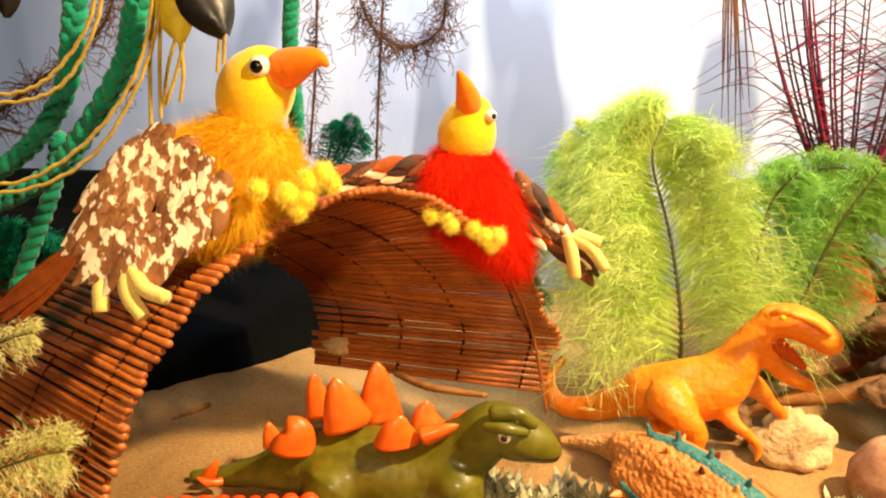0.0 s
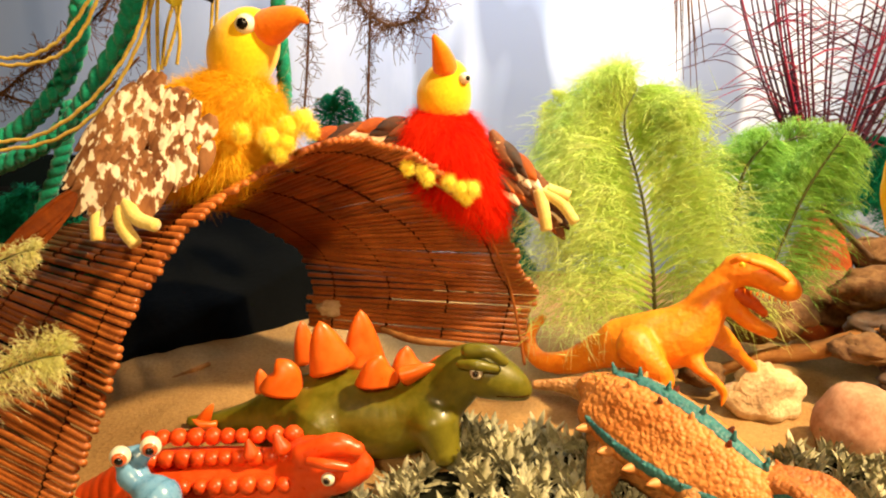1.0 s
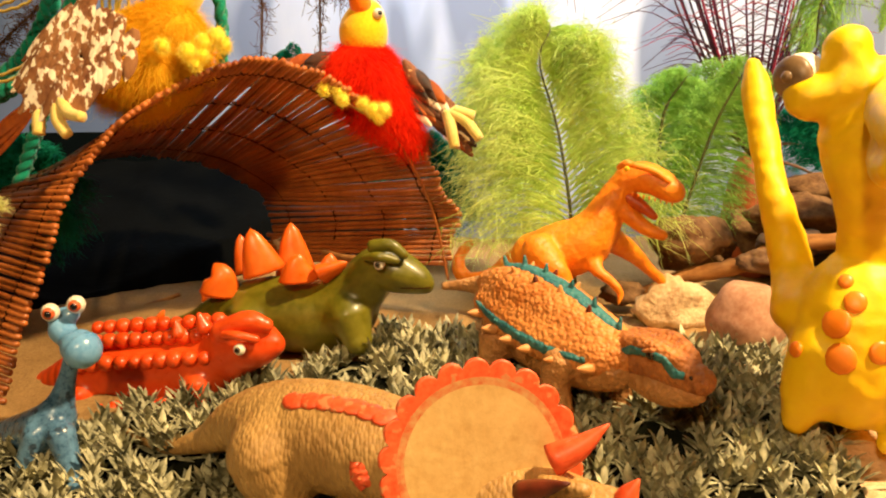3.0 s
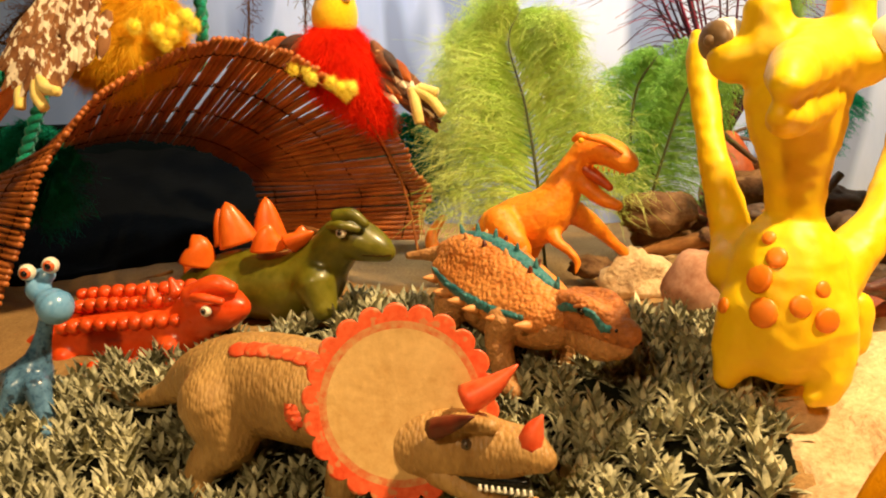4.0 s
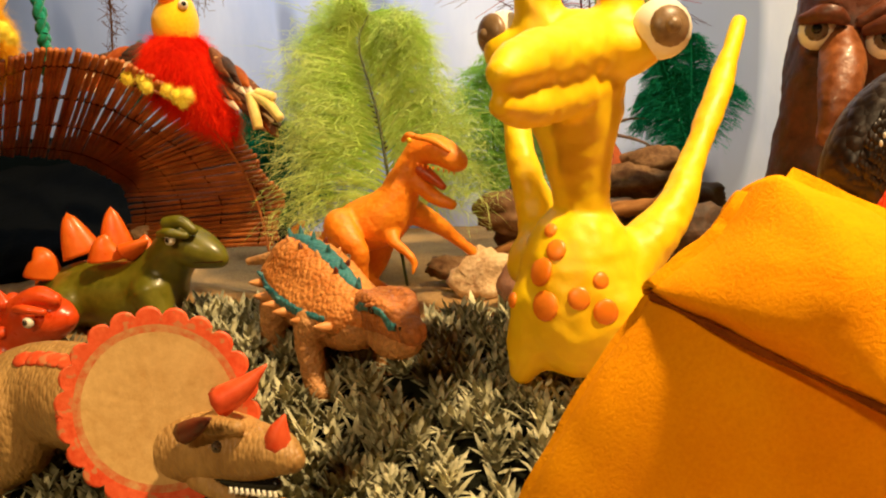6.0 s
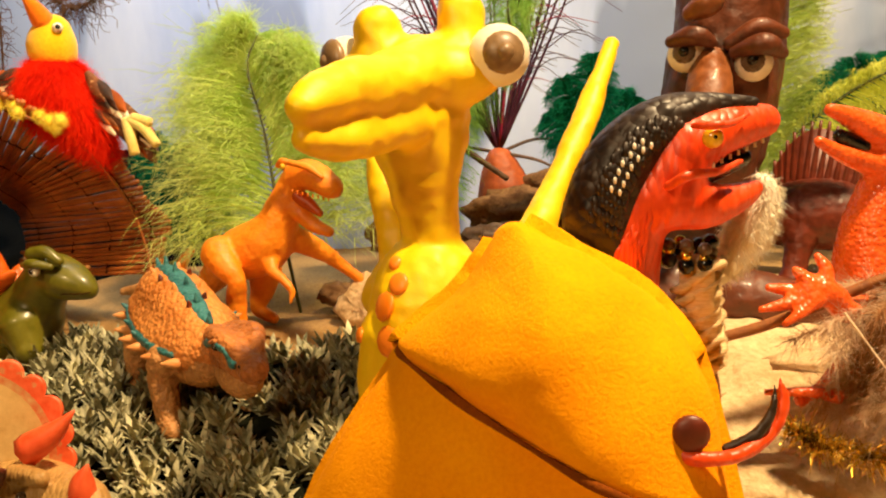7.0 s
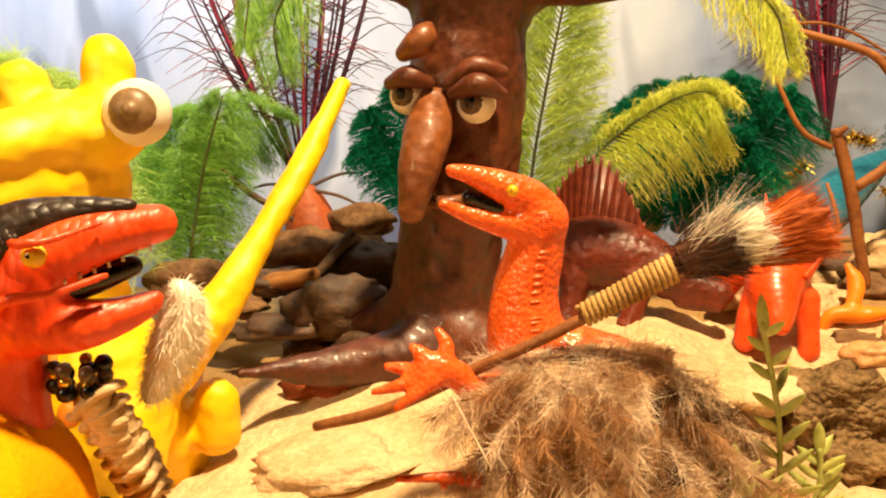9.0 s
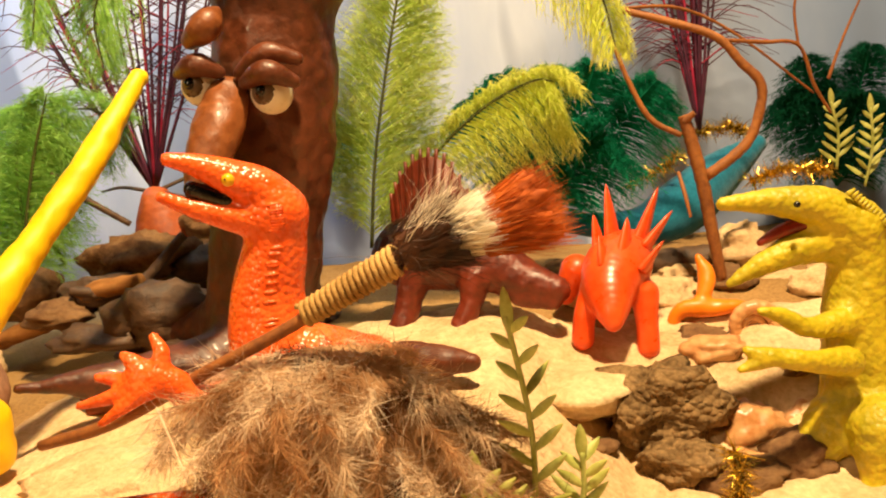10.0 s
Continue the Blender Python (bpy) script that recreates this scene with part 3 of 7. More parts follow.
# ---- the cane mat bent into an arch ----
RIM = [(-0.205, 0.437, 0.02), (-0.192, 0.448, 0.07), (-0.178, 0.459, 0.111), (-0.166, 0.468, 0.15), (-0.149, 0.482, 0.181), (-0.128, 0.499, 0.208), (-0.086, 0.532, 0.235), (-0.053, 0.558, 0.243), (-0.012, 0.591, 0.228), (0.046, 0.637, 0.174), (0.065, 0.652, 0.133), (0.076, 0.661, 0.113), (0.072, 0.658, 0.088), (0.068, 0.655, 0.07)]
FAR = [(-0.43, 0.56, 0.02), (-0.41, 0.60, 0.06), (-0.385, 0.63, 0.10), (-0.37, 0.66, 0.122), (-0.335, 0.69, 0.143), (-0.30, 0.72, 0.155), (-0.265, 0.745, 0.160), (-0.225, 0.755, 0.158), (-0.18, 0.76, 0.148), (-0.145, 0.755, 0.132), (-0.125, 0.745, 0.12), (-0.115, 0.735, 0.095), (-0.115, 0.725, 0.075), (-0.115, 0.72, 0.06)]


def build_arch():
    a = root("cane_mat_arch", (-0.12, 0.6, 0.0), "brown cane rod mat bent into a standing arch", "mat")
    near, far = spline(RIM, 400), spline(FAR, 400)
    gone = np.concatenate([[0], np.cumsum(np.linalg.norm(np.diff(near, axis=0), axis=1))])
    count = int(gone[-1] / 0.0048)
    rng = np.random.default_rng(5)
    pick = [int(np.searchsorted(gone, (k + 0.5) * gone[-1] / count)) for k in range(count)]
    for i in pick:
        d = (far[i] - near[i]) / np.linalg.norm(far[i] - near[i])
        p = near[i] - d * rng.uniform(-0.003, 0.003)
        q = near[i] + (far[i] - near[i]) * rng.uniform(0.98, 1.02)
        m = (p + q) / 2 + rng.normal(0, 0.0008, 3)
        part("rod", tube([(*p, 0.00225), (*m, 0.0022), (*q, 0.0021)], 4, 7), CANE, a)
    for s, r in ((0.1, 0.0011), (0.36, 0.0009), (0.62, 0.0009), (0.88, 0.0009)):
        for side in (-1, 1):
            line = []
            for n, i in enumerate(pick):
                d = far[i] - near[i]
                t = near[min(i + 2, 399)] - near[max(i - 2, 0)]
                up = np.cross(t, d)
                up /= np.linalg.norm(up) + 1e-12
                line.append((*(near[i] + d * s + up * 0.0021 * (side if n % 2 else -side)), r))
            part("cord", tube(line, 3 * len(line), 5), CORD, a, "dark binding cord")
    part("cord", tube([(-0.0056, 0.6000, 0.2120, 0.0011), (0.0260, 0.6250, 0.1846, 0.0012), (0.0479, 0.6400, 0.1430, 0.0012), (0.0593, 0.6450, 0.1065, 0.0012), (0.0684, 0.6400, 0.0616, 0.0013)], 40, 6), CANE, a, "loose brown cord hanging to the ground")


build_arch()


def lay(name, xs, ys, inside, lift, mat, label, category, rough=0.0, scale=40.0):
    """A thin layer that follows the ground wherever inside(x, y) is above zero."""
    n = len(xs)
    v, f = [], []
    for y in ys:
        for x in xs:
            e = inside(x, y)
            v.append((x, y, float(ground_z(x, y)) + (lift(x, y) + rough * noise.noise(Vector((x * scale, y * scale, 7))) if e > 0 else -0.006)))
    for j in range(len(ys) - 1):
        for i in range(n - 1):
            if inside(xs[i], ys[j]) > -0.012:
                f.append((j * n + i, j * n + i + 1, (j + 1) * n + i + 1, (j + 1) * n + i))
    return tagged(new(name, mesh_of(name, v, f, mat)), label, category, kind="structure")


# Added black sheet covers the ground behind the line P0 to P1.
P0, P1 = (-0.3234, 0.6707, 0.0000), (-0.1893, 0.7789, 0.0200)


def in_black_sheet(x, y):
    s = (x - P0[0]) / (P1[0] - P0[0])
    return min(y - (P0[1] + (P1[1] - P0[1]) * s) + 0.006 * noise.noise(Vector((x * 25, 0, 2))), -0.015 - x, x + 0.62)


lay("black_sheet", np.linspace(-0.63, 0.0, 90), np.linspace(0.42, 0.925, 80), in_black_sheet, lambda x, y: 0.004 + 0.5 * max(0, y - 0.72), BLACK_SHEET, "black sheet added under the back of the arch", "cloth", 0.006, 22)


def in_pale(x, y):
    return min(x - 0.335 - 0.25 * max(0, y - 0.50) + 0.02 * noise.noise(Vector((y * 14, 1, 2))), 0.69 - y + 0.1 * max(0, x - 0.6) + 0.02 * noise.noise(Vector((x * 12, 3, 2))), 1.1 - x)


lay("pale_stone_bed", np.linspace(0.30, 1.12, 180), np.linspace(0.12, 0.80, 150), in_pale, lambda x, y: 0.0035 + 0.003 * (noise.noise(Vector((x * 16, y * 16, 4))) > 0.1), ROCK_PALE, "pale cracked sandstone bed", "ground", 0.003, 60)

# ---- toys under and before the arch ----


def plate(base, mid, tip, r, thin=0.5, way=(1, 0.1, 0)):
    """A thick pointed plate that lies along way: lens-shaped rings that close in a rounded tip."""
    q = spline([base, mid, tip], 14)
    t = np.gradient(q, axis=0)
    t /= np.linalg.norm(t, axis=1)[:, None]
    v, f, n = [], [], 14
    for i, p in enumerate(q):
        s = i / 13
        e = np.array(way, float) - t[i] * (t[i] @ np.array(way, float))
        e /= np.linalg.norm(e)
        k = r * (1.12 * (1 - s) ** 0.75 + 0.10) * min(1, ((1.0001 - s) / 0.12) ** 0.5)
        for b in np.linspace(0, 2 * np.pi, n, endpoint=False):
            c = np.cos(b)
            v.append(p + e * k * np.sign(c) * abs(c) ** 0.8 + np.cross(t[i], e) * k * thin * np.sin(b))
    f = [(i * n + j, i * n + (j + 1) % n, (i + 1) * n + (j + 1) % n, (i + 1) * n + j) for i in range(13) for j in range(n)]
    f += [tuple(range(n))[::-1], tuple(13 * n + j for j in range(n))]
    return np.array(v), f


def build_trex():
    a = root("toy_tyrannosaur", (0.16, 0.61, 0.02), "orange vinyl tyrannosaur toy with open jaws, standing on sand", "toy dinosaur")
    body = sculpt([
        [(0.0844, 0.6820, 0.0858, 0.0035), (0.0760, 0.6800, 0.0755, 0.0048), (0.0742, 0.6740, 0.0639, 0.0061), (0.0841, 0.6680, 0.0546, 0.0074), (0.1041, 0.6580, 0.0574, 0.0099), (0.1242, 0.6460, 0.0714, 0.0134), (0.1412, 0.6340, 0.0840, 0.0180)],
        [(0.1412, 0.6340, 0.0840, 0.0180), (0.1598, 0.6220, 0.0903, 0.0220), (0.1780, 0.6170, 0.0967, 0.0221), (0.1904, 0.6140, 0.1104, 0.0172), (0.1989, 0.6130, 0.1271, 0.0135), (0.2065, 0.6110, 0.1405, 0.0111), (0.2137, 0.6090, 0.1497, 0.0103)],
        [(0.2137, 0.6090, 0.1497, 0.0110), (0.2245, 0.6040, 0.1511, 0.0117), (0.2353, 0.5980, 0.1473, 0.0108), (0.2433, 0.5940, 0.1423, 0.0093), (0.2462, 0.5930, 0.1404, 0.0074)],
        [(0.2053, 0.6110, 0.1322, 0.0104), (0.2158, 0.6060, 0.1206, 0.0069), (0.2273, 0.6010, 0.1119, 0.0057), (0.2382, 0.5980, 0.1074, 0.0042)],
        [(0.1459, 0.6040, 0.0926, 0.0147), (0.1541, 0.5940, 0.0843, 0.0107), (0.1634, 0.5900, 0.0732, 0.0076), (0.1600, 0.5940, 0.0560, 0.0080), (0.1619, 0.5920, 0.0330, 0.0068), (0.1770, 0.5880, 0.0270, 0.0046)],
        [(0.1644, 0.6480, 0.0720, 0.0143), (0.1600, 0.6520, 0.0560, 0.0110), (0.1540, 0.6520, 0.0380, 0.0068), (0.1680, 0.6480, 0.0290, 0.0046)],
        [(0.1868, 0.6040, 0.0844, 0.0074), (0.1910, 0.5970, 0.0787, 0.0046), (0.2005, 0.5930, 0.0717, 0.0035), (0.2070, 0.5910, 0.0636, 0.0027), (0.2059, 0.5890, 0.0553, 0.0012)],
        [(0.1984, 0.6220, 0.1018, 0.0111), (0.2201, 0.6360, 0.0862, 0.0074), (0.2330, 0.6440, 0.0727, 0.0050), (0.2454, 0.6480, 0.0609, 0.0042), (0.2490, 0.6480, 0.0526, 0.0025), (0.2484, 0.6480, 0.0450, 0.0013)],
    ], 0.0032, 0.0011, rough=0.0005, scale=150)
    part("body", body, ORANGE_VINYL, a)
    part("brow", sculpt([[(0.2045, 0.5940, 0.1598, 0.0022), (0.2096, 0.5910, 0.1630, 0.0026), (0.2170, 0.5920, 0.1602, 0.0018)]], 0.002, 0.0008), ORANGE_VINYL, a)
    part("brow", sculpt([[(0.2152, 0.5900, 0.1616, 0.0022), (0.2297, 0.5880, 0.1573, 0.0026), (0.2402, 0.5860, 0.1498, 0.0018)]], 0.002, 0.0008), ORANGE_VINYL, a)
    part("mouth", sculpt([[(0.2134, 0.6070, 0.1349, 0.0065), (0.2231, 0.6030, 0.1287, 0.0049), (0.2320, 0.5990, 0.1216, 0.0030)]], 0.003, 0.001), MOUTH_ORANGE, a, "deep orange mouth lining")
    toy_eye(a, (0.2097, 0.5890, 0.1591), 0.0022, (-0.2, -1, 0.3), GOLD)
    for k in range(8):
        c = np.array((0.2144, 0.5920, 0.1411)) * (1 - k / 7) + np.array((0.2434, 0.5880, 0.1341)) * k / 7
        part("tooth", horn(c, c + np.array([0, 0, -0.0026]), 0.0008, n=4, sides=5), ORANGE_VINYL, a)


def build_stegosaur():
    a = root("toy_stegosaur", (-0.0458, 0.5700, 0.0204), "olive green stegosaur toy with orange back plates, lying in the sedge", "toy dinosaur")
    body = sculpt([
        [(-0.1810, 0.6000, 0.0258, 0.0042), (-0.1618, 0.6000, 0.0264, 0.0072), (-0.1325, 0.5950, 0.0343, 0.0117), (-0.1018, 0.5900, 0.0434, 0.0214), (-0.0679, 0.5850, 0.0454, 0.0294), (-0.0347, 0.5800, 0.0444, 0.0307), (-0.0061, 0.5750, 0.0519, 0.0263)],
        [(-0.0062, 0.5750, 0.0562, 0.0247), (0.0097, 0.5700, 0.0717, 0.0204), (0.0250, 0.5650, 0.0868, 0.0181), (0.0404, 0.5600, 0.0852, 0.0161), (0.0538, 0.5570, 0.0807, 0.0114), (0.0603, 0.5560, 0.0773, 0.0076)],
        [(0.0027, 0.5550, 0.0511, 0.0174), (0.0089, 0.5500, 0.0348, 0.0116)],
        [(-0.0808, 0.5650, 0.0393, 0.0198), (-0.0911, 0.5550, 0.0269, 0.0118)],
        [(0.0246, 0.5480, 0.1070, 0.0056), (0.0375, 0.5450, 0.1085, 0.0048), (0.0470, 0.5450, 0.1016, 0.0037)],
    ], 0.006, 0.0015)
    part("body", body, GREEN_CLAY, a)
    for base, mid, tip, r in (
        ((-0.1061, 0.5750, 0.0641), (-0.1030, 0.5720, 0.0782), (-0.1086, 0.5720, 0.0886), 36), ((-0.1246, 0.6000, 0.0525), (-0.1272, 0.6000, 0.0614), (-0.1282, 0.6000, 0.0694), 18),
        ((-0.0913, 0.6000, 0.0758), (-0.0950, 0.6000, 0.0932), (-0.0967, 0.6000, 0.1070), 24), ((-0.0706, 0.5800, 0.0801), (-0.0758, 0.5780, 0.0997), (-0.0793, 0.5770, 0.1154), 38),
        ((-0.0511, 0.6000, 0.0747), (-0.0529, 0.6000, 0.0986), (-0.0536, 0.6000, 0.1167), 36), ((-0.0372, 0.5600, 0.0789), (-0.0369, 0.5580, 0.0900), (-0.0341, 0.5570, 0.0994), 34),
        ((-0.0173, 0.5900, 0.0688), (-0.0202, 0.5900, 0.0817), (-0.0194, 0.5900, 0.0938), 32), ((0.0031, 0.5850, 0.0780), (0.0058, 0.5850, 0.0845), (0.0090, 0.5850, 0.0888), 22),
        ((-0.0190, 0.5600, 0.0835), (-0.0074, 0.5580, 0.0888), (0.0021, 0.5570, 0.0936), 24), ((-0.1700, 0.5900, 0.0296), (-0.1646, 0.5880, 0.0388), (-0.1601, 0.5880, 0.0461), 13), ((-0.1592, 0.5850, 0.0306), (-0.1658, 0.5800, 0.0328), (-0.1738, 0.5800, 0.0370), 11),
    ):
        k = r * 0.000385
        part("back_plate", plate(base, mid, tip, k * 0.98, 0.62, (1, 0.3, 0.1)), ORANGE_CLAY, a, "glossy orange plate")
    part("brow", sculpt([[(0.0190, 0.5440, 0.0995, 0.0028), (0.0300, 0.5385, 0.1012, 0.0038), (0.0420, 0.5410, 0.0980, 0.0028)]], 0.002, 0.0009), GREEN_CLAY, a)
    # Thin dark tube pressed along the mouth.
    mouth_path, _ = press(body, spline([(0.0680, 0.5480, 0.0755), (0.0560, 0.5420, 0.0735), (0.0440, 0.5420, 0.0745)], 12), -0.0002)
    part("mouth_line", tube([(*q, 0.0006) for q in mouth_path], 16, 5), CORD, a, "dark line along the mouth")
    toy_eye(a, (0.0297, 0.5400, 0.0953), 0.0042, (-0.15, -1, 0.1), WHITE, IRIS)


def build_crested():
    a = root("toy_armoured_lizard", (-0.1335, 0.5050, -0.0111), "glossy red-orange armoured dinosaur toy with knobbed back, on sedge", "toy dinosaur")
    body = sculpt([
        [(-0.2570, 0.5300, -0.0061, 0.0082), (-0.2254, 0.5280, 0.0002, 0.0147), (-0.1849, 0.5250, 0.0138, 0.0233), (-0.1421, 0.5220, 0.0177, 0.0262), (-0.0998, 0.5180, 0.0237, 0.0235), (-0.0784, 0.5150, 0.0340, 0.0213)],
        [(-0.0733, 0.5120, 0.0396, 0.0200), (-0.0564, 0.5080, 0.0438, 0.0175), (-0.0424, 0.5060, 0.0442, 0.0091)],
        [(-0.0765, 0.5000, 0.0547, 0.0082), (-0.0562, 0.4970, 0.0636, 0.0074), (-0.0432, 0.4970, 0.0607, 0.0052)],
        [(-0.0944, 0.5000, 0.0137, 0.0129), (-0.0897, 0.4950, -0.0002, 0.0091), (-0.0878, 0.4930, -0.0123, 0.0084)],
        [(-0.1885, 0.5050, 0.0019, 0.0117), (-0.1917, 0.5000, -0.0147, 0.0078)],
    ], 0.005, 0.0013)
    part("body", body, RED_VINYL, a)
    for row, n, y, z0, z1, r in ((0, 11, 0.512, 705, 700, 15), (1, 10, 0.50, 740, 735, 16), (2, 11, 0.492, 826, 812, 17), (3, 10, 0.53, 688, 684, 14)):
        for k in range(n):
            s = k / (n - 1)
            p = np.array((-0.1857, 0.5200, 0.0436)) * (1 - s) + np.array((-0.0892, 0.5150, 0.0506)) * s
            p = p + np.array([0, y - 0.52, (700 - (z0 + (z1 - z0) * s)) * 0.000375])
            k3 = 0.85 + 0.3 * np.abs(np.sin(k * 3.7 + row))
            part("knob", ball(p + np.array([0.001 * np.sin(k * 5.1), 0, -0.001]), (0.0062 * k3, 0.0062, 0.0054 * k3), rows=6, cols=6), RED_VINYL, a)
    part("crest", sculpt([[(-0.0914, 0.5050, 0.0563, 0.0060), (-0.0947, 0.5050, 0.0650, 0.0023)]], 0.002, 0.001), RED_VINYL, a)
    part("crest", sculpt([[(-0.1111, 0.5050, 0.0518, 0.0053), (-0.1125, 0.5050, 0.0598, 0.0019)]], 0.002, 0.001), RED_VINYL, a)
    part("brow", sculpt([[(-0.0710, 0.4900, 0.0555, 0.0028), (-0.0600, 0.4860, 0.0560, 0.0034), (-0.0480, 0.4885, 0.0530, 0.0028)]], 0.002, 0.0009), RED_VINYL, a)
    toy_eye(a, (-0.0592, 0.4860, 0.0462), 0.0042, (-0.1, -1, 0.15), WHITE, IRIS)


def build_longneck():
    a = root("toy_long_neck", (-0.1639, 0.4250, -0.0307), "small blue long-necked cartoon dinosaur toy with red eyes, on sedge", "toy dinosaur")
    body = sculpt([
        [(-0.1541, 0.4400, 0.0538, 0.0050), (-0.1595, 0.4400, 0.0376, 0.0059), (-0.1657, 0.4400, 0.0211, 0.0094), (-0.1740, 0.4400, 0.0065, 0.0158), (-0.1935, 0.4500, -0.0039, 0.0162), (-0.2196, 0.4600, -0.0084, 0.0091)],
        [(-0.1766, 0.4280, 0.0045, 0.0085), (-0.1831, 0.4250, -0.0130, 0.0070), (-0.1822, 0.4230, -0.0274, 0.0078)],
        [(-0.1595, 0.4280, 0.0051, 0.0093), (-0.1529, 0.4230, -0.0111, 0.0073), (-0.1491, 0.4200, -0.0239, 0.0081)],
        [(-0.1622, 0.4500, -0.0029, 0.0072), (-0.1559, 0.4480, -0.0167, 0.0060), (-0.1469, 0.4460, -0.0253, 0.0052)],
    ], 0.004, 0.0011)
    part("body", body, BLUE_CLAY, a)
    part("head", sculpt([[(-0.1588, 0.4400, 0.0716, 0.0085), (-0.1519, 0.4370, 0.0665, 0.0077), (-0.1426, 0.4330, 0.0617, 0.0126)], [(-0.1644, 0.4450, 0.0784, 0.0062), (-0.1556, 0.4470, 0.0808, 0.0055)]], 0.004, 0.001), BLUE_PLAIN, a)
    for at in ((-0.1629, 0.4360, 0.0847), (-0.1474, 0.4400, 0.0890)):
        toy_eye(a, at, 0.0058, (0.25, -1, 0), WHITE, EYE_RED, BLACK, 0.72, 0.4)


def build_triceratops():
    a = root("toy_triceratops", (0.05, 0.35, -0.04), "tan triceratops toy with coral-edged frill and open mouth, on sedge", "toy dinosaur")
    body = sculpt([
        [(-0.1312, 0.4550, -0.0022, 0.0021), (-0.0981, 0.4450, -0.0077, 0.0049), (-0.0669, 0.4350, 0.0020, 0.0086), (-0.0365, 0.4250, 0.0182, 0.0182), (-0.0002, 0.4100, 0.0219, 0.0300), (0.0410, 0.3950, 0.0222, 0.0322), (0.0748, 0.3820, 0.0186, 0.0287), (0.1078, 0.3750, 0.0083, 0.0231)],
        [(-0.0080, 0.3930, 0.0130, 0.0260), (-0.0030, 0.3900, -0.0090, 0.0185), (-0.0190, 0.3860, -0.0270, 0.0112), (-0.0225, 0.3800, -0.0470, 0.0093), (-0.0129, 0.3750, -0.0554, 0.0085)],
        [(0.0792, 0.3750, -0.0069, 0.0134), (0.0741, 0.3700, -0.0299, 0.0101), (0.0753, 0.3680, -0.0504, 0.0094)],
        [(0.0031, 0.4300, -0.0162, 0.0153), (0.0046, 0.4300, -0.0486, 0.0108), (0.0067, 0.4300, -0.0733, 0.0101)],
        [(0.0977, 0.4050, -0.0183, 0.0127), (0.0997, 0.4050, -0.0484, 0.0100), (0.1004, 0.4050, -0.0714, 0.0094)],
    ], 0.006, 0.0015)
    part("body", body, TAN_HIDE, a)
    head = sculpt([
        [(0.1248, 0.3620, 0.0071, 0.0236), (0.1480, 0.3540, 0.0104, 0.0193), (0.1685, 0.3450, 0.0110, 0.0157), (0.1834, 0.3380, 0.0138, 0.0121), (0.1933, 0.3340, 0.0115, 0.0070)], [(0.1492, 0.3380, 0.0284, 0.0054), (0.1670, 0.3320, 0.0291, 0.0041)],
    ], 0.005, 0.0012)
    part("head", head, TAN_HIDE, a)
    part("lower_jaw", sculpt([[(0.1363, 0.3470, -0.0044, 0.0080), (0.1598, 0.3380, -0.0126, 0.0051), (0.1781, 0.3320, -0.0132, 0.0038), (0.1895, 0.3280, -0.0082, 0.0023)]], 0.003, 0.0012), TAN_HIDE, a)
    part("mouth", sculpt([[(0.1492, 0.3460, -0.0034, 0.0068), (0.1722, 0.3390, -0.0034, 0.0054), (0.1841, 0.3340, -0.0019, 0.0032)]], 0.003, 0.0012), BLACK, a, "dark open mouth")
    for k in range(9):
        s = k / 8
        c = np.array((0.1608, 0.3300, -0.0050)) * (1 - s) + np.array((0.1873, 0.3235, -0.0038)) * s
        part("tooth", horn(c, c + np.array([0, 0, 0.0030]), 0.0014, end=0.0008, n=4, sides=6), WHITE, a)
    # the frill: a shallow dish with a scalloped rim
    c = np.array((0.1175, 0.3455, 0.0340))
    across, up = np.array([0.955, 0.29, 0.0]), np.array([-0.06, 0.12, 0.99])
    face = np.cross(across, up)

    def dish(s0, s1, lift, lobes):
        v, f, rows, cols = [], [], 8, 176
        for side in (1, -1):
            for i in range(rows + 1):
                for k in range(cols):
                    b = 2 * np.pi * k / cols
                    s = s0 + (s1 - s0) * i / rows
                    e = s * (1 + (lobes * (abs(np.sin(b * 11)) ** 0.6 - 0.3) * (i / rows) ** 2 if lobes else 0))
                    ripple = 0.00005 * np.sin(b * 22) * s
                    v.append(c + e * (0.0495 * np.cos(b) * across + 0.0510 * np.sin(b) * up) + face * (-0.003 * (1 - s * s) + side * (0.0014 + lift) + ripple))
            o = 0 if side == 1 else (rows + 1) * cols
            for i in range(rows):
                for k in range(cols):
                    q = (o + i * cols + k, o + (i + 1) * cols + k, o + (i + 1) * cols + (k + 1) % cols, o + i * cols + (k + 1) % cols)
                    f.append(q if side == 1 else q[::-1])
        o = (rows + 1) * cols
        if lobes:
            f += [(rows * cols + k, o + rows * cols + k, o + rows * cols + (k + 1) % cols, rows * cols + (k + 1) % cols) for k in range(cols)]
        return np.array(v), f

    frill = part("frill", dish(0.0, 0.80, 0.0, 0), FRILL_TAN, a, "tan bony frill")
    part("rim", dish(0.80, 0.88, 0.0, 0), FRILL_BLEND, frill, "tan frill fading to coral")
    part("rim", dish(0.88, 1.0, 0.0, 0.10), FRILL_MIX, frill, "scalloped coral red rim")
    part("brow_horn", horn((0.1520, 0.3450, 0.0376), (0.1798, 0.3460, 0.0576), 0.0085, (0, 0, -0.002)), FRILL_RED, a)
    part("brow_horn", horn((0.1368, 0.3340, 0.0254), (0.1602, 0.3180, 0.0394), 0.0062), DARK_RED, a)
    part("nose_horn", horn((0.1862, 0.3340, 0.0189), (0.1931, 0.3310, 0.0364), 0.0075, (-0.001, 0, 0)), FRILL_RED, a)
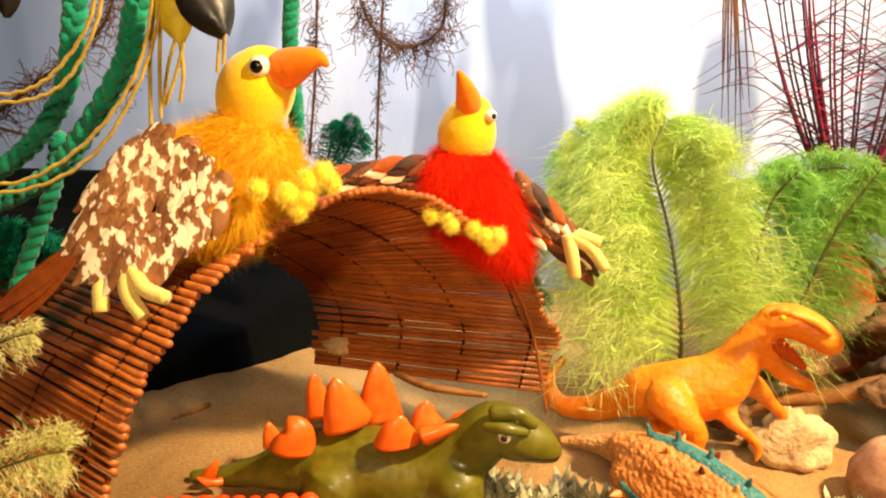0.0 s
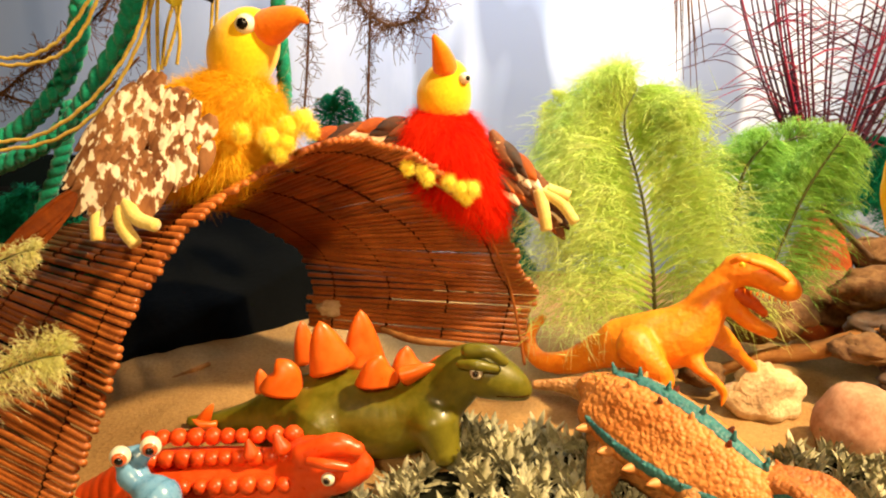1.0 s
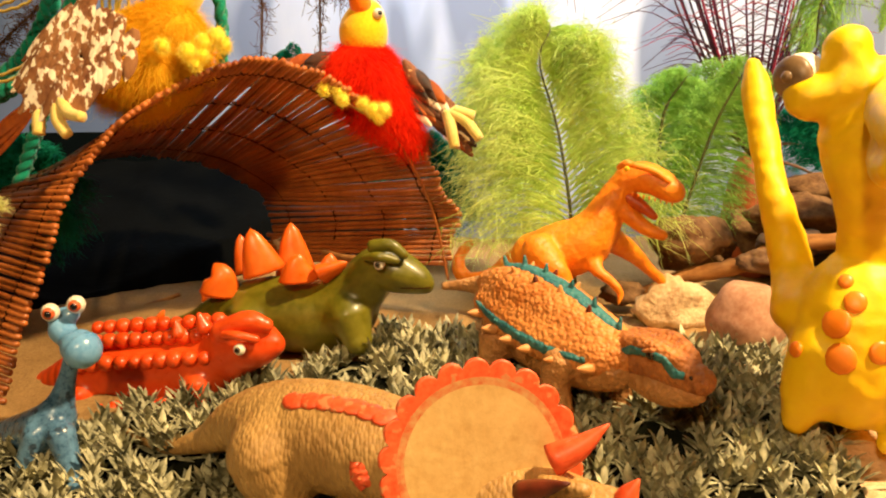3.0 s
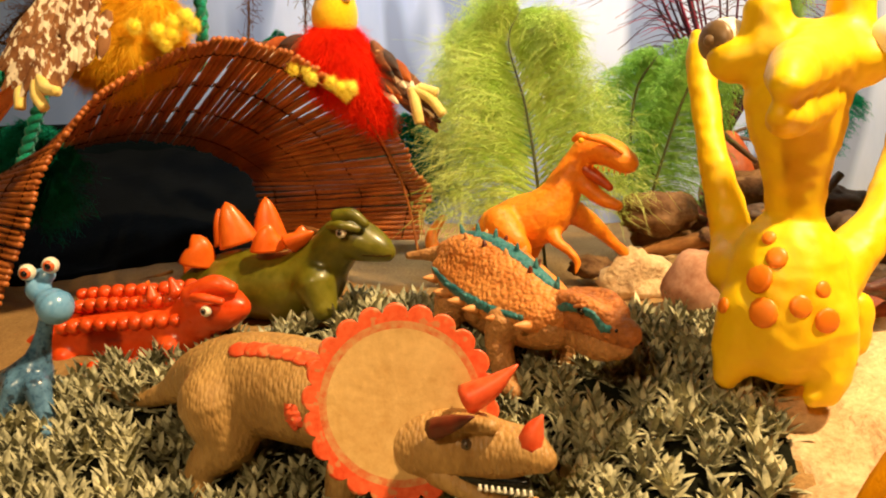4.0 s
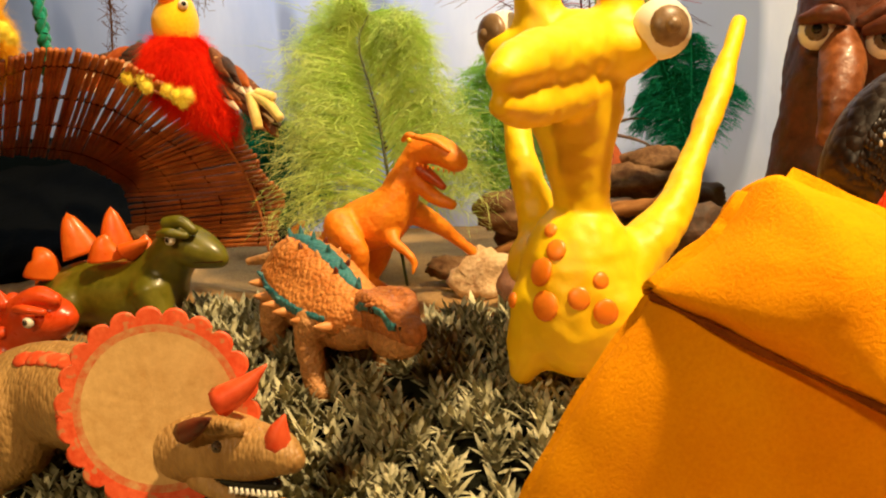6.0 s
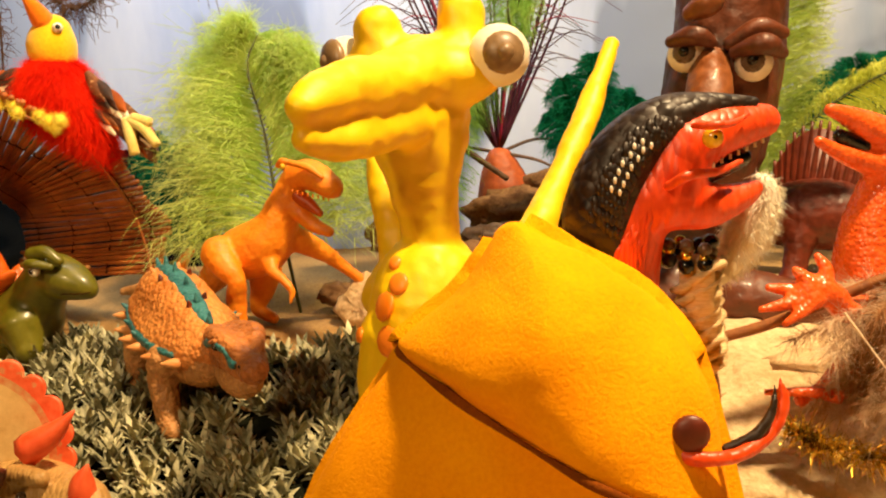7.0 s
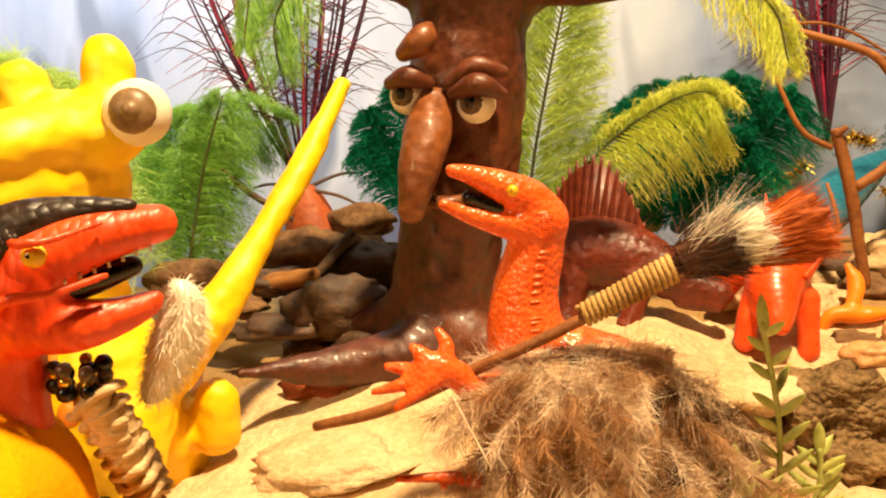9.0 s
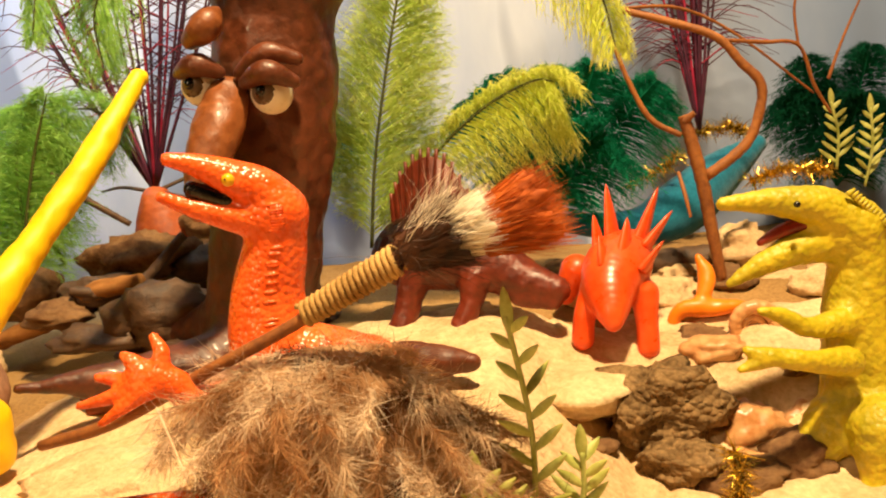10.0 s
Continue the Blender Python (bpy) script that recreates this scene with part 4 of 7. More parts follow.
    part("flank_patch", band(body, [(0.0472, 0.3500, 0.0276), (0.0485, 0.3500, 0.0182), (0.0505, 0.3500, 0.0089)], 0.0058, 0.0002), FRILL_MIX, a, "red painted patch")
    toy_eye(a, (0.1536, 0.3340, 0.0179), 0.003, (0.2, -1, 0), IRIS)
    for q, w in zip(*press(body, spline([(0.0049, 0.3800, 0.0599), (0.0306, 0.3700, 0.0714), (0.0592, 0.3600, 0.0709), (0.0854, 0.3550, 0.0579)], 9), 0.0)):
        turn = Vector(w).to_track_quat("Z", "Y").to_matrix()
        part("back_scute", ball(q, (0.0085, 0.006, 0.002), turn, 6, 10), FRILL_MIX, a, "flat coral scute")


def build_ankylosaur():
    a = root("toy_ankylosaur", (0.1651, 0.5000, -0.0057), "brown ankylosaur toy with pebbled orange shell and teal stripes", "toy dinosaur")

    def along(u, v, z, r=None):
        """A place given along the toy's length, across it, and in height."""
        p = (0.684 * u + 0.7235 * v, -0.7235 * u + 0.684 * v, z)
        return p if r is None else (*p, r)

    shell = sculpt([
        [along(-0.338, 0.470, 0.076, 0.010), along(-0.305, 0.470, 0.073, 0.022), along(-0.270, 0.469, 0.068, 0.0235), along(-0.235, 0.468, 0.058, 0.0215), along(-0.208, 0.467, 0.0525, 0.0155)],
        [along(-0.325, 0.456, 0.066, 0.010), along(-0.295, 0.452, 0.060, 0.0135), along(-0.255, 0.450, 0.054, 0.0135), along(-0.215, 0.455, 0.050, 0.010)],
        [along(-0.325, 0.484, 0.066, 0.010), along(-0.295, 0.488, 0.060, 0.0135), along(-0.255, 0.489, 0.054, 0.0135), along(-0.215, 0.480, 0.050, 0.010)],
    ], 0.008, 0.0012, rough=0.0007, scale=300)
    part("shell", shell, SHELL, a, "pebbled orange shell")
    part("tail", tube([along(-0.325, 0.470, 0.073, 0.0125), along(-0.350, 0.470, 0.072, 0.0080), (0.0866, 0.5800, 0.0710, 0.0049), (0.0708, 0.5850, 0.0690, 0.0030)], 20, 10), HIDE_BROWN, a, "tapering tail")
    part("body", sculpt([
        [along(-0.315, 0.468, 0.052, 0.019), along(-0.275, 0.468, 0.046, 0.023), along(-0.235, 0.467, 0.043, 0.020), along(-0.210, 0.466, 0.045, 0.016)],
        [along(-0.238, 0.446, 0.045, 0.0125), (0.1560, 0.4765, 0.0330, 0.0098), (0.1590, 0.4720, 0.0160, 0.0085), (0.1620, 0.4690, 0.0030, 0.0086), (0.1660, 0.4630, 0.0000, 0.0065)],
        [along(-0.232, 0.490, 0.042, 0.0125), along(-0.230, 0.494, 0.025, 0.0095), along(-0.228, 0.495, 0.008, 0.0088), along(-0.220, 0.494, 0.003, 0.0066)],
        [along(-0.305, 0.448, 0.045, 0.0130), along(-0.306, 0.444, 0.026, 0.0095), along(-0.305, 0.443, 0.010, 0.0088), along(-0.297, 0.442, 0.006, 0.0066)],
        [along(-0.305, 0.490, 0.045, 0.0130), along(-0.306, 0.494, 0.026, 0.0095), along(-0.305, 0.495, 0.014, 0.0088)],
    ], 0.005, 0.0013, rough=0.0006, scale=260), HIDE_BROWN, a)
    head = sculpt([
        [along(-0.222, 0.470, 0.048, 0.0150), along(-0.202, 0.474, 0.0530, 0.0150), along(-0.180, 0.475, 0.0530, 0.0138), along(-0.160, 0.472, 0.0515, 0.0108), along(-0.148, 0.470, 0.0510, 0.0085)],
        [along(-0.204, 0.467, 0.0620, 0.0070), along(-0.180, 0.463, 0.0655, 0.0056), along(-0.160, 0.466, 0.0610, 0.0044)],
        [along(-0.204, 0.481, 0.0620, 0.0070), along(-0.180, 0.485, 0.0655, 0.0056), along(-0.160, 0.478, 0.0610, 0.0044)],
    ], 0.004, 0.0011, rough=0.0006, scale=280)
    part("head", head, HEAD_BROWN, a, "scaly reddish brown head")
    part("lower_jaw", sculpt([[along(-0.200, 0.472, 0.0430, 0.0100), along(-0.178, 0.471, 0.0390, 0.0105), along(-0.160, 0.470, 0.0400, 0.0080), along(-0.150, 0.470, 0.0425, 0.0055)]], 0.003, 0.0011, rough=0.0006, scale=280), HIDE_BROWN, a, "tan lower jaw")
    part("eye_stripe", band(head, [along(-0.200, 0.450, 0.0590), along(-0.182, 0.450, 0.0580), along(-0.168, 0.449, 0.0565), along(-0.152, 0.456, 0.0555)], 0.0042, 0.0004), TEAL, a, "teal eye stripe")
    (q,), (w,) = press(head, [along(-0.174, 0.446, 0.0575)], -0.0006)
    toy_eye(a, q, 0.0030, (0.3, -1, 0.1), BLACK, IRIS)
    part("eyelid", sculpt([[(*(q + np.array([-0.0045, 0.0012, 0.0018])), 0.0010), (*(q + np.array([0, -0.0012, 0.0030])), 0.0016), (*(q + np.array([0.0045, 0.0, 0.0014])), 0.0010)]], 0.001, 0.0006), HEAD_BROWN, a)
    (q,), (w,) = press(head, [along(-0.148, 0.455, 0.0560)], -0.0005)
    part("nostril", ball(q, 0.0013, rows=6, cols=8), BLACK, a, "dark nostril")
    for k in (0.455, 0.493):
        (q,), (w,) = press(head, [along(-0.210, k, 0.062)], -0.001)
        part("cheek_horn", horn(q, q + w * 0.006 + np.array([-0.004, 0.003, 0.003]), 0.0032), HEAD_BROWN, a)
    ridge = [along(-0.322, 0.470, 0.099), along(-0.285, 0.469, 0.096), along(-0.245, 0.468, 0.084), along(-0.208, 0.467, 0.070)]
    flank = [along(-0.318, 0.440, 0.068), along(-0.285, 0.432, 0.060), along(-0.250, 0.432, 0.055), along(-0.216, 0.440, 0.052)]
    flank2 = [along(-0.318, 0.500, 0.068), along(-0.285, 0.508, 0.060), along(-0.250, 0.508, 0.055), along(-0.216, 0.500, 0.052)]
    part("stripe", band(shell, ridge, 0.0068), TEAL, a, "teal painted stripe")
    for line in (flank, flank2):
        part("stripe", band(shell, line, 0.0040), TEAL, a, "teal painted stripe")
    for line, n, out, r in ((ridge, 6, 0.007, 0.0024), (flank, 5, 0.006, 0.0022), (flank2, 5, 0.006, 0.0022)):
        for q, w in zip(*press(shell, spline(line, n), -0.0008)):
            part("back_spike", horn(q, q + w * out * 0.7 + np.array([0, 0, out * 0.5]), r), TEAL, a, "teal back spike")
    for side, line in ((-1, [along(-0.322, 0.440, 0.058), along(-0.285, 0.430, 0.050), along(-0.250, 0.430, 0.046), along(-0.212, 0.442, 0.045)]), (1, [along(-0.322, 0.500, 0.058), along(-0.285, 0.510, 0.050), along(-0.250, 0.510, 0.046), along(-0.212, 0.496, 0.045)])):
        for q, w in zip(*press(shell, spline(line, 6), -0.001)):
            tip = q + side * np.array([0.7235, 0.684, 0.0]) * 0.0115 + np.array([-0.001, 0.001, 0.002])
            part("side_spike", horn(q, tip, 0.0040), SPIKE, a, "pale orange side spike")
    for n, u in enumerate((-0.30, -0.275, -0.25, -0.225)):
        for v in (0.456, 0.481):
            (q,), (w,) = press(shell, [along(u, v, 0.10)], -0.0006)
            part("back_spike", horn(q, q + w * 0.0035 + np.array([0, 0, 0.001]), 0.0022), DARK_RED if n % 2 else SPIKE, a, "small back knob")


build_trex()
build_stegosaur()
build_crested()
build_longneck()
build_triceratops()
build_ankylosaur()

# ---- the yellow clay creature ----


def build_camel():
    a = root("yellow_clay_creature", (0.355, 0.46, 0.0), "bright yellow clay creature with bulging eyes and orange spots", "clay figure")
    body = sculpt([
        [(0.3372, 0.4650, 0.1855, 0.0305), (0.3381, 0.4650, 0.1552, 0.0216), (0.3393, 0.4680, 0.1310, 0.0177), (0.3396, 0.4700, 0.1097, 0.0189), (0.3369, 0.4700, 0.0848, 0.0336), (0.3379, 0.4680, 0.0617, 0.0376), (0.3363, 0.4660, 0.0476, 0.0356)],
        [(0.3149, 0.4600, 0.0579, 0.0212), (0.3066, 0.4580, 0.0328, 0.0149), (0.3004, 0.4550, 0.0180, 0.0078)],
        [(0.3540, 0.4550, 0.0559, 0.0224), (0.3587, 0.4500, 0.0324, 0.0155), (0.3566, 0.4450, 0.0161, 0.0103), (0.3497, 0.4420, 0.0105, 0.0062)],
        [(0.3438, 0.5000, 0.0333, 0.0303), (0.3462, 0.5100, 0.0068, 0.0233)],
        [(0.3069, 0.4850, 0.0785, 0.0155), (0.3108, 0.5150, 0.1003, 0.0138), (0.3006, 0.5250, 0.1416, 0.0110), (0.2962, 0.5450, 0.1799, 0.0098), (0.2933, 0.5620, 0.2162, 0.0096), (0.2915, 0.5700, 0.2330, 0.0054)],
        [(0.3682, 0.4800, 0.0794, 0.0196), (0.396, 0.498, 0.108, 0.0125), (0.414, 0.53, 0.142, 0.0085), (0.435, 0.567, 0.185, 0.0085), (0.454, 0.602, 0.230, 0.005)],
        [(0.300, 0.466, 0.212, 0.014), (0.338, 0.466, 0.214, 0.020), (0.373, 0.456, 0.210, 0.016)],
        [(0.3066, 0.3520, 0.1950, 0.0075), (0.3114, 0.3660, 0.1991, 0.0113), (0.3191, 0.3880, 0.2032, 0.0143), (0.3301, 0.4150, 0.2053, 0.0163), (0.3459, 0.4450, 0.2105, 0.0179), (0.3588, 0.4620, 0.2097, 0.0191)],
        [(0.3060, 0.3570, 0.1805, 0.0067), (0.3125, 0.3740, 0.1792, 0.0098), (0.3229, 0.4020, 0.1813, 0.0116), (0.3374, 0.4320, 0.1849, 0.0135)],
        [(0.3191, 0.4620, 0.2192, 0.0131), (0.3184, 0.4640, 0.2383, 0.0134)],
        [(0.3659, 0.4660, 0.2199, 0.0148), (0.3653, 0.4680, 0.2444, 0.0129), (0.3647, 0.4690, 0.2514, 0.0099)],
        [(0.3857, 0.5000, 0.0501, 0.0133), (0.3831, 0.5000, 0.0310, 0.0140)],
    ], 0.007, 0.0018, rough=0.0016, scale=46)
    part("body", body, YELLOW_CLAY, a)
    for at, way in (((0.387, 0.452, 0.218), (0.30, -0.95, 0.04)), ((0.297, 0.473, 0.223), (-0.75, -0.65, 0.0))):
        toy_eye(a, at, 0.0170 if way[0] > 0 else 0.0142, way, WHITE, CAMEL_IRIS, CAMEL_IRIS, 0.70 if way[0] > 0 else 0.9, 0.3)
    for at, r in (((0.3116, 0.4380, 0.0855), 26), ((0.3145, 0.4320, 0.0645), 26), ((0.3238, 0.4400, 0.0977), 19), ((0.3375, 0.4280, 0.0697), 20), ((0.3501, 0.4340, 0.0795), 15), ((0.3527, 0.4300, 0.0612), 22), ((0.3195, 0.4450, 0.1081), 13), ((0.2958, 0.4500, 0.0655), 14)):
        (q,), (w,) = press(body, [at], -0.0004)
        part("spot", ball(q, (r * 0.00034, r * 0.00036, 0.0022), Vector(w).to_track_quat("Z", "Y").to_matrix(), 8, 12), SPOT_CLAY, a, "flat orange clay spot")


build_camel()

# ---- the caped raptor ----


def build_caped_raptor():
    a = root("caped_raptor_toy", (0.44, 0.26, -0.04), "red raptor toy in an orange felt cape, holding a wrapped staff", "toy dinosaur")
    body = sculpt([
        [(0.4585, 0.2550, 0.1724, 0.0102), (0.4688, 0.2590, 0.1763, 0.0080), (0.4784, 0.2650, 0.1781, 0.0066), (0.4853, 0.2700, 0.1787, 0.0053)],
        [(0.4528, 0.2520, 0.1560, 0.0078), (0.4636, 0.2560, 0.1541, 0.0074), (0.4732, 0.2620, 0.1546, 0.0054), (0.4801, 0.2670, 0.1565, 0.0037), (0.4826, 0.2680, 0.1579, 0.0023)],
        [(0.4548, 0.2540, 0.1642, 0.0102), (0.4439, 0.2560, 0.1524, 0.0111), (0.4395, 0.2570, 0.1382, 0.0120), (0.4393, 0.2580, 0.1198, 0.0118), (0.4432, 0.2620, 0.0959, 0.0143), (0.4410, 0.2680, 0.0580, 0.0172), (0.4388, 0.2680, -0.0051, 0.0138), (0.4352, 0.2620, -0.1017, 0.0122)],
    ], 0.004, 0.0012)
    part("body", body, RED_HIDE, a)
    part("brow", sculpt([[(0.4601, 0.2420, 0.1792, 0.0011), (0.4653, 0.2385, 0.1790, 0.0014), (0.4712, 0.2430, 0.1792, 0.0011), (0.4778, 0.2540, 0.1813, 0.0008)]], 0.002, 0.0009), RED_HIDE, a)
    part("cheek", sculpt([[(0.4526, 0.2420, 0.1619, 0.0015), (0.4584, 0.2395, 0.1651, 0.0016), (0.4672, 0.2460, 0.1652, 0.0013), (0.4758, 0.2560, 0.1672, 0.0010)]], 0.002, 0.0009), RED_HIDE, a)
    for k in range(7):
        s = k / 6
        line = [np.array((0.4482, 0.2440, 0.1572)) * (1 - s) + np.array((0.4373, 0.2420, 0.1463)) * s, np.array((0.4472, 0.2430, 0.1457)) * (1 - s) + np.array((0.4364, 0.2420, 0.1413)) * s, np.array((0.4489, 0.2430, 0.1270)) * (1 - s) + np.array((0.4376, 0.2420, 0.1336)) * s]
        p, _ = press(body, spline(line, 14), -0.0004)
        part("neck_fold", tube([(*q, 0.0011 * np.sin(np.pi * (0.08 + 0.84 * i / 13))) for i, q in enumerate(p)], 24, 6), RED_HIDE, a)
    mane = sculpt([[(0.4816, 0.2640, 0.1848, 0.0017), (0.4666, 0.2590, 0.1839, 0.0049), (0.4530, 0.2550, 0.1798, 0.0088), (0.4415, 0.2540, 0.1704, 0.0113), (0.4348, 0.2540, 0.1583, 0.0121), (0.4326, 0.2550, 0.1459, 0.0115), (0.4356, 0.2570, 0.1311, 0.0092)]], 0.004, 0.0012)
    part("mane", mane, BLACK_HIDE, a, "black ridged mane with pale dots")
    for row in range(7):
        line = spline([(0.4517, 0.2350, 0.1857), (0.4398, 0.2320, 0.1788), (0.4316, 0.2320, 0.1675), (0.4285, 0.2340, 0.1530)], 15) + np.array([0.0026 * row, -0.0006 * row, -0.0014 * row])
        for i, (q, w) in enumerate(zip(*press(mane, line, 0.0))):
            part("ridge", ball(q, (0.0012, 0.0008, 0.0021), Vector(w).to_track_quat("Y", "Z").to_matrix(), 5, 8), BLACK_HIDE, a)
            if row in (2, 4) and 3 < i < 11:
                part("dot", ball(q + w * 0.0007, (0.0006, 0.0004, 0.0011), Vector(w).to_track_quat("Y", "Z").to_matrix(), 5, 6), WHITE, a, "small white painted dot")
    part("mouth", sculpt([[(0.4581, 0.2550, 0.1636, 0.0051), (0.4693, 0.2610, 0.1659, 0.0045), (0.4781, 0.2660, 0.1678, 0.0030)]], 0.003, 0.0012), BLACK, a, "dark open mouth")
    for k in range(8):
        c = np.array((0.4641, 0.2490, 0.1667)) * (1 - k / 7) + np.array((0.4843, 0.2660, 0.1734)) * k / 7
        part("tooth", horn(c, c + np.array([0, 0, -0.0016]), 0.0006, n=4, sides=5), WHITE, a)
    toy_eye(a, (0.4656, 0.2425, 0.1754), 0.0031, (0.1, -1, 0.1), GOLD, None, BLACK, 0.6, 0.34)
    part("arm", sculpt([[(0.4478, 0.2060, 0.0942, 0.0029), (0.4565, 0.2030, 0.0938, 0.0021), (0.4665, 0.2080, 0.0933, 0.0020), (0.4749, 0.2140, 0.0972, 0.0022), (0.4786, 0.2160, 0.1044, 0.0019), (0.4779, 0.2160, 0.1109, 0.0006)]], 0.003, 0.001), RED_HIDE, a, "curved red claw")
    part("arm_stripe", sculpt([[(0.4623, 0.2100, 0.0939, 0.0012), (0.4704, 0.2110, 0.0972, 0.0016), (0.4750, 0.2125, 0.1032, 0.0013), (0.4763, 0.2145, 0.1096, 0.0006)]], 0.003, 0.001), BLACK_HIDE, a, "dark stripe on the claw")
    # Dark disc laid on the felt in place of a dark round hole.
    part("hole_disc", ball((0.4528, 0.2035, 0.1005), (0.0050, 0.0022, 0.0052)), DARK_RED, a, "dark brown disc standing for a hole in the felt")

    # the cape and its collar: thick felt wrapped round the back
    def wrap(rows, thick, m=34, n=56):
        lines = np.array([spline(r, n) for r in rows])
        skin = np.array([spline(lines[:, j], m) for j in range(n)]).transpose(1, 0, 2)
        t1, t2 = np.gradient(skin, axis=1), np.gradient(skin, axis=0)
        nor = np.cross(t1, t2)
        nor /= np.linalg.norm(nor, axis=2)[..., None] + 1e-12
        nor *= np.where(nor[..., 1] > 0, -1, 1)[..., None]
        bumps = np.array([[0.0011 * noise.noise(Vector(p) * 55) + 0.0004 * noise.noise(Vector(p) * 190) for p in row] for row in skin])
        skin = skin + nor * bumps[..., None]
        v = np.concatenate([skin.reshape(-1, 3), (skin - nor * thick).reshape(-1, 3)])
        f, o = [], m * n
        for i in range(m - 1):
            for j in range(n - 1):
                q = (i * n + j, (i + 1) * n + j, (i + 1) * n + j + 1, i * n + j + 1)
                f += [q, tuple(o + c for c in q[::-1])]
        for j in range(n - 1):
            f += [(j, j + 1, o + j + 1, o + j), ((m - 1) * n + j + 1, (m - 1) * n + j, o + (m - 1) * n + j, o + (m - 1) * n + j + 1)]
        for i in range(m - 1):
            f += [((i + 1) * n, i * n, o + i * n, o + (i + 1) * n), (i * n + n - 1, (i + 1) * n + n - 1, o + (i + 1) * n + n - 1, o + i * n + n - 1)]
        return v, f

    part("cape", wrap([
        [(0.3880, 0.2950, 0.1133), (0.3728, 0.2520, 0.1190), (0.4105, 0.2220, 0.1204), (0.4464, 0.2300, 0.1222), (0.4477, 0.2650, 0.1158)],
        [(0.3761, 0.3000, 0.0901), (0.3624, 0.2500, 0.1066), (0.4029, 0.2220, 0.1065), (0.4558, 0.2260, 0.1012), (0.4583, 0.2620, 0.0872)],
        [(0.3543, 0.3000, 0.0488), (0.3384, 0.2430, 0.0724), (0.3969, 0.2160, 0.0745), (0.4619, 0.2200, 0.0815), (0.4654, 0.2620, 0.0611)],
        [(0.3295, 0.3000, -0.0125), (0.3095, 0.2420, 0.0125), (0.3896, 0.2130, 0.0181), (0.4623, 0.2200, 0.0305), (0.4650, 0.2620, 0.0003)],
        [(0.3089, 0.3000, -0.1138), (0.2847, 0.2430, -0.0743), (0.3829, 0.2100, -0.0495), (0.4606, 0.2200, -0.0355), (0.4632, 0.2620, -0.0783)],
    ], 0.0022), FELT, a, "thick orange felt cape")
    hem = [(0.3768, 0.2850, 0.1014), (0.3684, 0.2435, 0.1127), (0.4252, 0.1980, 0.0913), (0.4635, 0.2080, 0.0741), (0.4663, 0.2600, 0.0464)]
    part("collar", wrap([
        [(0.3983, 0.2640, 0.1473), (0.4029, 0.2520, 0.1517), (0.4076, 0.2470, 0.1530), (0.4106, 0.2510, 0.1510), (0.4105, 0.2620, 0.1465)],
        [(0.3905, 0.2800, 0.1263), (0.3897, 0.2460, 0.1341), (0.4142, 0.2190, 0.1404), (0.4331, 0.2320, 0.1401), (0.4326, 0.2620, 0.1347)],
        [(0.3825, 0.2840, 0.1159), (0.3782, 0.2450, 0.1245), (0.4149, 0.2040, 0.1282), (0.4478, 0.2260, 0.1278), (0.4490, 0.2650, 0.1191)],
        [(0.3771, 0.2850, 0.1057), (0.3681, 0.2435, 0.1160), (0.4100, 0.2005, 0.1114), (0.4563, 0.2140, 0.1097), (0.4583, 0.2620, 0.0948)],
        hem,
    ], 0.0034), FELT, a, "orange felt collar layer")
    # Dark tube along the hem: brown seam plus the fold's shadow as colour.
    edge = spline(hem, 60)[10:50] + np.array([0.0, -0.0002, -0.0012])
    part("seam", tube([(*q, 0.0012 + 0.0005 * np.sin(i * 0.7)) for i, q in enumerate(edge)], 80, 6), FELT_EDGE, a, "brown seam, darkened for the fold's shadow")
    # the staff that it holds
    part("staff", tube([(0.4639, 0.2900, -0.1297, 0.0049), (0.4694, 0.2820, 0.0597, 0.0037), (0.4671, 0.2760, 0.0966, 0.0038), (0.4621, 0.2630, 0.1362, 0.0028)], 16, 8), BRANCH, a, "brown wooden staff")
    turns = []
    rng = np.random.default_rng(2)
    low, top = np.array((0.4677, 0.2760, 0.0966)), np.array((0.4628, 0.2630, 0.1316))
    part("wrapping", sculpt([[(*low, 0.0040), (*(low * 0.7 + top * 0.3), 0.0056), (*(low * 0.3 + top * 0.7), 0.0066), (*top, 0.0060)]], 0.004, 0.0014, rough=0.0014, scale=110), WRAP, a, "wound beige cloth")
    for k in range(150):
        s, b = k / 149, k * 0.34
        c = low * (1 - s) + top * s
        r = 0.0040 + 0.0026 * s + 0.0008 * np.sin(2.2 * s * np.pi) + rng.normal(0, 0.0004)
        turns.append((*(c + r * np.array([np.cos(b), np.sin(b), 0.55 * np.sin(b + 1.9 * s)])), 0.0019 + 0.0007 * rng.random()))
    part("wrapping", tube(turns, 520, 7, 0.6, 0.12), WRAP, a, "wound beige cloth")
    for k in range(22):
        b = k * 0.9
        part("bead", ball(np.array((0.4604, 0.2620, 0.1382)) + np.array([0.0070 * np.cos(b), 0.0060 * np.sin(b), 0.0016 * (k % 5) - 0.003]), 0.0019 + 0.0004 * (k % 3), rows=6, cols=8), (GLITTER, IRIS, BLACK)[k % 3], a, "small glass bead")
    tuft = sculpt([[(0.4724, 0.2770, 0.1273, 0.0034), (0.4812, 0.2770, 0.1412, 0.0070), (0.4866, 0.2770, 0.1534, 0.0055), (0.4856, 0.2760, 0.1587, 0.0033)]], 0.004, 0.0016)
    part("tuft", join(tuft, fluff(tuft, 2200, 0.0026, 0.00014, (0, 0, -0.5), 3)), WHITE, a, "white fluff tuft", kind="stuff")


build_caped_raptor()

# ---- the talking tree ----


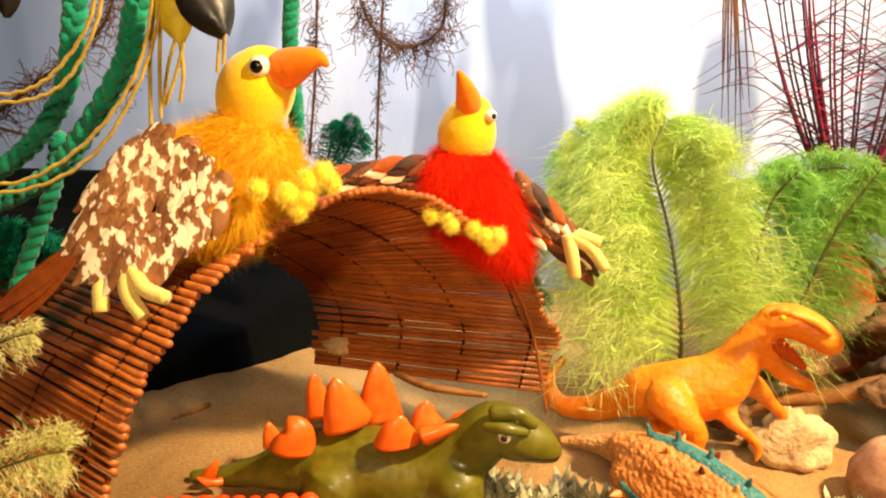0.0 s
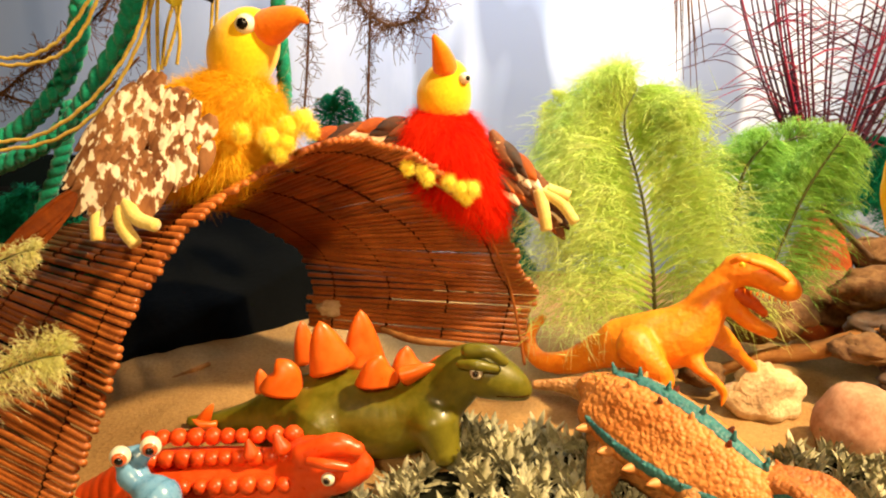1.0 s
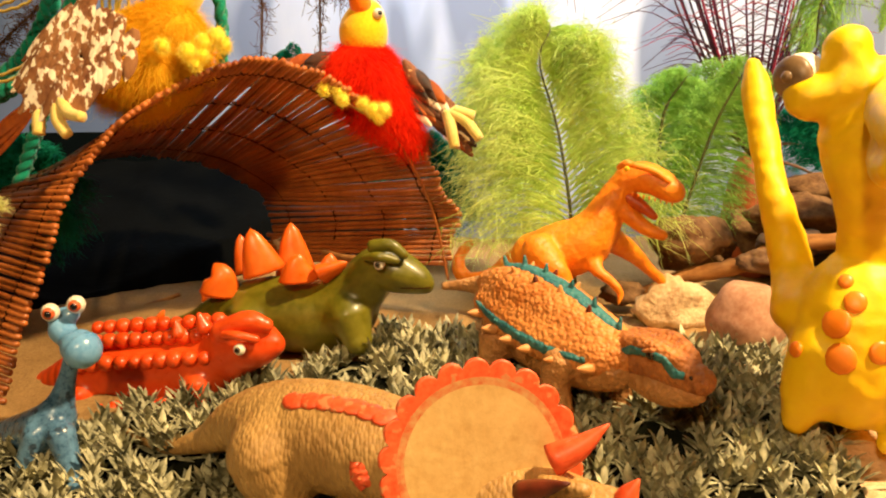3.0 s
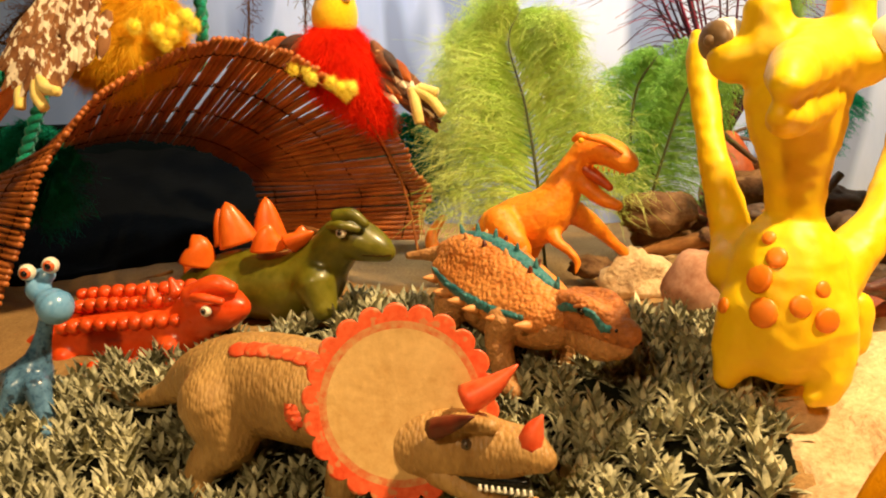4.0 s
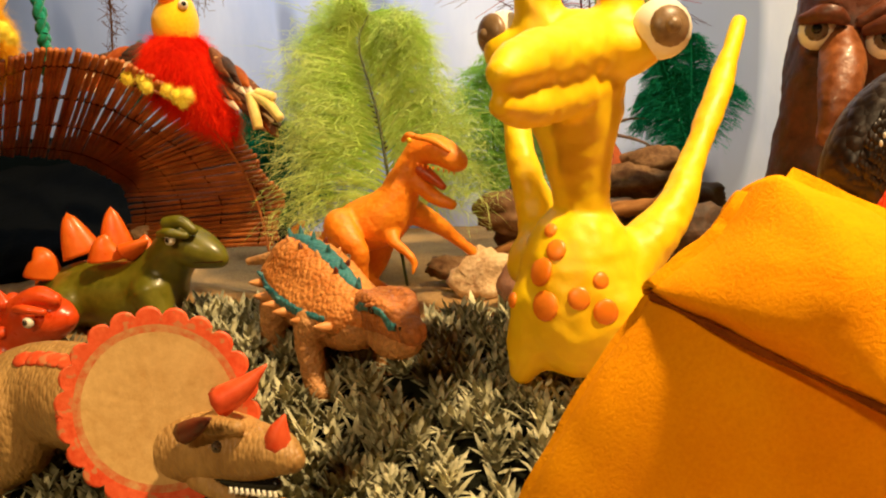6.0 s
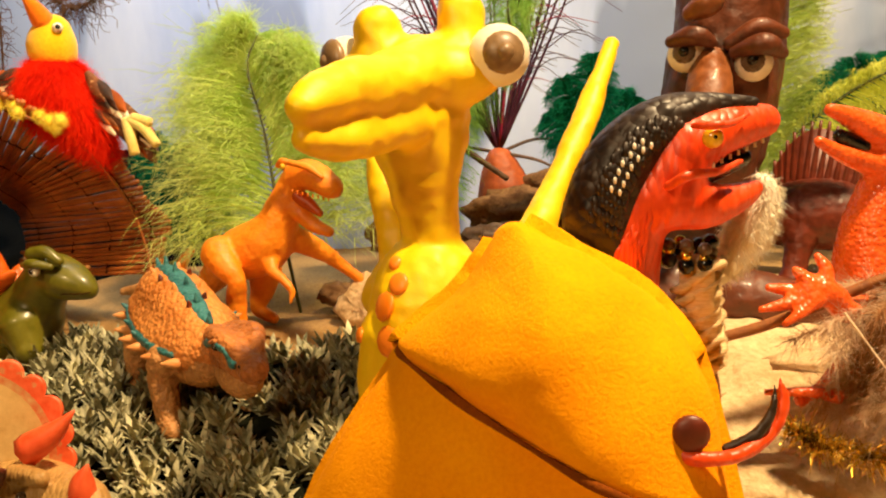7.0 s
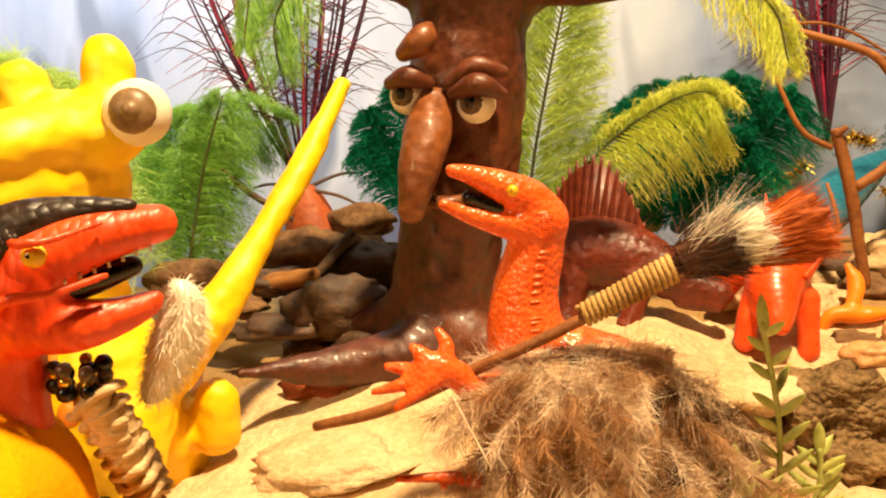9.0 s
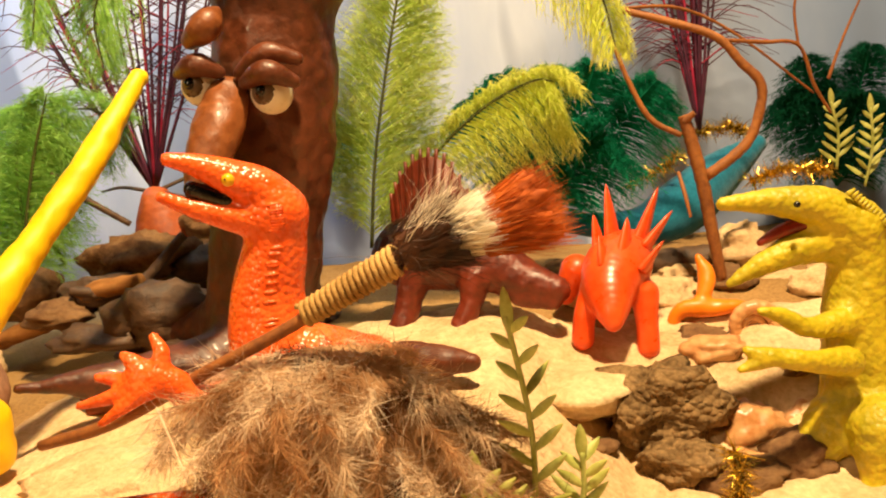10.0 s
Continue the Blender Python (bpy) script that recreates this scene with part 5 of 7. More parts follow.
def build_tree():
    a = root("face_tree", (0.5075, 0.6200, 0.0323), "dark brown modelled tree trunk with a carved face", "tree figure")
    trunk = sculpt([
        [(0.4997, 0.6300, 0.0297, 0.0428), (0.5051, 0.6250, 0.0805, 0.0367), (0.5161, 0.6200, 0.1289, 0.0359), (0.5261, 0.6200, 0.1748, 0.0392), (0.5338, 0.6200, 0.2195, 0.0394), (0.5389, 0.6200, 0.2560, 0.0375), (0.5456, 0.6200, 0.2915, 0.0444), (0.5489, 0.6200, 0.3302, 0.0586)],
        [(0.5233, 0.6200, 0.2941, 0.0224), (0.4877, 0.6100, 0.2984, 0.0166), (0.4461, 0.6000, 0.3104, 0.0128)],
        [(0.5677, 0.6200, 0.2890, 0.0221), (0.6107, 0.6100, 0.2792, 0.0143), (0.6583, 0.6000, 0.2740, 0.0090)],
        [(0.4959, 0.6000, 0.0469, 0.0232), (0.4633, 0.5700, 0.0495, 0.0167), (0.4235, 0.5400, 0.0549, 0.0092), (0.3930, 0.5200, 0.0600, 0.0027)],
        [(0.5234, 0.6000, 0.0495, 0.0230), (0.5805, 0.5750, 0.0425, 0.0163), (0.6224, 0.5600, 0.0468, 0.0111), (0.6467, 0.5500, 0.0469, 0.0054)],
        [(0.4761, 0.6300, 0.0645, 0.0204), (0.4307, 0.6400, 0.0581, 0.0117)],
    ], 0.012, 0.0022, rough=0.002, scale=45)
    part("trunk", trunk, BARK, a)
    for at in ((0.5017, 0.5820, 0.2181), (0.5443, 0.5780, 0.2091)):
        toy_eye(a, at, 0.0124, (-0.25, -1, 0.12), WHITE, IRIS, BLACK, 0.66, 0.3)
    for p in ([(0.4914, 0.5760, 0.2266, 0.0042), (0.5058, 0.5660, 0.2290, 0.0069), (0.5163, 0.5720, 0.2241, 0.0042)], [(0.5312, 0.5720, 0.2165, 0.0042), (0.5476, 0.5620, 0.2201, 0.0071), (0.5604, 0.5700, 0.2137, 0.0041)]):
        part("eyelid", sculpt([p], 0.003, 0.0016), BARK, a, "heavy brown eyelid")
    part("brow", sculpt([[(0.5033, 0.5700, 0.2434, 0.0055), (0.5153, 0.5650, 0.2495, 0.0089), (0.5194, 0.5720, 0.2571, 0.0041)]], 0.004, 0.0016), BARK_LIGHT, a, "raised brow")
    part("brow", sculpt([[(0.5288, 0.5750, 0.2223, 0.0049), (0.5460, 0.5700, 0.2313, 0.0062), (0.5624, 0.5750, 0.2266, 0.0041)]], 0.004, 0.0016), BARK, a, "lowered brow")
    part("nose", sculpt([[(0.5162, 0.5800, 0.2096, 0.0128), (0.5134, 0.5650, 0.1926, 0.0146), (0.5080, 0.5530, 0.1696, 0.0123), (0.5021, 0.5500, 0.1496, 0.0082)]], 0.004, 0.0016, rough=0.0012), BARK_LIGHT, a, "long branch nose")
    part("mouth", sculpt([[(0.5049, 0.5720, 0.1534, 0.0036), (0.5219, 0.5650, 0.1500, 0.0046), (0.5354, 0.5720, 0.1518, 0.0028)]], 0.003, 0.0016), BARK_LIGHT, a, "thin lips")


build_tree()

# ---- the spear raptor ----


def build_spear_raptor():
    a = root("spear_raptor_toy", (0.56, 0.42, 0.0), "orange-red raptor toy wrapped in brown fur, holding a spear", "toy dinosaur")
    body = sculpt([
        [(0.5476, 0.4200, 0.1781, 0.0030), (0.5569, 0.4250, 0.1745, 0.0048), (0.5686, 0.4300, 0.1681, 0.0076), (0.5793, 0.4350, 0.1609, 0.0098), (0.5849, 0.4380, 0.1510, 0.0117)],
        [(0.5425, 0.4200, 0.1634, 0.0025), (0.5528, 0.4250, 0.1575, 0.0041), (0.5661, 0.4300, 0.1521, 0.0062), (0.5784, 0.4350, 0.1492, 0.0093)],
        [(0.5837, 0.4380, 0.1511, 0.0120), (0.5798, 0.4400, 0.1351, 0.0137), (0.5737, 0.4400, 0.1139, 0.0160), (0.5751, 0.4400, 0.0890, 0.0202), (0.5923, 0.4450, 0.0670, 0.0245)],
        [(0.5933, 0.4400, 0.0826, 0.0187), (0.6120, 0.4500, 0.0787, 0.0136)],
        [(0.5654, 0.4150, 0.0809, 0.0073), (0.5512, 0.4050, 0.0822, 0.0060), (0.5441, 0.4019, 0.0904, 0.0064), (0.5335, 0.3996, 0.0945, 0.0064)],
        [(0.5392, 0.3996, 0.0956, 0.0039), (0.5410, 0.4019, 0.1035, 0.0033), (0.5377, 0.4041, 0.1098, 0.0020)],
        [(0.5338, 0.3996, 0.0958, 0.0039), (0.5300, 0.3996, 0.1012, 0.0033), (0.5266, 0.3996, 0.1042, 0.0020)],
        [(0.5321, 0.3996, 0.0930, 0.0039), (0.5209, 0.3996, 0.0951, 0.0029), (0.5145, 0.3996, 0.0962, 0.0020)],
        [(0.5323, 0.3974, 0.0915, 0.0038), (0.5201, 0.3940, 0.0891, 0.0029), (0.5091, 0.3918, 0.0874, 0.0016)],
        [(0.5353, 0.3952, 0.0901, 0.0035), (0.5259, 0.3907, 0.0849, 0.0025), (0.5190, 0.3884, 0.0808, 0.0016)],
        [(0.5614, 0.4300, 0.0426, 0.0107), (0.5478, 0.4250, 0.0353, 0.0064), (0.5329, 0.4150, 0.0346, 0.0037)],
    ], 0.0035, 0.0012)
    part("body", body, RAPTOR_VINYL, a)
    part("mouth", sculpt([[(0.5535, 0.4250, 0.1651, 0.0035), (0.5653, 0.4300, 0.1591, 0.0044)]], 0.003, 0.0012), BLACK, a, "dark open mouth")
    toy_eye(a, (0.5740, 0.4130, 0.1677), 0.0026, (-0.1, -1, 0.15), GOLD)
    for q, w in zip(*press(body, spline([(0.5924, 0.4050, 0.1594), (0.5949, 0.4020, 0.1453), (0.5910, 0.4000, 0.1291), (0.5890, 0.3950, 0.1086)], 22), -0.0005)):
        part("scale", ball(q, (0.0034, 0.0010, 0.0011), Vector(w).to_track_quat("Y", "Z").to_matrix(), 5, 8), RAPTOR_VINYL, a)
    pelt = sculpt([[(0.5665, 0.4120, 0.0690, 0.0127), (0.5800, 0.4100, 0.0715, 0.0225), (0.6124, 0.4200, 0.0693, 0.0254), (0.6348, 0.4300, 0.0487, 0.0208)], [(0.5780, 0.4070, 0.0475, 0.0165), (0.6078, 0.4100, 0.0417, 0.0225), (0.6453, 0.4200, 0.0363, 0.0203), (0.6713, 0.4300, 0.0258, 0.0103)]], 0.006, 0.002)
    part("fur_wrap", pelt, BROWN_FUR, a, "brown and grey fur wrap")
    part("fur_hair", fluff(pelt, 9000, 0.012, 0.0002, (-0.2, -0.1, -0.7), 11, 0.5), BROWN_FUR, a, kind="stuff")
    rng = np.random.default_rng(21)
    start, way = skin_points(pelt, 230, 8)
    for tone, name in ((0, "brown down"), (1, "pale grey down")):
        roots, ways = [], []
        for k, (p, w) in enumerate(zip(start, way)):
            if (k % 3 > 0) != tone or w[1] > 0.35:
                continue
            d = w * 0.55 + np.array([rng.uniform(-0.6, 0.5), -0.1, -0.8])
            d /= np.linalg.norm(d)
            along = rng.random((230, 1)) * 0.022
            roots.append(p + w * 0.002 + d * along + w * along * 0.35 + rng.normal(0, 0.0006, (230, 3)))
            ways.append(d * 0.7 + rng.normal(0, 0.55, (230, 3)))
        part("down", strands(np.concatenate(roots), np.concatenate(ways), 0.010, 0.0002, 0.15, 4, 0.45, seed=31 + tone), (BROWN_FUR, PALE_FUR)[tone], a, name, kind="stuff")
    for k, (p, q) in enumerate((((0.5442, 0.3850, 0.0868), (0.5600, 0.3700, 0.0606)),)):
        part("quill", tube([(*p, 0.0006), (*q, 0.0003)], 6, 5), PALE_FUR, a, "pale feather quill")
    part("claw", tube([(0.5127, 0.4000, 0.0438, 0.0015), (0.5349, 0.4050, 0.0418, 0.0028), (0.5495, 0.4100, 0.0378, 0.0041)], 12, 7), RAPTOR_VINYL, a)


def build_spear():
    a = root("feathered_spear", (0.4736, 0.4150, 0.0641), "wooden spear with jute wrapping and a feather tuft", "spear")
    part("shaft", tube([(0.4720, 0.4180, 0.0630, 0.0024), (0.5110, 0.4100, 0.0736, 0.0028), (0.5573, 0.4040, 0.0938, 0.0027), (0.5974, 0.4020, 0.1112, 0.0026), (0.6428, 0.4040, 0.1342, 0.0028)], 24, 8), BRANCH, a)
    turns = []
    for k in range(200):
        s, b = k / 199, k * 0.55
        p, q = np.array((0.5999, 0.4020, 0.1135)), np.array((0.6393, 0.4040, 0.1320))
        d = (q - p) / np.linalg.norm(q - p)
        u = np.cross(d, (0, 1, 0))
        c = p + (q - p) * s
        turns.append((*(c + (0.0042 + 0.0012 * s) * (np.cos(b) * u + np.sin(b) * np.array([0, 1, 0]))), 0.0013))
    part("wrapping", tube(turns, 520, 6), ROPE, a, "wound jute string")
    rng = np.random.default_rng(6)
    d = np.array((0.6632, 0.4040, 0.1415)) - np.array((0.6405, 0.4040, 0.1336))
    d /= np.linalg.norm(d)
    side = np.cross(d, (0, 1, 0))
    for p, mat, n, long, spread, disc, label in (
        ((0.6702, 0.4060, 0.1388), TAIL_FEATHER, 4200, 0.028, 0.16, 0.0100, "orange-brown feather tip"),
        ((0.6582, 0.4040, 0.1383), WHITE_FUR, 4200, 0.019, 0.06, 0.0095, "white feather band"),
        ((0.6416, 0.4040, 0.1338), DARK_FEATHER, 4200, 0.024, 0.28, 0.0062, "dark brown feather"),
    ):
        b, r = rng.uniform(0, 2 * np.pi, (n, 1)), disc * np.sqrt(rng.random((n, 1)))
        out = np.cos(b) * side + np.sin(b) * np.array([0, 1, 0])
        part("feather", strands(np.array(p) + out * r, d + out * spread * r / disc + rng.normal(0, 0.06, (n, 3)), long, 0.0003, 0.05, 4, 0.08, seed=n + 3), mat, a, label, kind="stuff")
        for k in range(10):
            b = 2 * np.pi * k / 10
            w = np.cos(b) * side + np.sin(b) * np.array([0, 1, 0])
            q = np.array(p) + w * disc * 0.8
            part("feather", vane(q, q + (d + spread * w) * long * rng.uniform(0.85, 1.1), 0.0062, w - 0.2 * d, 0.35), mat, a, label)
    wisps = np.array((0.6439, 0.4040, 0.1346)) + rng.normal(0, 0.004, (700, 3))
    part("wisp", strands(wisps, d + rng.normal(0, 0.45, (700, 3)), 0.024, 0.00016, 0.0, 4, seed=4), DARK_FEATHER, a, "loose dark barbs", kind="stuff")
    pale = np.array((0.6493, 0.4000, 0.1419)) + rng.normal(0, 0.003, (200, 3))
    part("wisp", strands(pale, d + np.array([-0.1, -0.2, 0.5]) + rng.normal(0, 0.25, (200, 3)), 0.022, 0.00018, 0.0, 4, seed=5), WHITE_FUR, a, "loose white barbs", kind="stuff")


build_spear_raptor()
build_spear()

# ---- toys at the back right ----


def build_dimetrodon():
    a = root("toy_dimetrodon", (0.5962, 0.6800, 0.0382), "dark red-brown sail-backed dinosaur toy", "toy dinosaur")
    part("body", sculpt([
        [(0.5727, 0.7000, 0.0829, 0.0097), (0.5951, 0.6950, 0.0912, 0.0261), (0.6245, 0.6850, 0.0909, 0.0281), (0.6521, 0.6750, 0.0823, 0.0208), (0.6745, 0.6650, 0.0702, 0.0147), (0.6981, 0.6550, 0.0626, 0.0088)],
        [(0.6423, 0.6600, 0.0732, 0.0114), (0.6390, 0.6550, 0.0578, 0.0081), (0.6320, 0.6500, 0.0448, 0.0081)],
        [(0.5982, 0.6750, 0.0772, 0.0127), (0.5927, 0.6700, 0.0570, 0.0093), (0.5876, 0.6650, 0.0433, 0.0093)],
        [(0.6733, 0.6600, 0.0589, 0.0073), (0.6953, 0.6520, 0.0532, 0.0040)],
    ], 0.005, 0.0014, rough=0.0008, scale=180), DARK_RED, a)
    top = spline([(0.5843, 0.7000, 0.1353), (0.5973, 0.6950, 0.1563), (0.6146, 0.6900, 0.1658), (0.6305, 0.6850, 0.1584), (0.6431, 0.6800, 0.1328), (0.6532, 0.6750, 0.1033)], 15)
    low = spline([(0.5845, 0.7000, 0.0955), (0.6129, 0.6900, 0.1039), (0.6526, 0.6750, 0.0908)], 15)
    v, f = [], []
    for side in (-1, 1):
        for i in range(15):
            v += [low[i] + np.array([0, side * 0.002, 0]), top[i] * 0.9 + low[i] * 0.1 + np.array([0, side * 0.0008, 0])]
    for i in range(14):
        f += [(2 * i, 2 * i + 2, 2 * i + 3, 2 * i + 1), (30 + 2 * i + 1, 30 + 2 * i + 3, 30 + 2 * i + 2, 30 + 2 * i), (2 * i + 1, 2 * i + 3, 30 + 2 * i + 3, 30 + 2 * i + 1)]
    sail = part("sail", (np.array(v), f), DARK_RED, a, "ribbed brown sail")
    for i in range(15):
        part("rib", horn(low[i], top[i], 0.0034, end=0.0012), DARK_RED, sail)


def build_spiked():
    a = root("toy_spiked_dinosaur", (0.7337, 0.6600, 0.0161), "small bright orange stegosaur toy facing outward, on pale stone", "toy dinosaur")
    part("body", sculpt([
        [(0.7542, 0.7000, 0.0785, 0.0138), (0.7410, 0.6700, 0.0727, 0.0224), (0.7330, 0.6500, 0.0655, 0.0187), (0.7312, 0.6320, 0.0525, 0.0116), (0.7311, 0.6250, 0.0449, 0.0065)],
        [(0.7216, 0.6550, 0.0578, 0.0099), (0.7145, 0.6500, 0.0440, 0.0076), (0.7120, 0.6480, 0.0291, 0.0076)],
        [(0.7549, 0.6550, 0.0549, 0.0098), (0.7548, 0.6500, 0.0367, 0.0075), (0.7544, 0.6480, 0.0198, 0.0075)],
        [(0.7130, 0.7000, 0.0657, 0.0123), (0.7034, 0.7000, 0.0497, 0.0082)],
    ], 0.004, 0.0012), RED_VINYL, a)
    for base, tip, r in (((0.7392, 0.6800, 0.0870), (0.7382, 0.6900, 0.1277), 20), ((0.7564, 0.6800, 0.0854), (0.7738, 0.6900, 0.1221), 20), ((0.7588, 0.6700, 0.0828), (0.7800, 0.6750, 0.1065), 18), ((0.7287, 0.6700, 0.0856), (0.7271, 0.6750, 0.1086), 16), ((0.7441, 0.6550, 0.0827), (0.7483, 0.6600, 0.1064), 20), ((0.7537, 0.6500, 0.0713), (0.7699, 0.6520, 0.0902), 16), ((0.7300, 0.6450, 0.0781), (0.7283, 0.6500, 0.0982), 15)):
        part("back_plate", plate(base, np.array(base) * 0.5 + np.array(tip) * 0.5, tip, r * 0.00042, 0.4, (0.5, 0.85, 0)), RED_VINYL, a, "pointed orange plate")


def build_spinosaur():
    a = root("toy_spinosaur", (0.8509, 0.5700, -0.0476), "yellow-green long-snouted dinosaur toy standing upright", "toy dinosaur")
    part("body", sculpt([
        [(0.7915, 0.5700, 0.1202, 0.0037), (0.8046, 0.5720, 0.1199, 0.0056), (0.8263, 0.5750, 0.1174, 0.0087), (0.8455, 0.5800, 0.1119, 0.0119), (0.8647, 0.5850, 0.0992, 0.0146)],
        [(0.8525, 0.5860, 0.0922, 0.0127), (0.8320, 0.5790, 0.0903, 0.0095), (0.8105, 0.5740, 0.0835, 0.0060), (0.7934, 0.5720, 0.0751, 0.0025)],
        [(0.8647, 0.5850, 0.0992, 0.0152), (0.8676, 0.5870, 0.0760, 0.0166), (0.8651, 0.5870, 0.0499, 0.0187), (0.8697, 0.5900, 0.0185, 0.0236), (0.8751, 0.5950, -0.0145, 0.0267), (0.9081, 0.6200, -0.0516, 0.0210), (0.9700, 0.6600, -0.0841, 0.0094)],
        [(0.8523, 0.5720, 0.0480, 0.0082), (0.8306, 0.5600, 0.0496, 0.0055), (0.8163, 0.5550, 0.0584, 0.0046), (0.8036, 0.5500, 0.0637, 0.0021)],
        [(0.8504, 0.5600, 0.0289, 0.0086), (0.8283, 0.5450, 0.0351, 0.0060), (0.8070, 0.5400, 0.0407, 0.0051), (0.7925, 0.5380, 0.0461, 0.0024)],
        [(0.8007, 0.5380, 0.0393, 0.0036), (0.7886, 0.5360, 0.0363, 0.0021)],
        [(0.8494, 0.5800, -0.0141, 0.0179), (0.8308, 0.5720, -0.0268, 0.0110), (0.8130, 0.5650, -0.0345, 0.0071), (0.8008, 0.5600, -0.0366, 0.0038)],
        [(0.8666, 0.5600, -0.0110, 0.0186), (0.8639, 0.5550, -0.0349, 0.0112), (0.8557, 0.5500, -0.0485, 0.0080)],
    ], 0.006, 0.0014, rough=0.0006, scale=200), SPINO_SKIN, a)
    part("mouth", sculpt([[(0.8423, 0.5810, 0.1044, 0.0044), (0.8244, 0.5770, 0.1016, 0.0038), (0.8114, 0.5750, 0.0961, 0.0022)]], 0.003, 0.0012), MOUTH_RED, a, "dark red open mouth")
    for k in range(16):
        c = np.array((0.8843, 0.5750, 0.0923)) * (1 - k / 15) + np.array((0.8578, 0.5720, 0.1186)) * k / 15
        part("back_scute", horn(c, c + np.array([0.004, 0, 0.003]), 0.002, n=4, sides=6), SPINO_SKIN, a)
    toy_eye(a, (0.8285, 0.5620, 0.1173), 0.0018, (-0.2, -1, 0.2), BLACK)


build_dimetrodon()
build_spiked()
build_spinosaur()

# ---- the two felt birds on the arch ----


def build_yellow_bird():
    a = root("yellow_felt_bird", (-0.1325, 0.5300, 0.2200), "yellow felt bird puppet with mottled wings perched on cane arch", "felt bird")
    part("head", sculpt([[(-0.1166, 0.5650, 0.3047, 0.0187), (-0.1211, 0.5650, 0.2966, 0.0221), (-0.1249, 0.5620, 0.2807, 0.0169), (-0.1281, 0.5600, 0.2695, 0.0157)]], 0.005, 0.0015), YELLOW_FELT, a, "smooth yellow felt head")
    part("beak", sculpt([[(-0.1006, 0.5550, 0.3115, 0.0114), (-0.0896, 0.5500, 0.3164, 0.0075), (-0.0824, 0.5480, 0.3182, 0.0046), (-0.0774, 0.5470, 0.3148, 0.0019)]], 0.003, 0.0012), BEAK, a, "orange felt beak")
    toy_eye(a, (-0.1146, 0.5485, 0.3127), 0.0064, (-0.1, -1, 0.05), WHITE, None, BLACK, 0.5, 0.6)
    core = sculpt([[(-0.1248, 0.5600, 0.2712, 0.0179), (-0.1309, 0.5550, 0.2538, 0.0300), (-0.1434, 0.5500, 0.2379, 0.0293), (-0.1585, 0.5450, 0.2320, 0.0194)], [(-0.1123, 0.5450, 0.2594, 0.0191), (-0.0998, 0.5450, 0.2500, 0.0112)], [(-0.1545, 0.5550, 0.2656, 0.0123), (-0.1698, 0.5450, 0.2546, 0.0153), (-0.1505, 0.5300, 0.2357, 0.0163), (-0.1227, 0.5250, 0.2361, 0.0124)]], 0.008, 0.0025)
    part("body", core, YELLOW_FUR, a, "fluffy yellow body")
    part("fluff", fluff(core, 22000, 0.010, 0.00016, (-0.2, -0.1, -0.6), 3, 0.35), YELLOW_FUR, a, kind="stuff")
    wing = part("wing", sculpt([[(-0.1517, 0.5350, 0.2664, 0.0099), (-0.1634, 0.5200, 0.2502, 0.0158), (-0.1744, 0.5050, 0.2334, 0.0125), (-0.1872, 0.5000, 0.2175, 0.0059)]], 0.004, 0.002), MOTTLED, a, "brown and cream mottled wing")
    rng = np.random.default_rng(4)
    top, low, across = np.array((-0.1348, 0.5100, 0.2734)), np.array((-0.1717, 0.4800, 0.2349)), np.array((-0.1441, 0.4980, 0.2435)) - np.array((-0.1612, 0.5000, 0.2568))
    for k in range(150):
        s, u = 1 - k / 149, rng.uniform(-1, 1)
        p = top * (1 - s) + low * s + u * across * (0.95 + 0.35 * np.sin(np.pi * (0.15 + 0.7 * s)) - 0.45 * s * s) + np.array([0, -0.005 * (1 - s) - 0.002 * (1 - u * u), 0])
        q = p + np.array([-0.013 + 0.006 * u, -0.003, -0.021]) * rng.uniform(0.8, 1.2) * (0.8 + 0.4 * s)
        wide, face = rng.uniform(0.0040, 0.0062), np.array([rng.uniform(-0.4, 0.1) + 0.3 * u, -1, rng.uniform(0.15, 0.4)])
        part("wing_feather", vane(p, q, wide, face, 0.3), WING, wing)
    tail = part("tail", tube([(-0.1991, 0.5300, 0.2182, 0.0082), (-0.2198, 0.5250, 0.2109, 0.0101), (-0.2448, 0.5200, 0.1903, 0.0107), (-0.2707, 0.5150, 0.1645, 0.0063)], 18, 8, 0.25), TAIL_FEATHER, a, "long orange-brown tail feather")
    for n in range(3):
        part("barb_edge", vane((-0.2076, 0.5200, 0.2175), np.array((-0.2511, 0.5050, 0.1790)) + np.array([0.005 * n - 0.005, 0.002 * n, -0.004 * n]), 0.0045, (0, -1, 0.4)), TAIL_FEATHER, tail)
    for p in ([(-0.1787, 0.4850, 0.2161, 0.0043), (-0.1824, 0.4780, 0.2077, 0.0043), (-0.1819, 0.4740, 0.1950, 0.0040)], [(-0.1701, 0.4820, 0.2202, 0.0043), (-0.1675, 0.4740, 0.2050, 0.0045), (-0.1585, 0.4680, 0.1949, 0.0039)], [(-0.1675, 0.4800, 0.2179, 0.0040), (-0.1588, 0.4720, 0.2089, 0.0042), (-0.1456, 0.4660, 0.2060, 0.0036)]):
        t = tube(p, 16, 10)
        part("toe", join(t, fluff(t, 900, 0.003, 0.00018, (0, 0, 0), 6, 0.1)), CHENILLE, a, "pale yellow chenille toe")
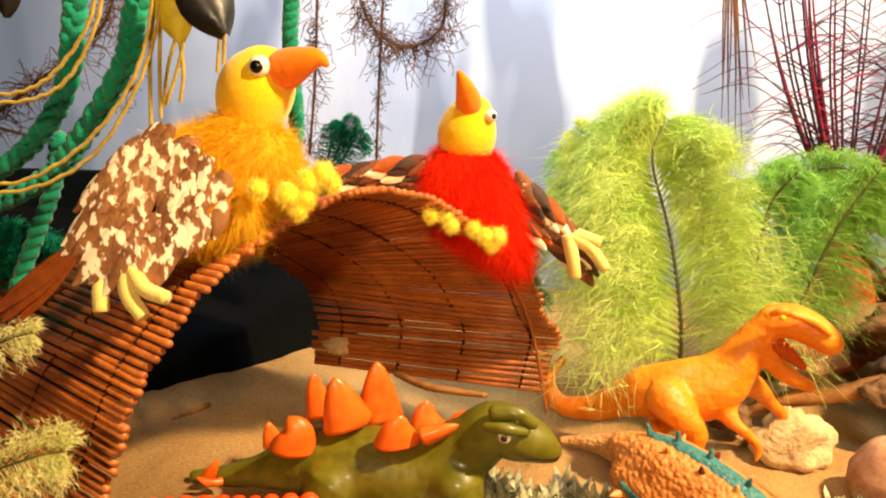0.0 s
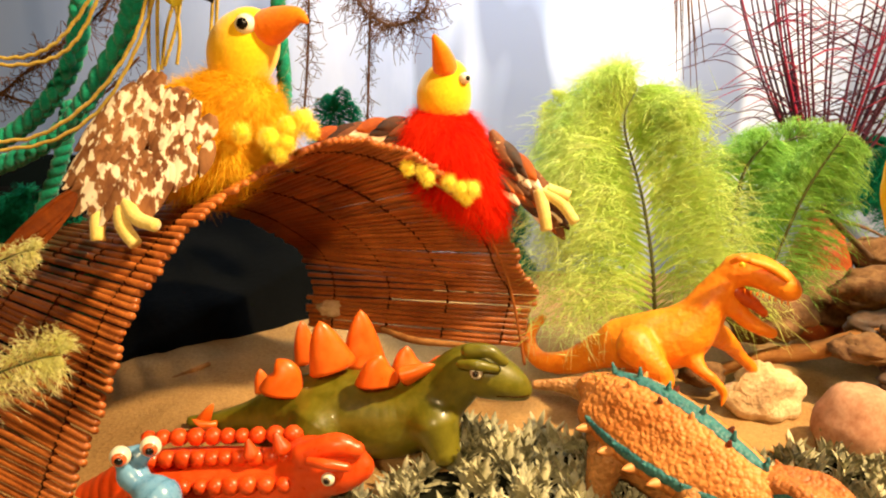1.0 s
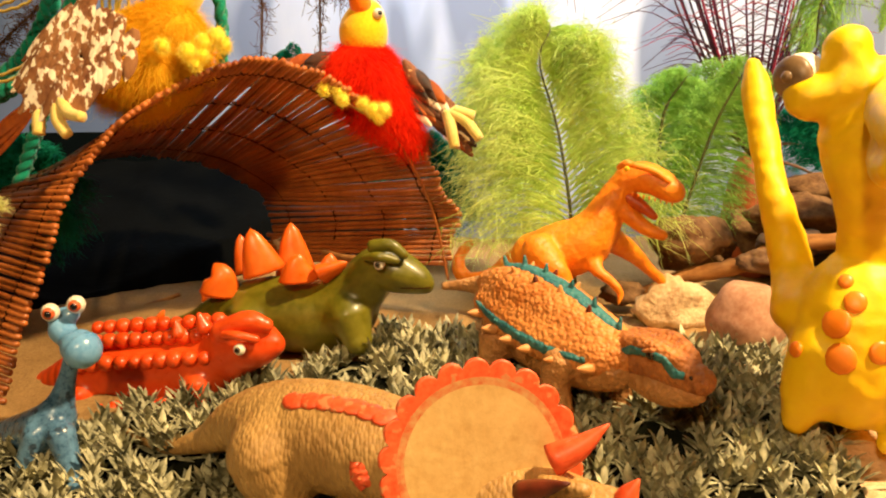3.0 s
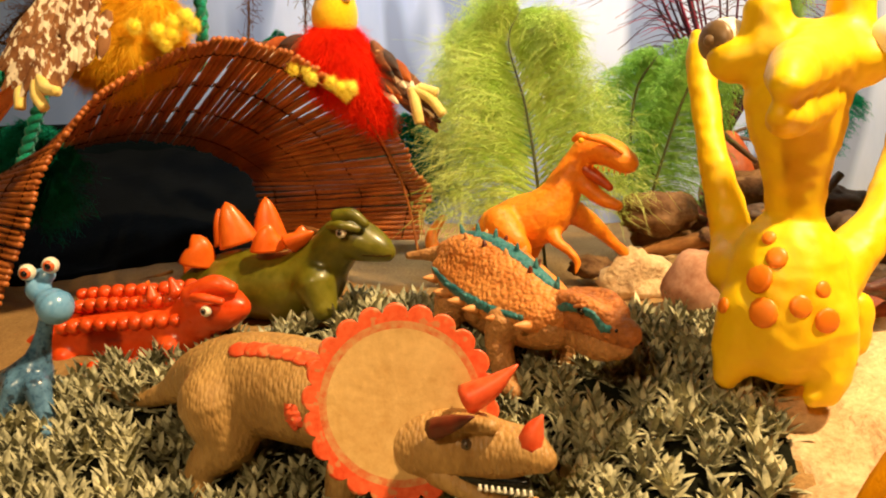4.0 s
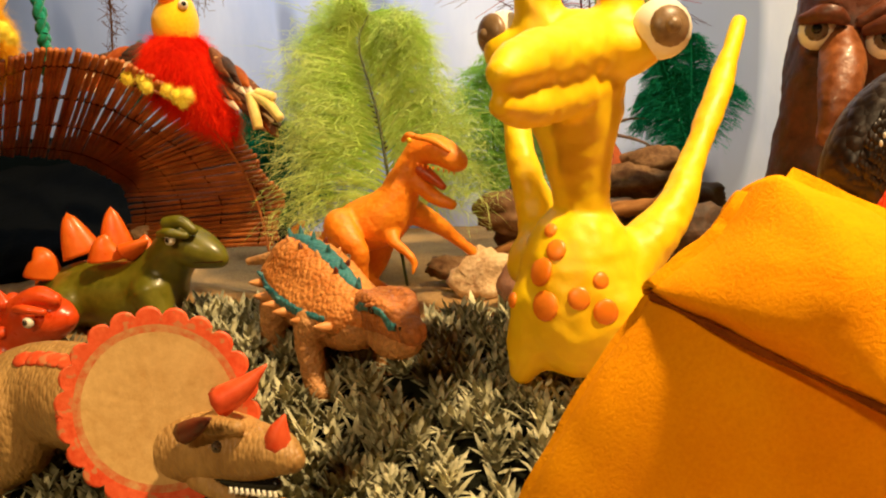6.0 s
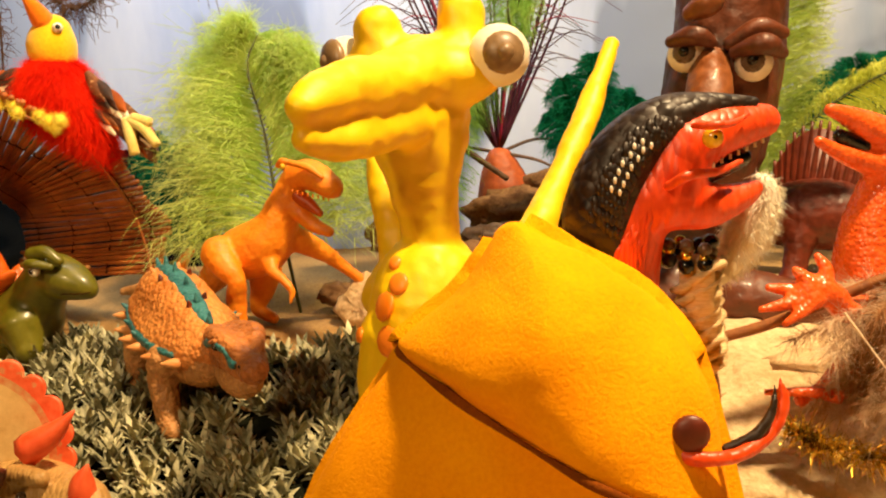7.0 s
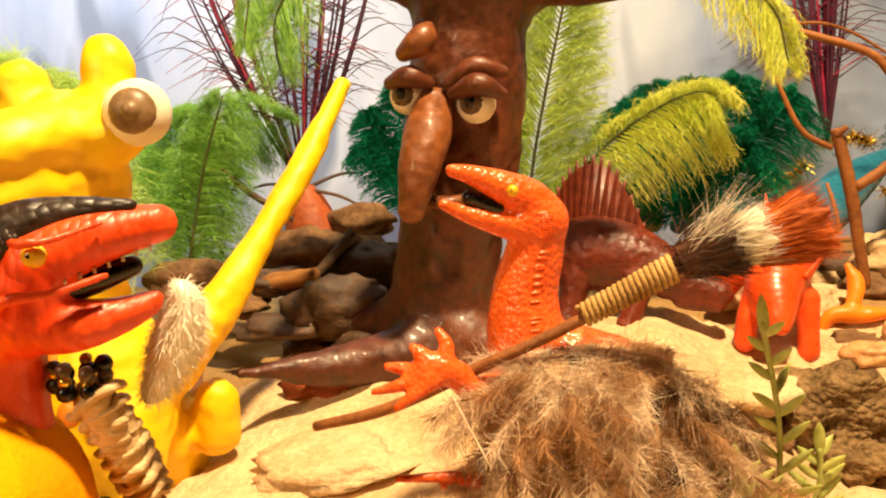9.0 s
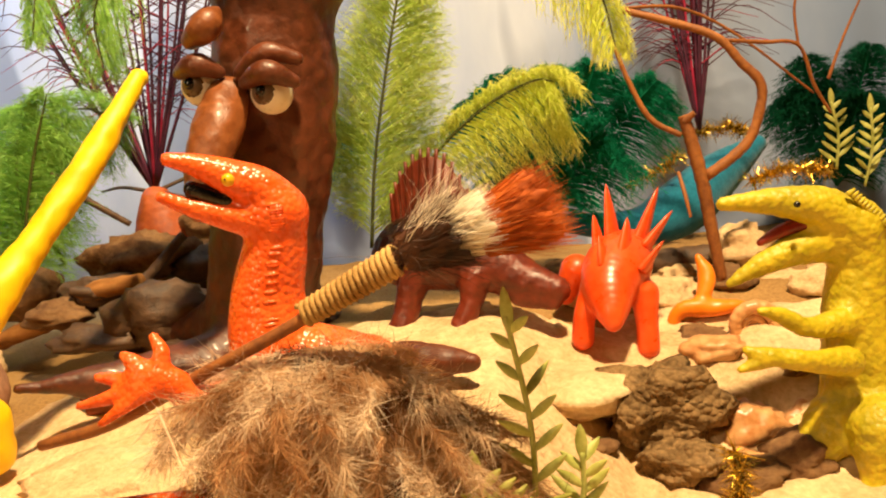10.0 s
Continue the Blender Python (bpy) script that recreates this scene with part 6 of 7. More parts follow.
    for c, r in (((-0.1100, 0.5120, 0.2518, 0.0003), 14), ((-0.0952, 0.5200, 0.2474, 0.0003), 20), ((-0.0852, 0.5250, 0.2538, 0.0003), 20), ((-0.0772, 0.5270, 0.2580, 0.0003), 18), ((-0.0727, 0.5300, 0.2522, 0.0003), 13), ((-0.0864, 0.5220, 0.2457, 0.0003), 16), ((-0.0895, 0.5180, 0.2390, 0.0003), 11)):
        b = ball(c, r * 0.00033)
        part("claw", join(b, fluff(b, 700, 0.0030, 0.00014, (0, 0, 0), 9, 0.1)), CHENILLE_BRIGHT, a, "bright yellow chenille claw")


def build_red_bird():
    a = root("red_felt_bird", (0.0216, 0.6200, 0.1919), "red fluffy bird puppet with yellow head perched on cane arch", "felt bird")
    part("head", sculpt([[(0.0059, 0.6400, 0.2779, 0.0143), (0.0029, 0.6400, 0.2665, 0.0197), (0.0040, 0.6400, 0.2562, 0.0168)]], 0.004, 0.0014), YELLOW_FELT, a, "smooth yellow felt head")
    part("beak", sculpt([[(0.0034, 0.6300, 0.2875, 0.0088), (0.0008, 0.6250, 0.2966, 0.0062), (-0.0035, 0.6200, 0.3068, 0.0022)]], 0.003, 0.0011), BEAK, a, "orange felt beak pointing up")
    toy_eye(a, (0.0177, 0.6280, 0.2793), 0.0042, (0.6, -0.8, 0.1), WHITE, None, BLACK, 0.5, 0.55)
    core = sculpt([[(0.0043, 0.6420, 0.2470, 0.0131), (0.0017, 0.6400, 0.2318, 0.0277), (0.0177, 0.6350, 0.2116, 0.0239), (0.0362, 0.6350, 0.1880, 0.0117), (0.0412, 0.6400, 0.1744, 0.0059)]], 0.006, 0.0025)
    part("body", core, RED_FUR, a, "fluffy red body")
    part("fluff", fluff(core, 16000, 0.011, 0.00016, (0.15, -0.1, -0.9), 13, 0.4), RED_FUR, a, kind="stuff")
    for side, p, q, n in ((-1, (-0.0101, 0.6450, 0.2403), (-0.0831, 0.6400, 0.2354), 34), (1, (0.0343, 0.6400, 0.2346), (0.0860, 0.6300, 0.1908), 34)):
        p, q = np.array(p), np.array(q)
        wing = part("wing", tube([(*p, 0.007), (*((p + q) / 2), 0.005), (*q, 0.002)], 12, 8, 0.6), DARK_FEATHER, a, "dark brown feathered wing")
        for k in range(n):
            s = 1 - k / n
            b = p + (q - p) * s * 0.85 + np.array([0, -0.009 + 0.002 * s, 0.012 * np.sin(k * 2.4) - 0.002]) * (1.1 - 0.4 * s)
            e = b + (q - p) / np.linalg.norm(q - p) * 0.022 + np.array([0.0, -0.002, -0.008 + 0.004 * np.sin(k * 1.7)])
            part("wing_feather", vane(b, e, 0.0055, (0.2 * np.sin(k), -1, 0.3), 0.3), (DARK_FEATHER, TAIL_FEATHER, MOTTLED, DARK_FEATHER, CREAM_FEATHER, MOTTLED)[k % 6], wing)
    for p in ([(0.0722, 0.6200, 0.2031, 0.0049), (0.0753, 0.6170, 0.1903, 0.0049), (0.0784, 0.6150, 0.1743, 0.0042)], [(0.0749, 0.6200, 0.2020, 0.0049), (0.0874, 0.6170, 0.1946, 0.0045), (0.0984, 0.6150, 0.1805, 0.0038)], [(0.0778, 0.6200, 0.2033, 0.0045), (0.0935, 0.6170, 0.1986, 0.0041)]):
        t = tube(p, 14, 8)
        part("toe", join(t, fluff(t, 600, 0.003, 0.00018, (0, 0, 0), 6, 0.1)), CHENILLE, a, "pale yellow chenille toe")
    for c, r in (((0.0084, 0.6030, 0.2097, 0.0004), 13), ((0.0159, 0.6030, 0.2050, 0.0004), 16), ((0.0241, 0.6050, 0.2047, 0.0004), 16), ((0.0205, 0.6030, 0.1990, 0.0004), 10), ((-0.0064, 0.5970, 0.2135, 0.0004), 13), ((-0.0101, 0.5970, 0.2193, 0.0004), 10), ((-0.0194, 0.5920, 0.2207, 0.0004), 11)):
        b = ball(c, r * 0.00033)
        part("claw", join(b, fluff(b, 700, 0.0030, 0.00014, (0, 0, 0), 9, 0.1)), CHENILLE_BRIGHT, a, "bright yellow chenille claw")


build_yellow_bird()
build_red_bird()

# ---- feather plants ----
LIME_LABEL = "lime green ostrich feather standing as a fern"
plume("feather_fern", [(0.178, 0.69, 0.02, 0.0016), (0.1717, 0.6750, 0.1127, 0.0017), (0.1600, 0.6900, 0.1852, 0.0013), (0.1445, 0.7050, 0.2413, 0.0010), (0.1542, 0.7120, 0.2703, 0.0006)], 0.125, 760, LIME, LIME_LABEL, droop=0.62, lean=0.85, seed=2, start=0.16, face=(0.1, -1, 0.1), thin=0.0005, full=1.0, taper=1.5, curl=0.45)
plume("feather_fern", [(0.1503, 0.7600, 0.1454, 0.0019), (0.1307, 0.7600, 0.2084, 0.0014), (0.1123, 0.7500, 0.2424, 0.0009), (0.0906, 0.7400, 0.2591, 0.0009)], 0.035, 160, YELLOW_LIME, "yellow-green feather curling over", droop=0.6, seed=3, face=(0, -1, 0))
plume("feather_fern", [(0.2863, 0.7600, 0.0981, 0.0020), (0.2596, 0.7650, 0.1669, 0.0014), (0.2794, 0.7700, 0.2103, 0.0014), (0.3147, 0.7700, 0.2275, 0.0009), (0.3560, 0.7650, 0.2133, 0.0009)], 0.05, 230, LIME_DARK, "green feather arching over beside the pot", droop=0.7, seed=4, face=(0, -1, 0.1))
plume("feather_fern", [(0.2581, 0.7600, 0.0894, 0.0022), (0.2554, 0.7600, 0.1497, 0.0016), (0.2606, 0.7600, 0.1977, 0.0016), (0.2787, 0.7550, 0.2281, 0.0011)], 0.062, 260, LIME_DARK, "green feather standing behind the toys", droop=0.7, seed=5, face=(0, -1, 0.1), thin=0.0005)
plume("feather_fern", [(0.2655, 0.7200, 0.0741, 0.0020), (0.2815, 0.7200, 0.1322, 0.0014), (0.2995, 0.7200, 0.1882, 0.0014), (0.3233, 0.7150, 0.2373, 0.0009)], 0.05, 260, LIME_DARK, "dense green feather standing among rocks", droop=0.6, seed=6, face=(0, -1, 0.1), thin=0.0005)
plume("feather_fern", [(0.5588, 0.7300, 0.0924, 0.0018), (0.5690, 0.7300, 0.1563, 0.0014), (0.5854, 0.7300, 0.2219, 0.0013), (0.6068, 0.7300, 0.2972, 0.0009)], 0.06, 520, LIME, "tall lime green feather beside the tree", droop=0.25, lean=1.0, seed=7, face=(0, -1, 0), thin=0.00045)
plume("feather_fern", [(0.5788, 0.7350, 0.1183, 0.0018), (0.6178, 0.7350, 0.1610, 0.0014), (0.6587, 0.7300, 0.1909, 0.0013), (0.6949, 0.7250, 0.2048, 0.0009), (0.7094, 0.7200, 0.2021, 0.0009)], 0.046, 260, YELLOW_LIME, "yellow-green feather drooping beside the tree", droop=0.9, lean=0.9, seed=8, face=(0, -1, 0.3), thin=0.0005)
TEAL_LABEL = "dark green feather bush before the backdrop"


def bush(base, tips, mat, width, seed, barbs=150, label=TEAL_LABEL):
    a = root("feather_bush", base[:3], label, "feather plant")
    b = np.array(base[:3])
    for n, tip in enumerate(tips):
        e = np.array(tip[:3])
        mid = (b + e) / 2 + np.array([0, 0, 0.02]) + 0.15 * np.array([e[0] - b[0], 0, 0])
        quill, barb = feather([(*b, 0.0012), (*mid, 0.0009), (*e, 0.0004)], width, barbs, droop=0.6, seed=seed + n, face=(0.1, -1, 0.2), thin=0.00055)
        part("plume", join(quill, barb), mat, a)


bush((0.6982, 0.8000, 0.0918), ((0.6415, 0.8000, 0.1995), (0.6700, 0.7900, 0.2157), (0.7099, 0.8100, 0.2173), (0.7452, 0.8000, 0.2159), (0.7951, 0.8200, 0.1975), (0.7463, 0.7700, 0.1623), (0.6656, 0.7800, 0.1499)), TEAL_FEATHER, 0.045, 30)
bush((0.4451, 0.8200, 0.1178), ((0.4174, 0.8200, 0.2176), (0.4065, 0.8300, 0.1895), (0.4462, 0.8200, 0.2380)), TEAL_FEATHER, 0.03, 40)
bush((0.9702, 0.9300, 0.0823), ((0.9280, 0.9300, 0.1723), (0.9570, 0.9400, 0.1799), (0.9951, 0.9200, 0.1670), (1.0290, 0.9200, 0.1451), (0.9450, 0.9250, 0.2050), (1.0050, 0.9300, 0.2100)), FIR, 0.04, 50)
bush((0.0249, 0.8000, 0.0638), ((-0.0064, 0.8000, 0.1914), (0.0326, 0.7900, 0.1783), (0.0571, 0.8000, 0.1627), (0.0668, 0.7900, 0.1245)), TEAL_FEATHER, 0.035, 60)
bush((-0.1178, 0.7600, 0.1776), ((-0.0844, 0.7400, 0.2634), (-0.0969, 0.7500, 0.2573), (-0.0755, 0.7400, 0.2503)), TEAL_FEATHER, 0.016, 65, 90)
bush((-0.3509, 0.7000, 0.0739), ((-0.3707, 0.7000, 0.1674), (-0.3294, 0.6900, 0.1801), (-0.2965, 0.6800, 0.1661), (-0.2863, 0.6600, 0.1375)), TEAL_FEATHER, 0.045, 90)
bush((0.4597, 0.9500, 0.1221), ((0.4147, 0.9500, 0.1766), (0.4511, 0.9500, 0.2077), (0.4945, 0.9500, 0.1968)), TEAL_FEATHER, 0.04, 95)
bush((0.1384, 0.9500, 0.1134), ((0.1138, 0.9500, 0.2107), (0.1387, 0.9500, 0.1934), (0.1045, 0.9500, 0.1683)), LIME_DARK, 0.03, 99, 90, "small grey-green feather bush before the backdrop")
# plumes hanging from above
plume("hanging_feather", [(0.4151, 0.6000, 0.3387, 0.0011), (0.4063, 0.6000, 0.3150, 0.0011), (0.3968, 0.6000, 0.2873, 0.0007), (0.3901, 0.6000, 0.2605, 0.0008)], 0.015, 140, LIME_DARK, "green feather hanging from above", droop=1.0, lean=0.8, seed=15, face=(0, -1, 0))
plume("hanging_feather", [(0.6780, 0.6400, 0.2975, 0.0011), (0.7156, 0.6550, 0.2776, 0.0011), (0.7412, 0.6600, 0.2534, 0.0008), (0.7493, 0.6600, 0.2172, 0.0008)], 0.022, 150, YELLOW_LIME, "yellow-lime feather hanging from above", droop=1.2, lean=0.8, seed=16, face=(0, -1, 0), thin=0.0005)
plume("hanging_feather", [(0.4204, 0.7000, 0.3410, 0.0013), (0.3938, 0.7000, 0.3116, 0.0013), (0.3768, 0.7050, 0.2859, 0.0009), (0.3757, 0.7100, 0.2502, 0.0009)], 0.03, 140, LIME_DARK, "green feather hanging from above", droop=0.9, seed=17, face=(0, -1, 0))
plume("feather_tuft", [(-0.2409, 0.4100, 0.1133, 0.0010), (-0.2172, 0.4100, 0.1373, 0.0008), (-0.1905, 0.4100, 0.1495, 0.0005), (-0.1763, 0.4100, 0.1527, 0.0005)], 0.024, 120, STRAW, "pale lime feather tip lying by the mat", droop=0.2, seed=18, face=(0, -0.6, 0.8))
plume("feather_tuft", [(-0.2527, 0.4300, 0.1682, 0.0010), (-0.2295, 0.4300, 0.1858, 0.0008), (-0.2050, 0.4300, 0.1976, 0.0005), (-0.1944, 0.4300, 0.2006, 0.0005)], 0.016, 70, STRAW, "pale straw-green feather tip by the mat", droop=0.3, seed=19, face=(0, -0.6, 0.8))

# ---- purple shrubs ----


def build_shrub(base, height, spread, stems, seed, pot):
    rng = np.random.default_rng(seed)
    a = root("twig_shrub", base, "dark purple and magenta dried twig shrub" + (" in a terracotta mound" if pot else ""), "shrub")
    b = np.array(base)
    for n in range(stems):
        lean = rng.uniform(-1, 1)
        top = b + np.array([lean * spread, rng.uniform(-0.05, 0.05), height * rng.uniform(0.75, 1.05)])
        mid = b + (top - b) * 0.5 + np.array([lean * spread * 0.12, 0, 0.0])
        q = spline([b, mid, top], 20)
        bits = [tube([(*q[i], 0.0017 * (1 - i / 24)) for i in range(0, 20, 3)], 14, 5)]
        for k in range(rng.integers(8, 15)):
            i = rng.integers(4, 19)
            side = rng.choice((-1, 1))
            long = rng.uniform(0.03, 0.085)
            p = q[i]
            m = p + np.array([side * long * 0.5, rng.normal(0, 0.006), long * 0.28])
            e = p + np.array([side * long, rng.normal(0, 0.012), long * rng.uniform(-0.1, 0.2)])
            bits.append(tube([(*p, 0.0006), (*m, 0.0005), (*e, 0.0002)], 8, 4))
        part("twig", join(*bits), MAGENTA if n % 5 == 0 else PURPLE, a)
    if pot:
        part("mound", sculpt([[(*(b + np.array([0, 0, -0.008])), 0.014), (*(b + np.array([0.004, 0, -0.045])), 0.028), (*(b + np.array([0.006, 0, -0.09])), 0.034)]], 0.004, 0.002, rough=0.001), POT, a, "terracotta coloured mound")
        for d in ((-0.05, 0.0, 0.005), (0.06, -0.02, -0.02), (0.05, 0.02, 0.01)):
            part("stick", tube([(*b, 0.002), (*(b + np.array(d) * 0.6 + np.array([0, 0, 0.004])), 0.0016), (*(b + np.array(d)), 0.001)], 10, 5), ROCK_DARK, a, "dark twig")


build_shrub((0.352, 0.81, 0.150), 0.36, 0.125, 30, 3, True)
build_shrub((0.842, 0.90, 0.150), 0.34, 0.05, 22, 7, False)

# ---- hanging ropes, yarn and vines ----


def braid(points, r, mat, label):
    """Three yarn strands plaited about a line."""
    q = spline(points, 240)
    _, side, up = frames(q)
    top = q[np.argmax(q[:, 2])]
    a = root("plaited_rope", tuple(top), label, "rope")
    for n in range(3):
        b = np.linspace(0, np.linalg.norm(np.diff(q, axis=0), axis=1).sum() / (r * 5) * 2 * np.pi, 240) + n * 2 * np.pi / 3
        line = q + (np.sin(b)[:, None] * side + 0.5 * np.sin(2 * b)[:, None] * up) * r * 0.75
        t = tube([(*p, r * 0.75) for p in line], 240, 7, lumps=0.06)
        part("yarn", join(t, fluff(t, 1600, r * 0.6, 0.00015, (0, 0, 0), n + 2, 0.2)), mat, a)


GREEN_LABEL = "thick dark green plaited yarn rope hanging down"
braid([(-0.1077, 0.6200, 0.3721), (-0.1090, 0.6200, 0.3489), (-0.1104, 0.6200, 0.3215), (-0.1078, 0.6200, 0.2646), (-0.1218, 0.6400, 0.2265)], 0.0048, GREEN_YARN, GREEN_LABEL)
braid([(-0.1897, 0.6000, 0.3690), (-0.1993, 0.6000, 0.3399), (-0.2078, 0.6000, 0.3098), (-0.2327, 0.6000, 0.2713), (-0.2568, 0.6000, 0.2421), (-0.2876, 0.6000, 0.2230), (-0.3181, 0.6000, 0.2111)], 0.0055, GREEN_YARN, GREEN_LABEL)
braid([(-0.2432, 0.6300, 0.3693), (-0.2493, 0.6300, 0.3351), (-0.2586, 0.6300, 0.2923), (-0.2799, 0.6300, 0.2586), (-0.3089, 0.6300, 0.2351), (-0.3370, 0.6300, 0.2228)], 0.0055, GREEN_YARN, GREEN_LABEL)
braid([(-0.2807, 0.6600, 0.2543), (-0.2884, 0.6600, 0.2179), (-0.3070, 0.6600, 0.1758), (-0.3291, 0.6600, 0.1274)], 0.0055, GREEN_YARN, GREEN_LABEL)
for n, line in enumerate((
    [(-0.2098, 0.5850, 0.3646), (-0.2169, 0.5850, 0.3331), (-0.2373, 0.5850, 0.3000), (-0.2624, 0.5850, 0.2867), (-0.3001, 0.5850, 0.2844)],
    [(-0.2131, 0.5850, 0.3646), (-0.2215, 0.5850, 0.3330), (-0.2454, 0.5850, 0.3031), (-0.2687, 0.5850, 0.2909), (-0.2994, 0.5850, 0.2891)],
    [(-0.1740, 0.5800, 0.3653), (-0.1803, 0.5800, 0.3309), (-0.1955, 0.5800, 0.2949), (-0.2223, 0.5800, 0.2571), (-0.2588, 0.5800, 0.2353), (-0.3048, 0.5800, 0.2277)],
    [(-0.1789, 0.5800, 0.3652), (-0.1857, 0.5800, 0.3276), (-0.2005, 0.5800, 0.2948), (-0.2286, 0.5800, 0.2621), (-0.2653, 0.5800, 0.2393), (-0.3039, 0.5800, 0.2341)],
    [(-0.1833, 0.5850, 0.3403), (-0.1873, 0.5850, 0.3112), (-0.1894, 0.5850, 0.2727)],
    [(-0.1790, 0.5850, 0.3404), (-0.1816, 0.5850, 0.3114), (-0.1832, 0.5850, 0.2780)],
    [(-0.1454, 0.6000, 0.3670), (-0.1459, 0.6000, 0.3347), (-0.1477, 0.6000, 0.3096)],
    [(-0.1477, 0.6000, 0.3669), (-0.1486, 0.6000, 0.3346), (-0.1518, 0.6000, 0.3045)],
    [(-0.1691, 0.6000, 0.3341), (-0.1746, 0.6000, 0.3106), (-0.1842, 0.6000, 0.2848)],
    [(-0.1718, 0.6000, 0.3340), (-0.1808, 0.6000, 0.3105), (-0.1861, 0.6000, 0.2830)],
    [(-0.1757, 0.6000, 0.3372), (-0.1724, 0.6000, 0.3073), (-0.1754, 0.6000, 0.2867)],
)):
    q = spline(line, 60) + np.array([0, 0, 0.0005]) * np.sin(np.arange(60) * 1.3 + n)[:, None]
    whole("hanging_yarn", tube([(*p, 0.0013) for p in q], 80, 6, lumps=0.15), YELLOW_YARN, "mustard yellow yarn strand draped over ropes", "yarn", "hanging yarn strands")


def vine(points, n, seed, curl, label):
    """A dry stem with curly tendrils along it."""
    rng = np.random.default_rng(seed)
    q = spline(points, 60)
    a = root("dry_vine", tuple(q[0]), label, "vine")
    part("stem", tube([(*p, 0.0011) for p in q], 80, 5, lumps=0.2), DRY_VINE, a)
    bits = []
    for k in range(n):
        p = q[rng.integers(0, 60)] + rng.normal(0, 0.002, 3)
        r, w, ph = rng.uniform(0.3, 1) * curl, rng.uniform(2, 6), rng.uniform(0, 6)
        d = rng.normal(0, 1, 3)
        d /= np.linalg.norm(d)
        e = np.cross(d, rng.normal(0, 1, 3))
        e /= np.linalg.norm(e)
        line = [p + d * r * s + e * r * 0.5 * np.sin(w * s + ph) * s + np.array([0, 0, -0.3 * r * s]) for s in np.linspace(0, 1, 8)]
        bits.append(tube([(*c, 0.0003) for c in line], 8, 3))
    part("tendril", join(*bits), DRY_VINE, a, kind="stuff")


VINE_LABEL = "dry brown curly vine hanging before the backdrop"
vine([(-0.1106, 0.7400, 0.3745), (-0.1123, 0.7400, 0.3251), (-0.1142, 0.7400, 0.2867), (-0.1193, 0.7400, 0.2311)], 170, 2, 0.016, VINE_LABEL)
vine([(-0.0628, 0.7700, 0.3686), (-0.0661, 0.7700, 0.2989), (-0.0686, 0.7700, 0.2226)], 160, 3, 0.012, VINE_LABEL)
vine([(-0.0840, 0.7600, 0.3594), (-0.0707, 0.7600, 0.3300), (-0.0438, 0.7600, 0.3155), (-0.0173, 0.7600, 0.3313), (-0.0138, 0.7600, 0.3653)], 420, 4, 0.028, "tangled brown vine ball hanging high up")
vine([(-0.2306, 0.6600, 0.3606), (-0.2447, 0.6600, 0.3276), (-0.2779, 0.6600, 0.3007), (-0.3031, 0.6600, 0.2829), (-0.3420, 0.6600, 0.2527)], 300, 5, 0.024, "gnarled brown vine between the ropes")
vine([(-0.3480, 0.6800, 0.2598), (-0.3084, 0.6800, 0.2506), (-0.2669, 0.6800, 0.2578), (-0.2320, 0.6800, 0.2888)], 60, 6, 0.012, "gnarled brown vine between the ropes")
fibres = root("hanging_fibre_bunch", np.array((0.1531, 0.5800, 0.3734)), "bunch of thin brown fibres hanging from above", "vine")
for n in range(10):
    x = 0.003 * (n - 4.5)
    p = np.array((0.1493, 0.5800, 0.3913)) + np.array([x * 0.4, 0.002 * n, 0])
    q = np.array((0.1635, 0.5800, 0.2943)) + np.array([x, 0.002 * n, -0.005 * ((n * 5) % 9) + 0.018])
    part("fibre", tube([(*p, 0.0007), (*((p + q) / 2 + np.array([0.001 * (n % 3 - 1), 0, 0])), 0.0006), (*q, 0.0002)], 14, 5), DRY_VINE, fibres)
leaf = root("dark_hanging_flower", (-0.1586, 0.5800, 0.3534), "black leaf with a yellow petal hanging high up", "flower")
part("petal", vane((-0.1611, 0.5800, 0.3656), (-0.1384, 0.5720, 0.3265), 0.016, (0.3, -1, 0.3), 0.5), BLACK_LEAF, leaf, "black leathery petal")
part("petal", vane((-0.1756, 0.5850, 0.3655), (-0.1663, 0.5800, 0.3230), 0.014, (-0.2, -1, 0.2), 0.4), YELLOW_LEAF, leaf, "yellow petal")
part("petal", vane((-0.2656, 0.5800, 0.3661), (-0.2664, 0.5800, 0.3344), 0.010, (0, -1, 0.2), 0.4), BLACK_LEAF, leaf, "black leathery petal")

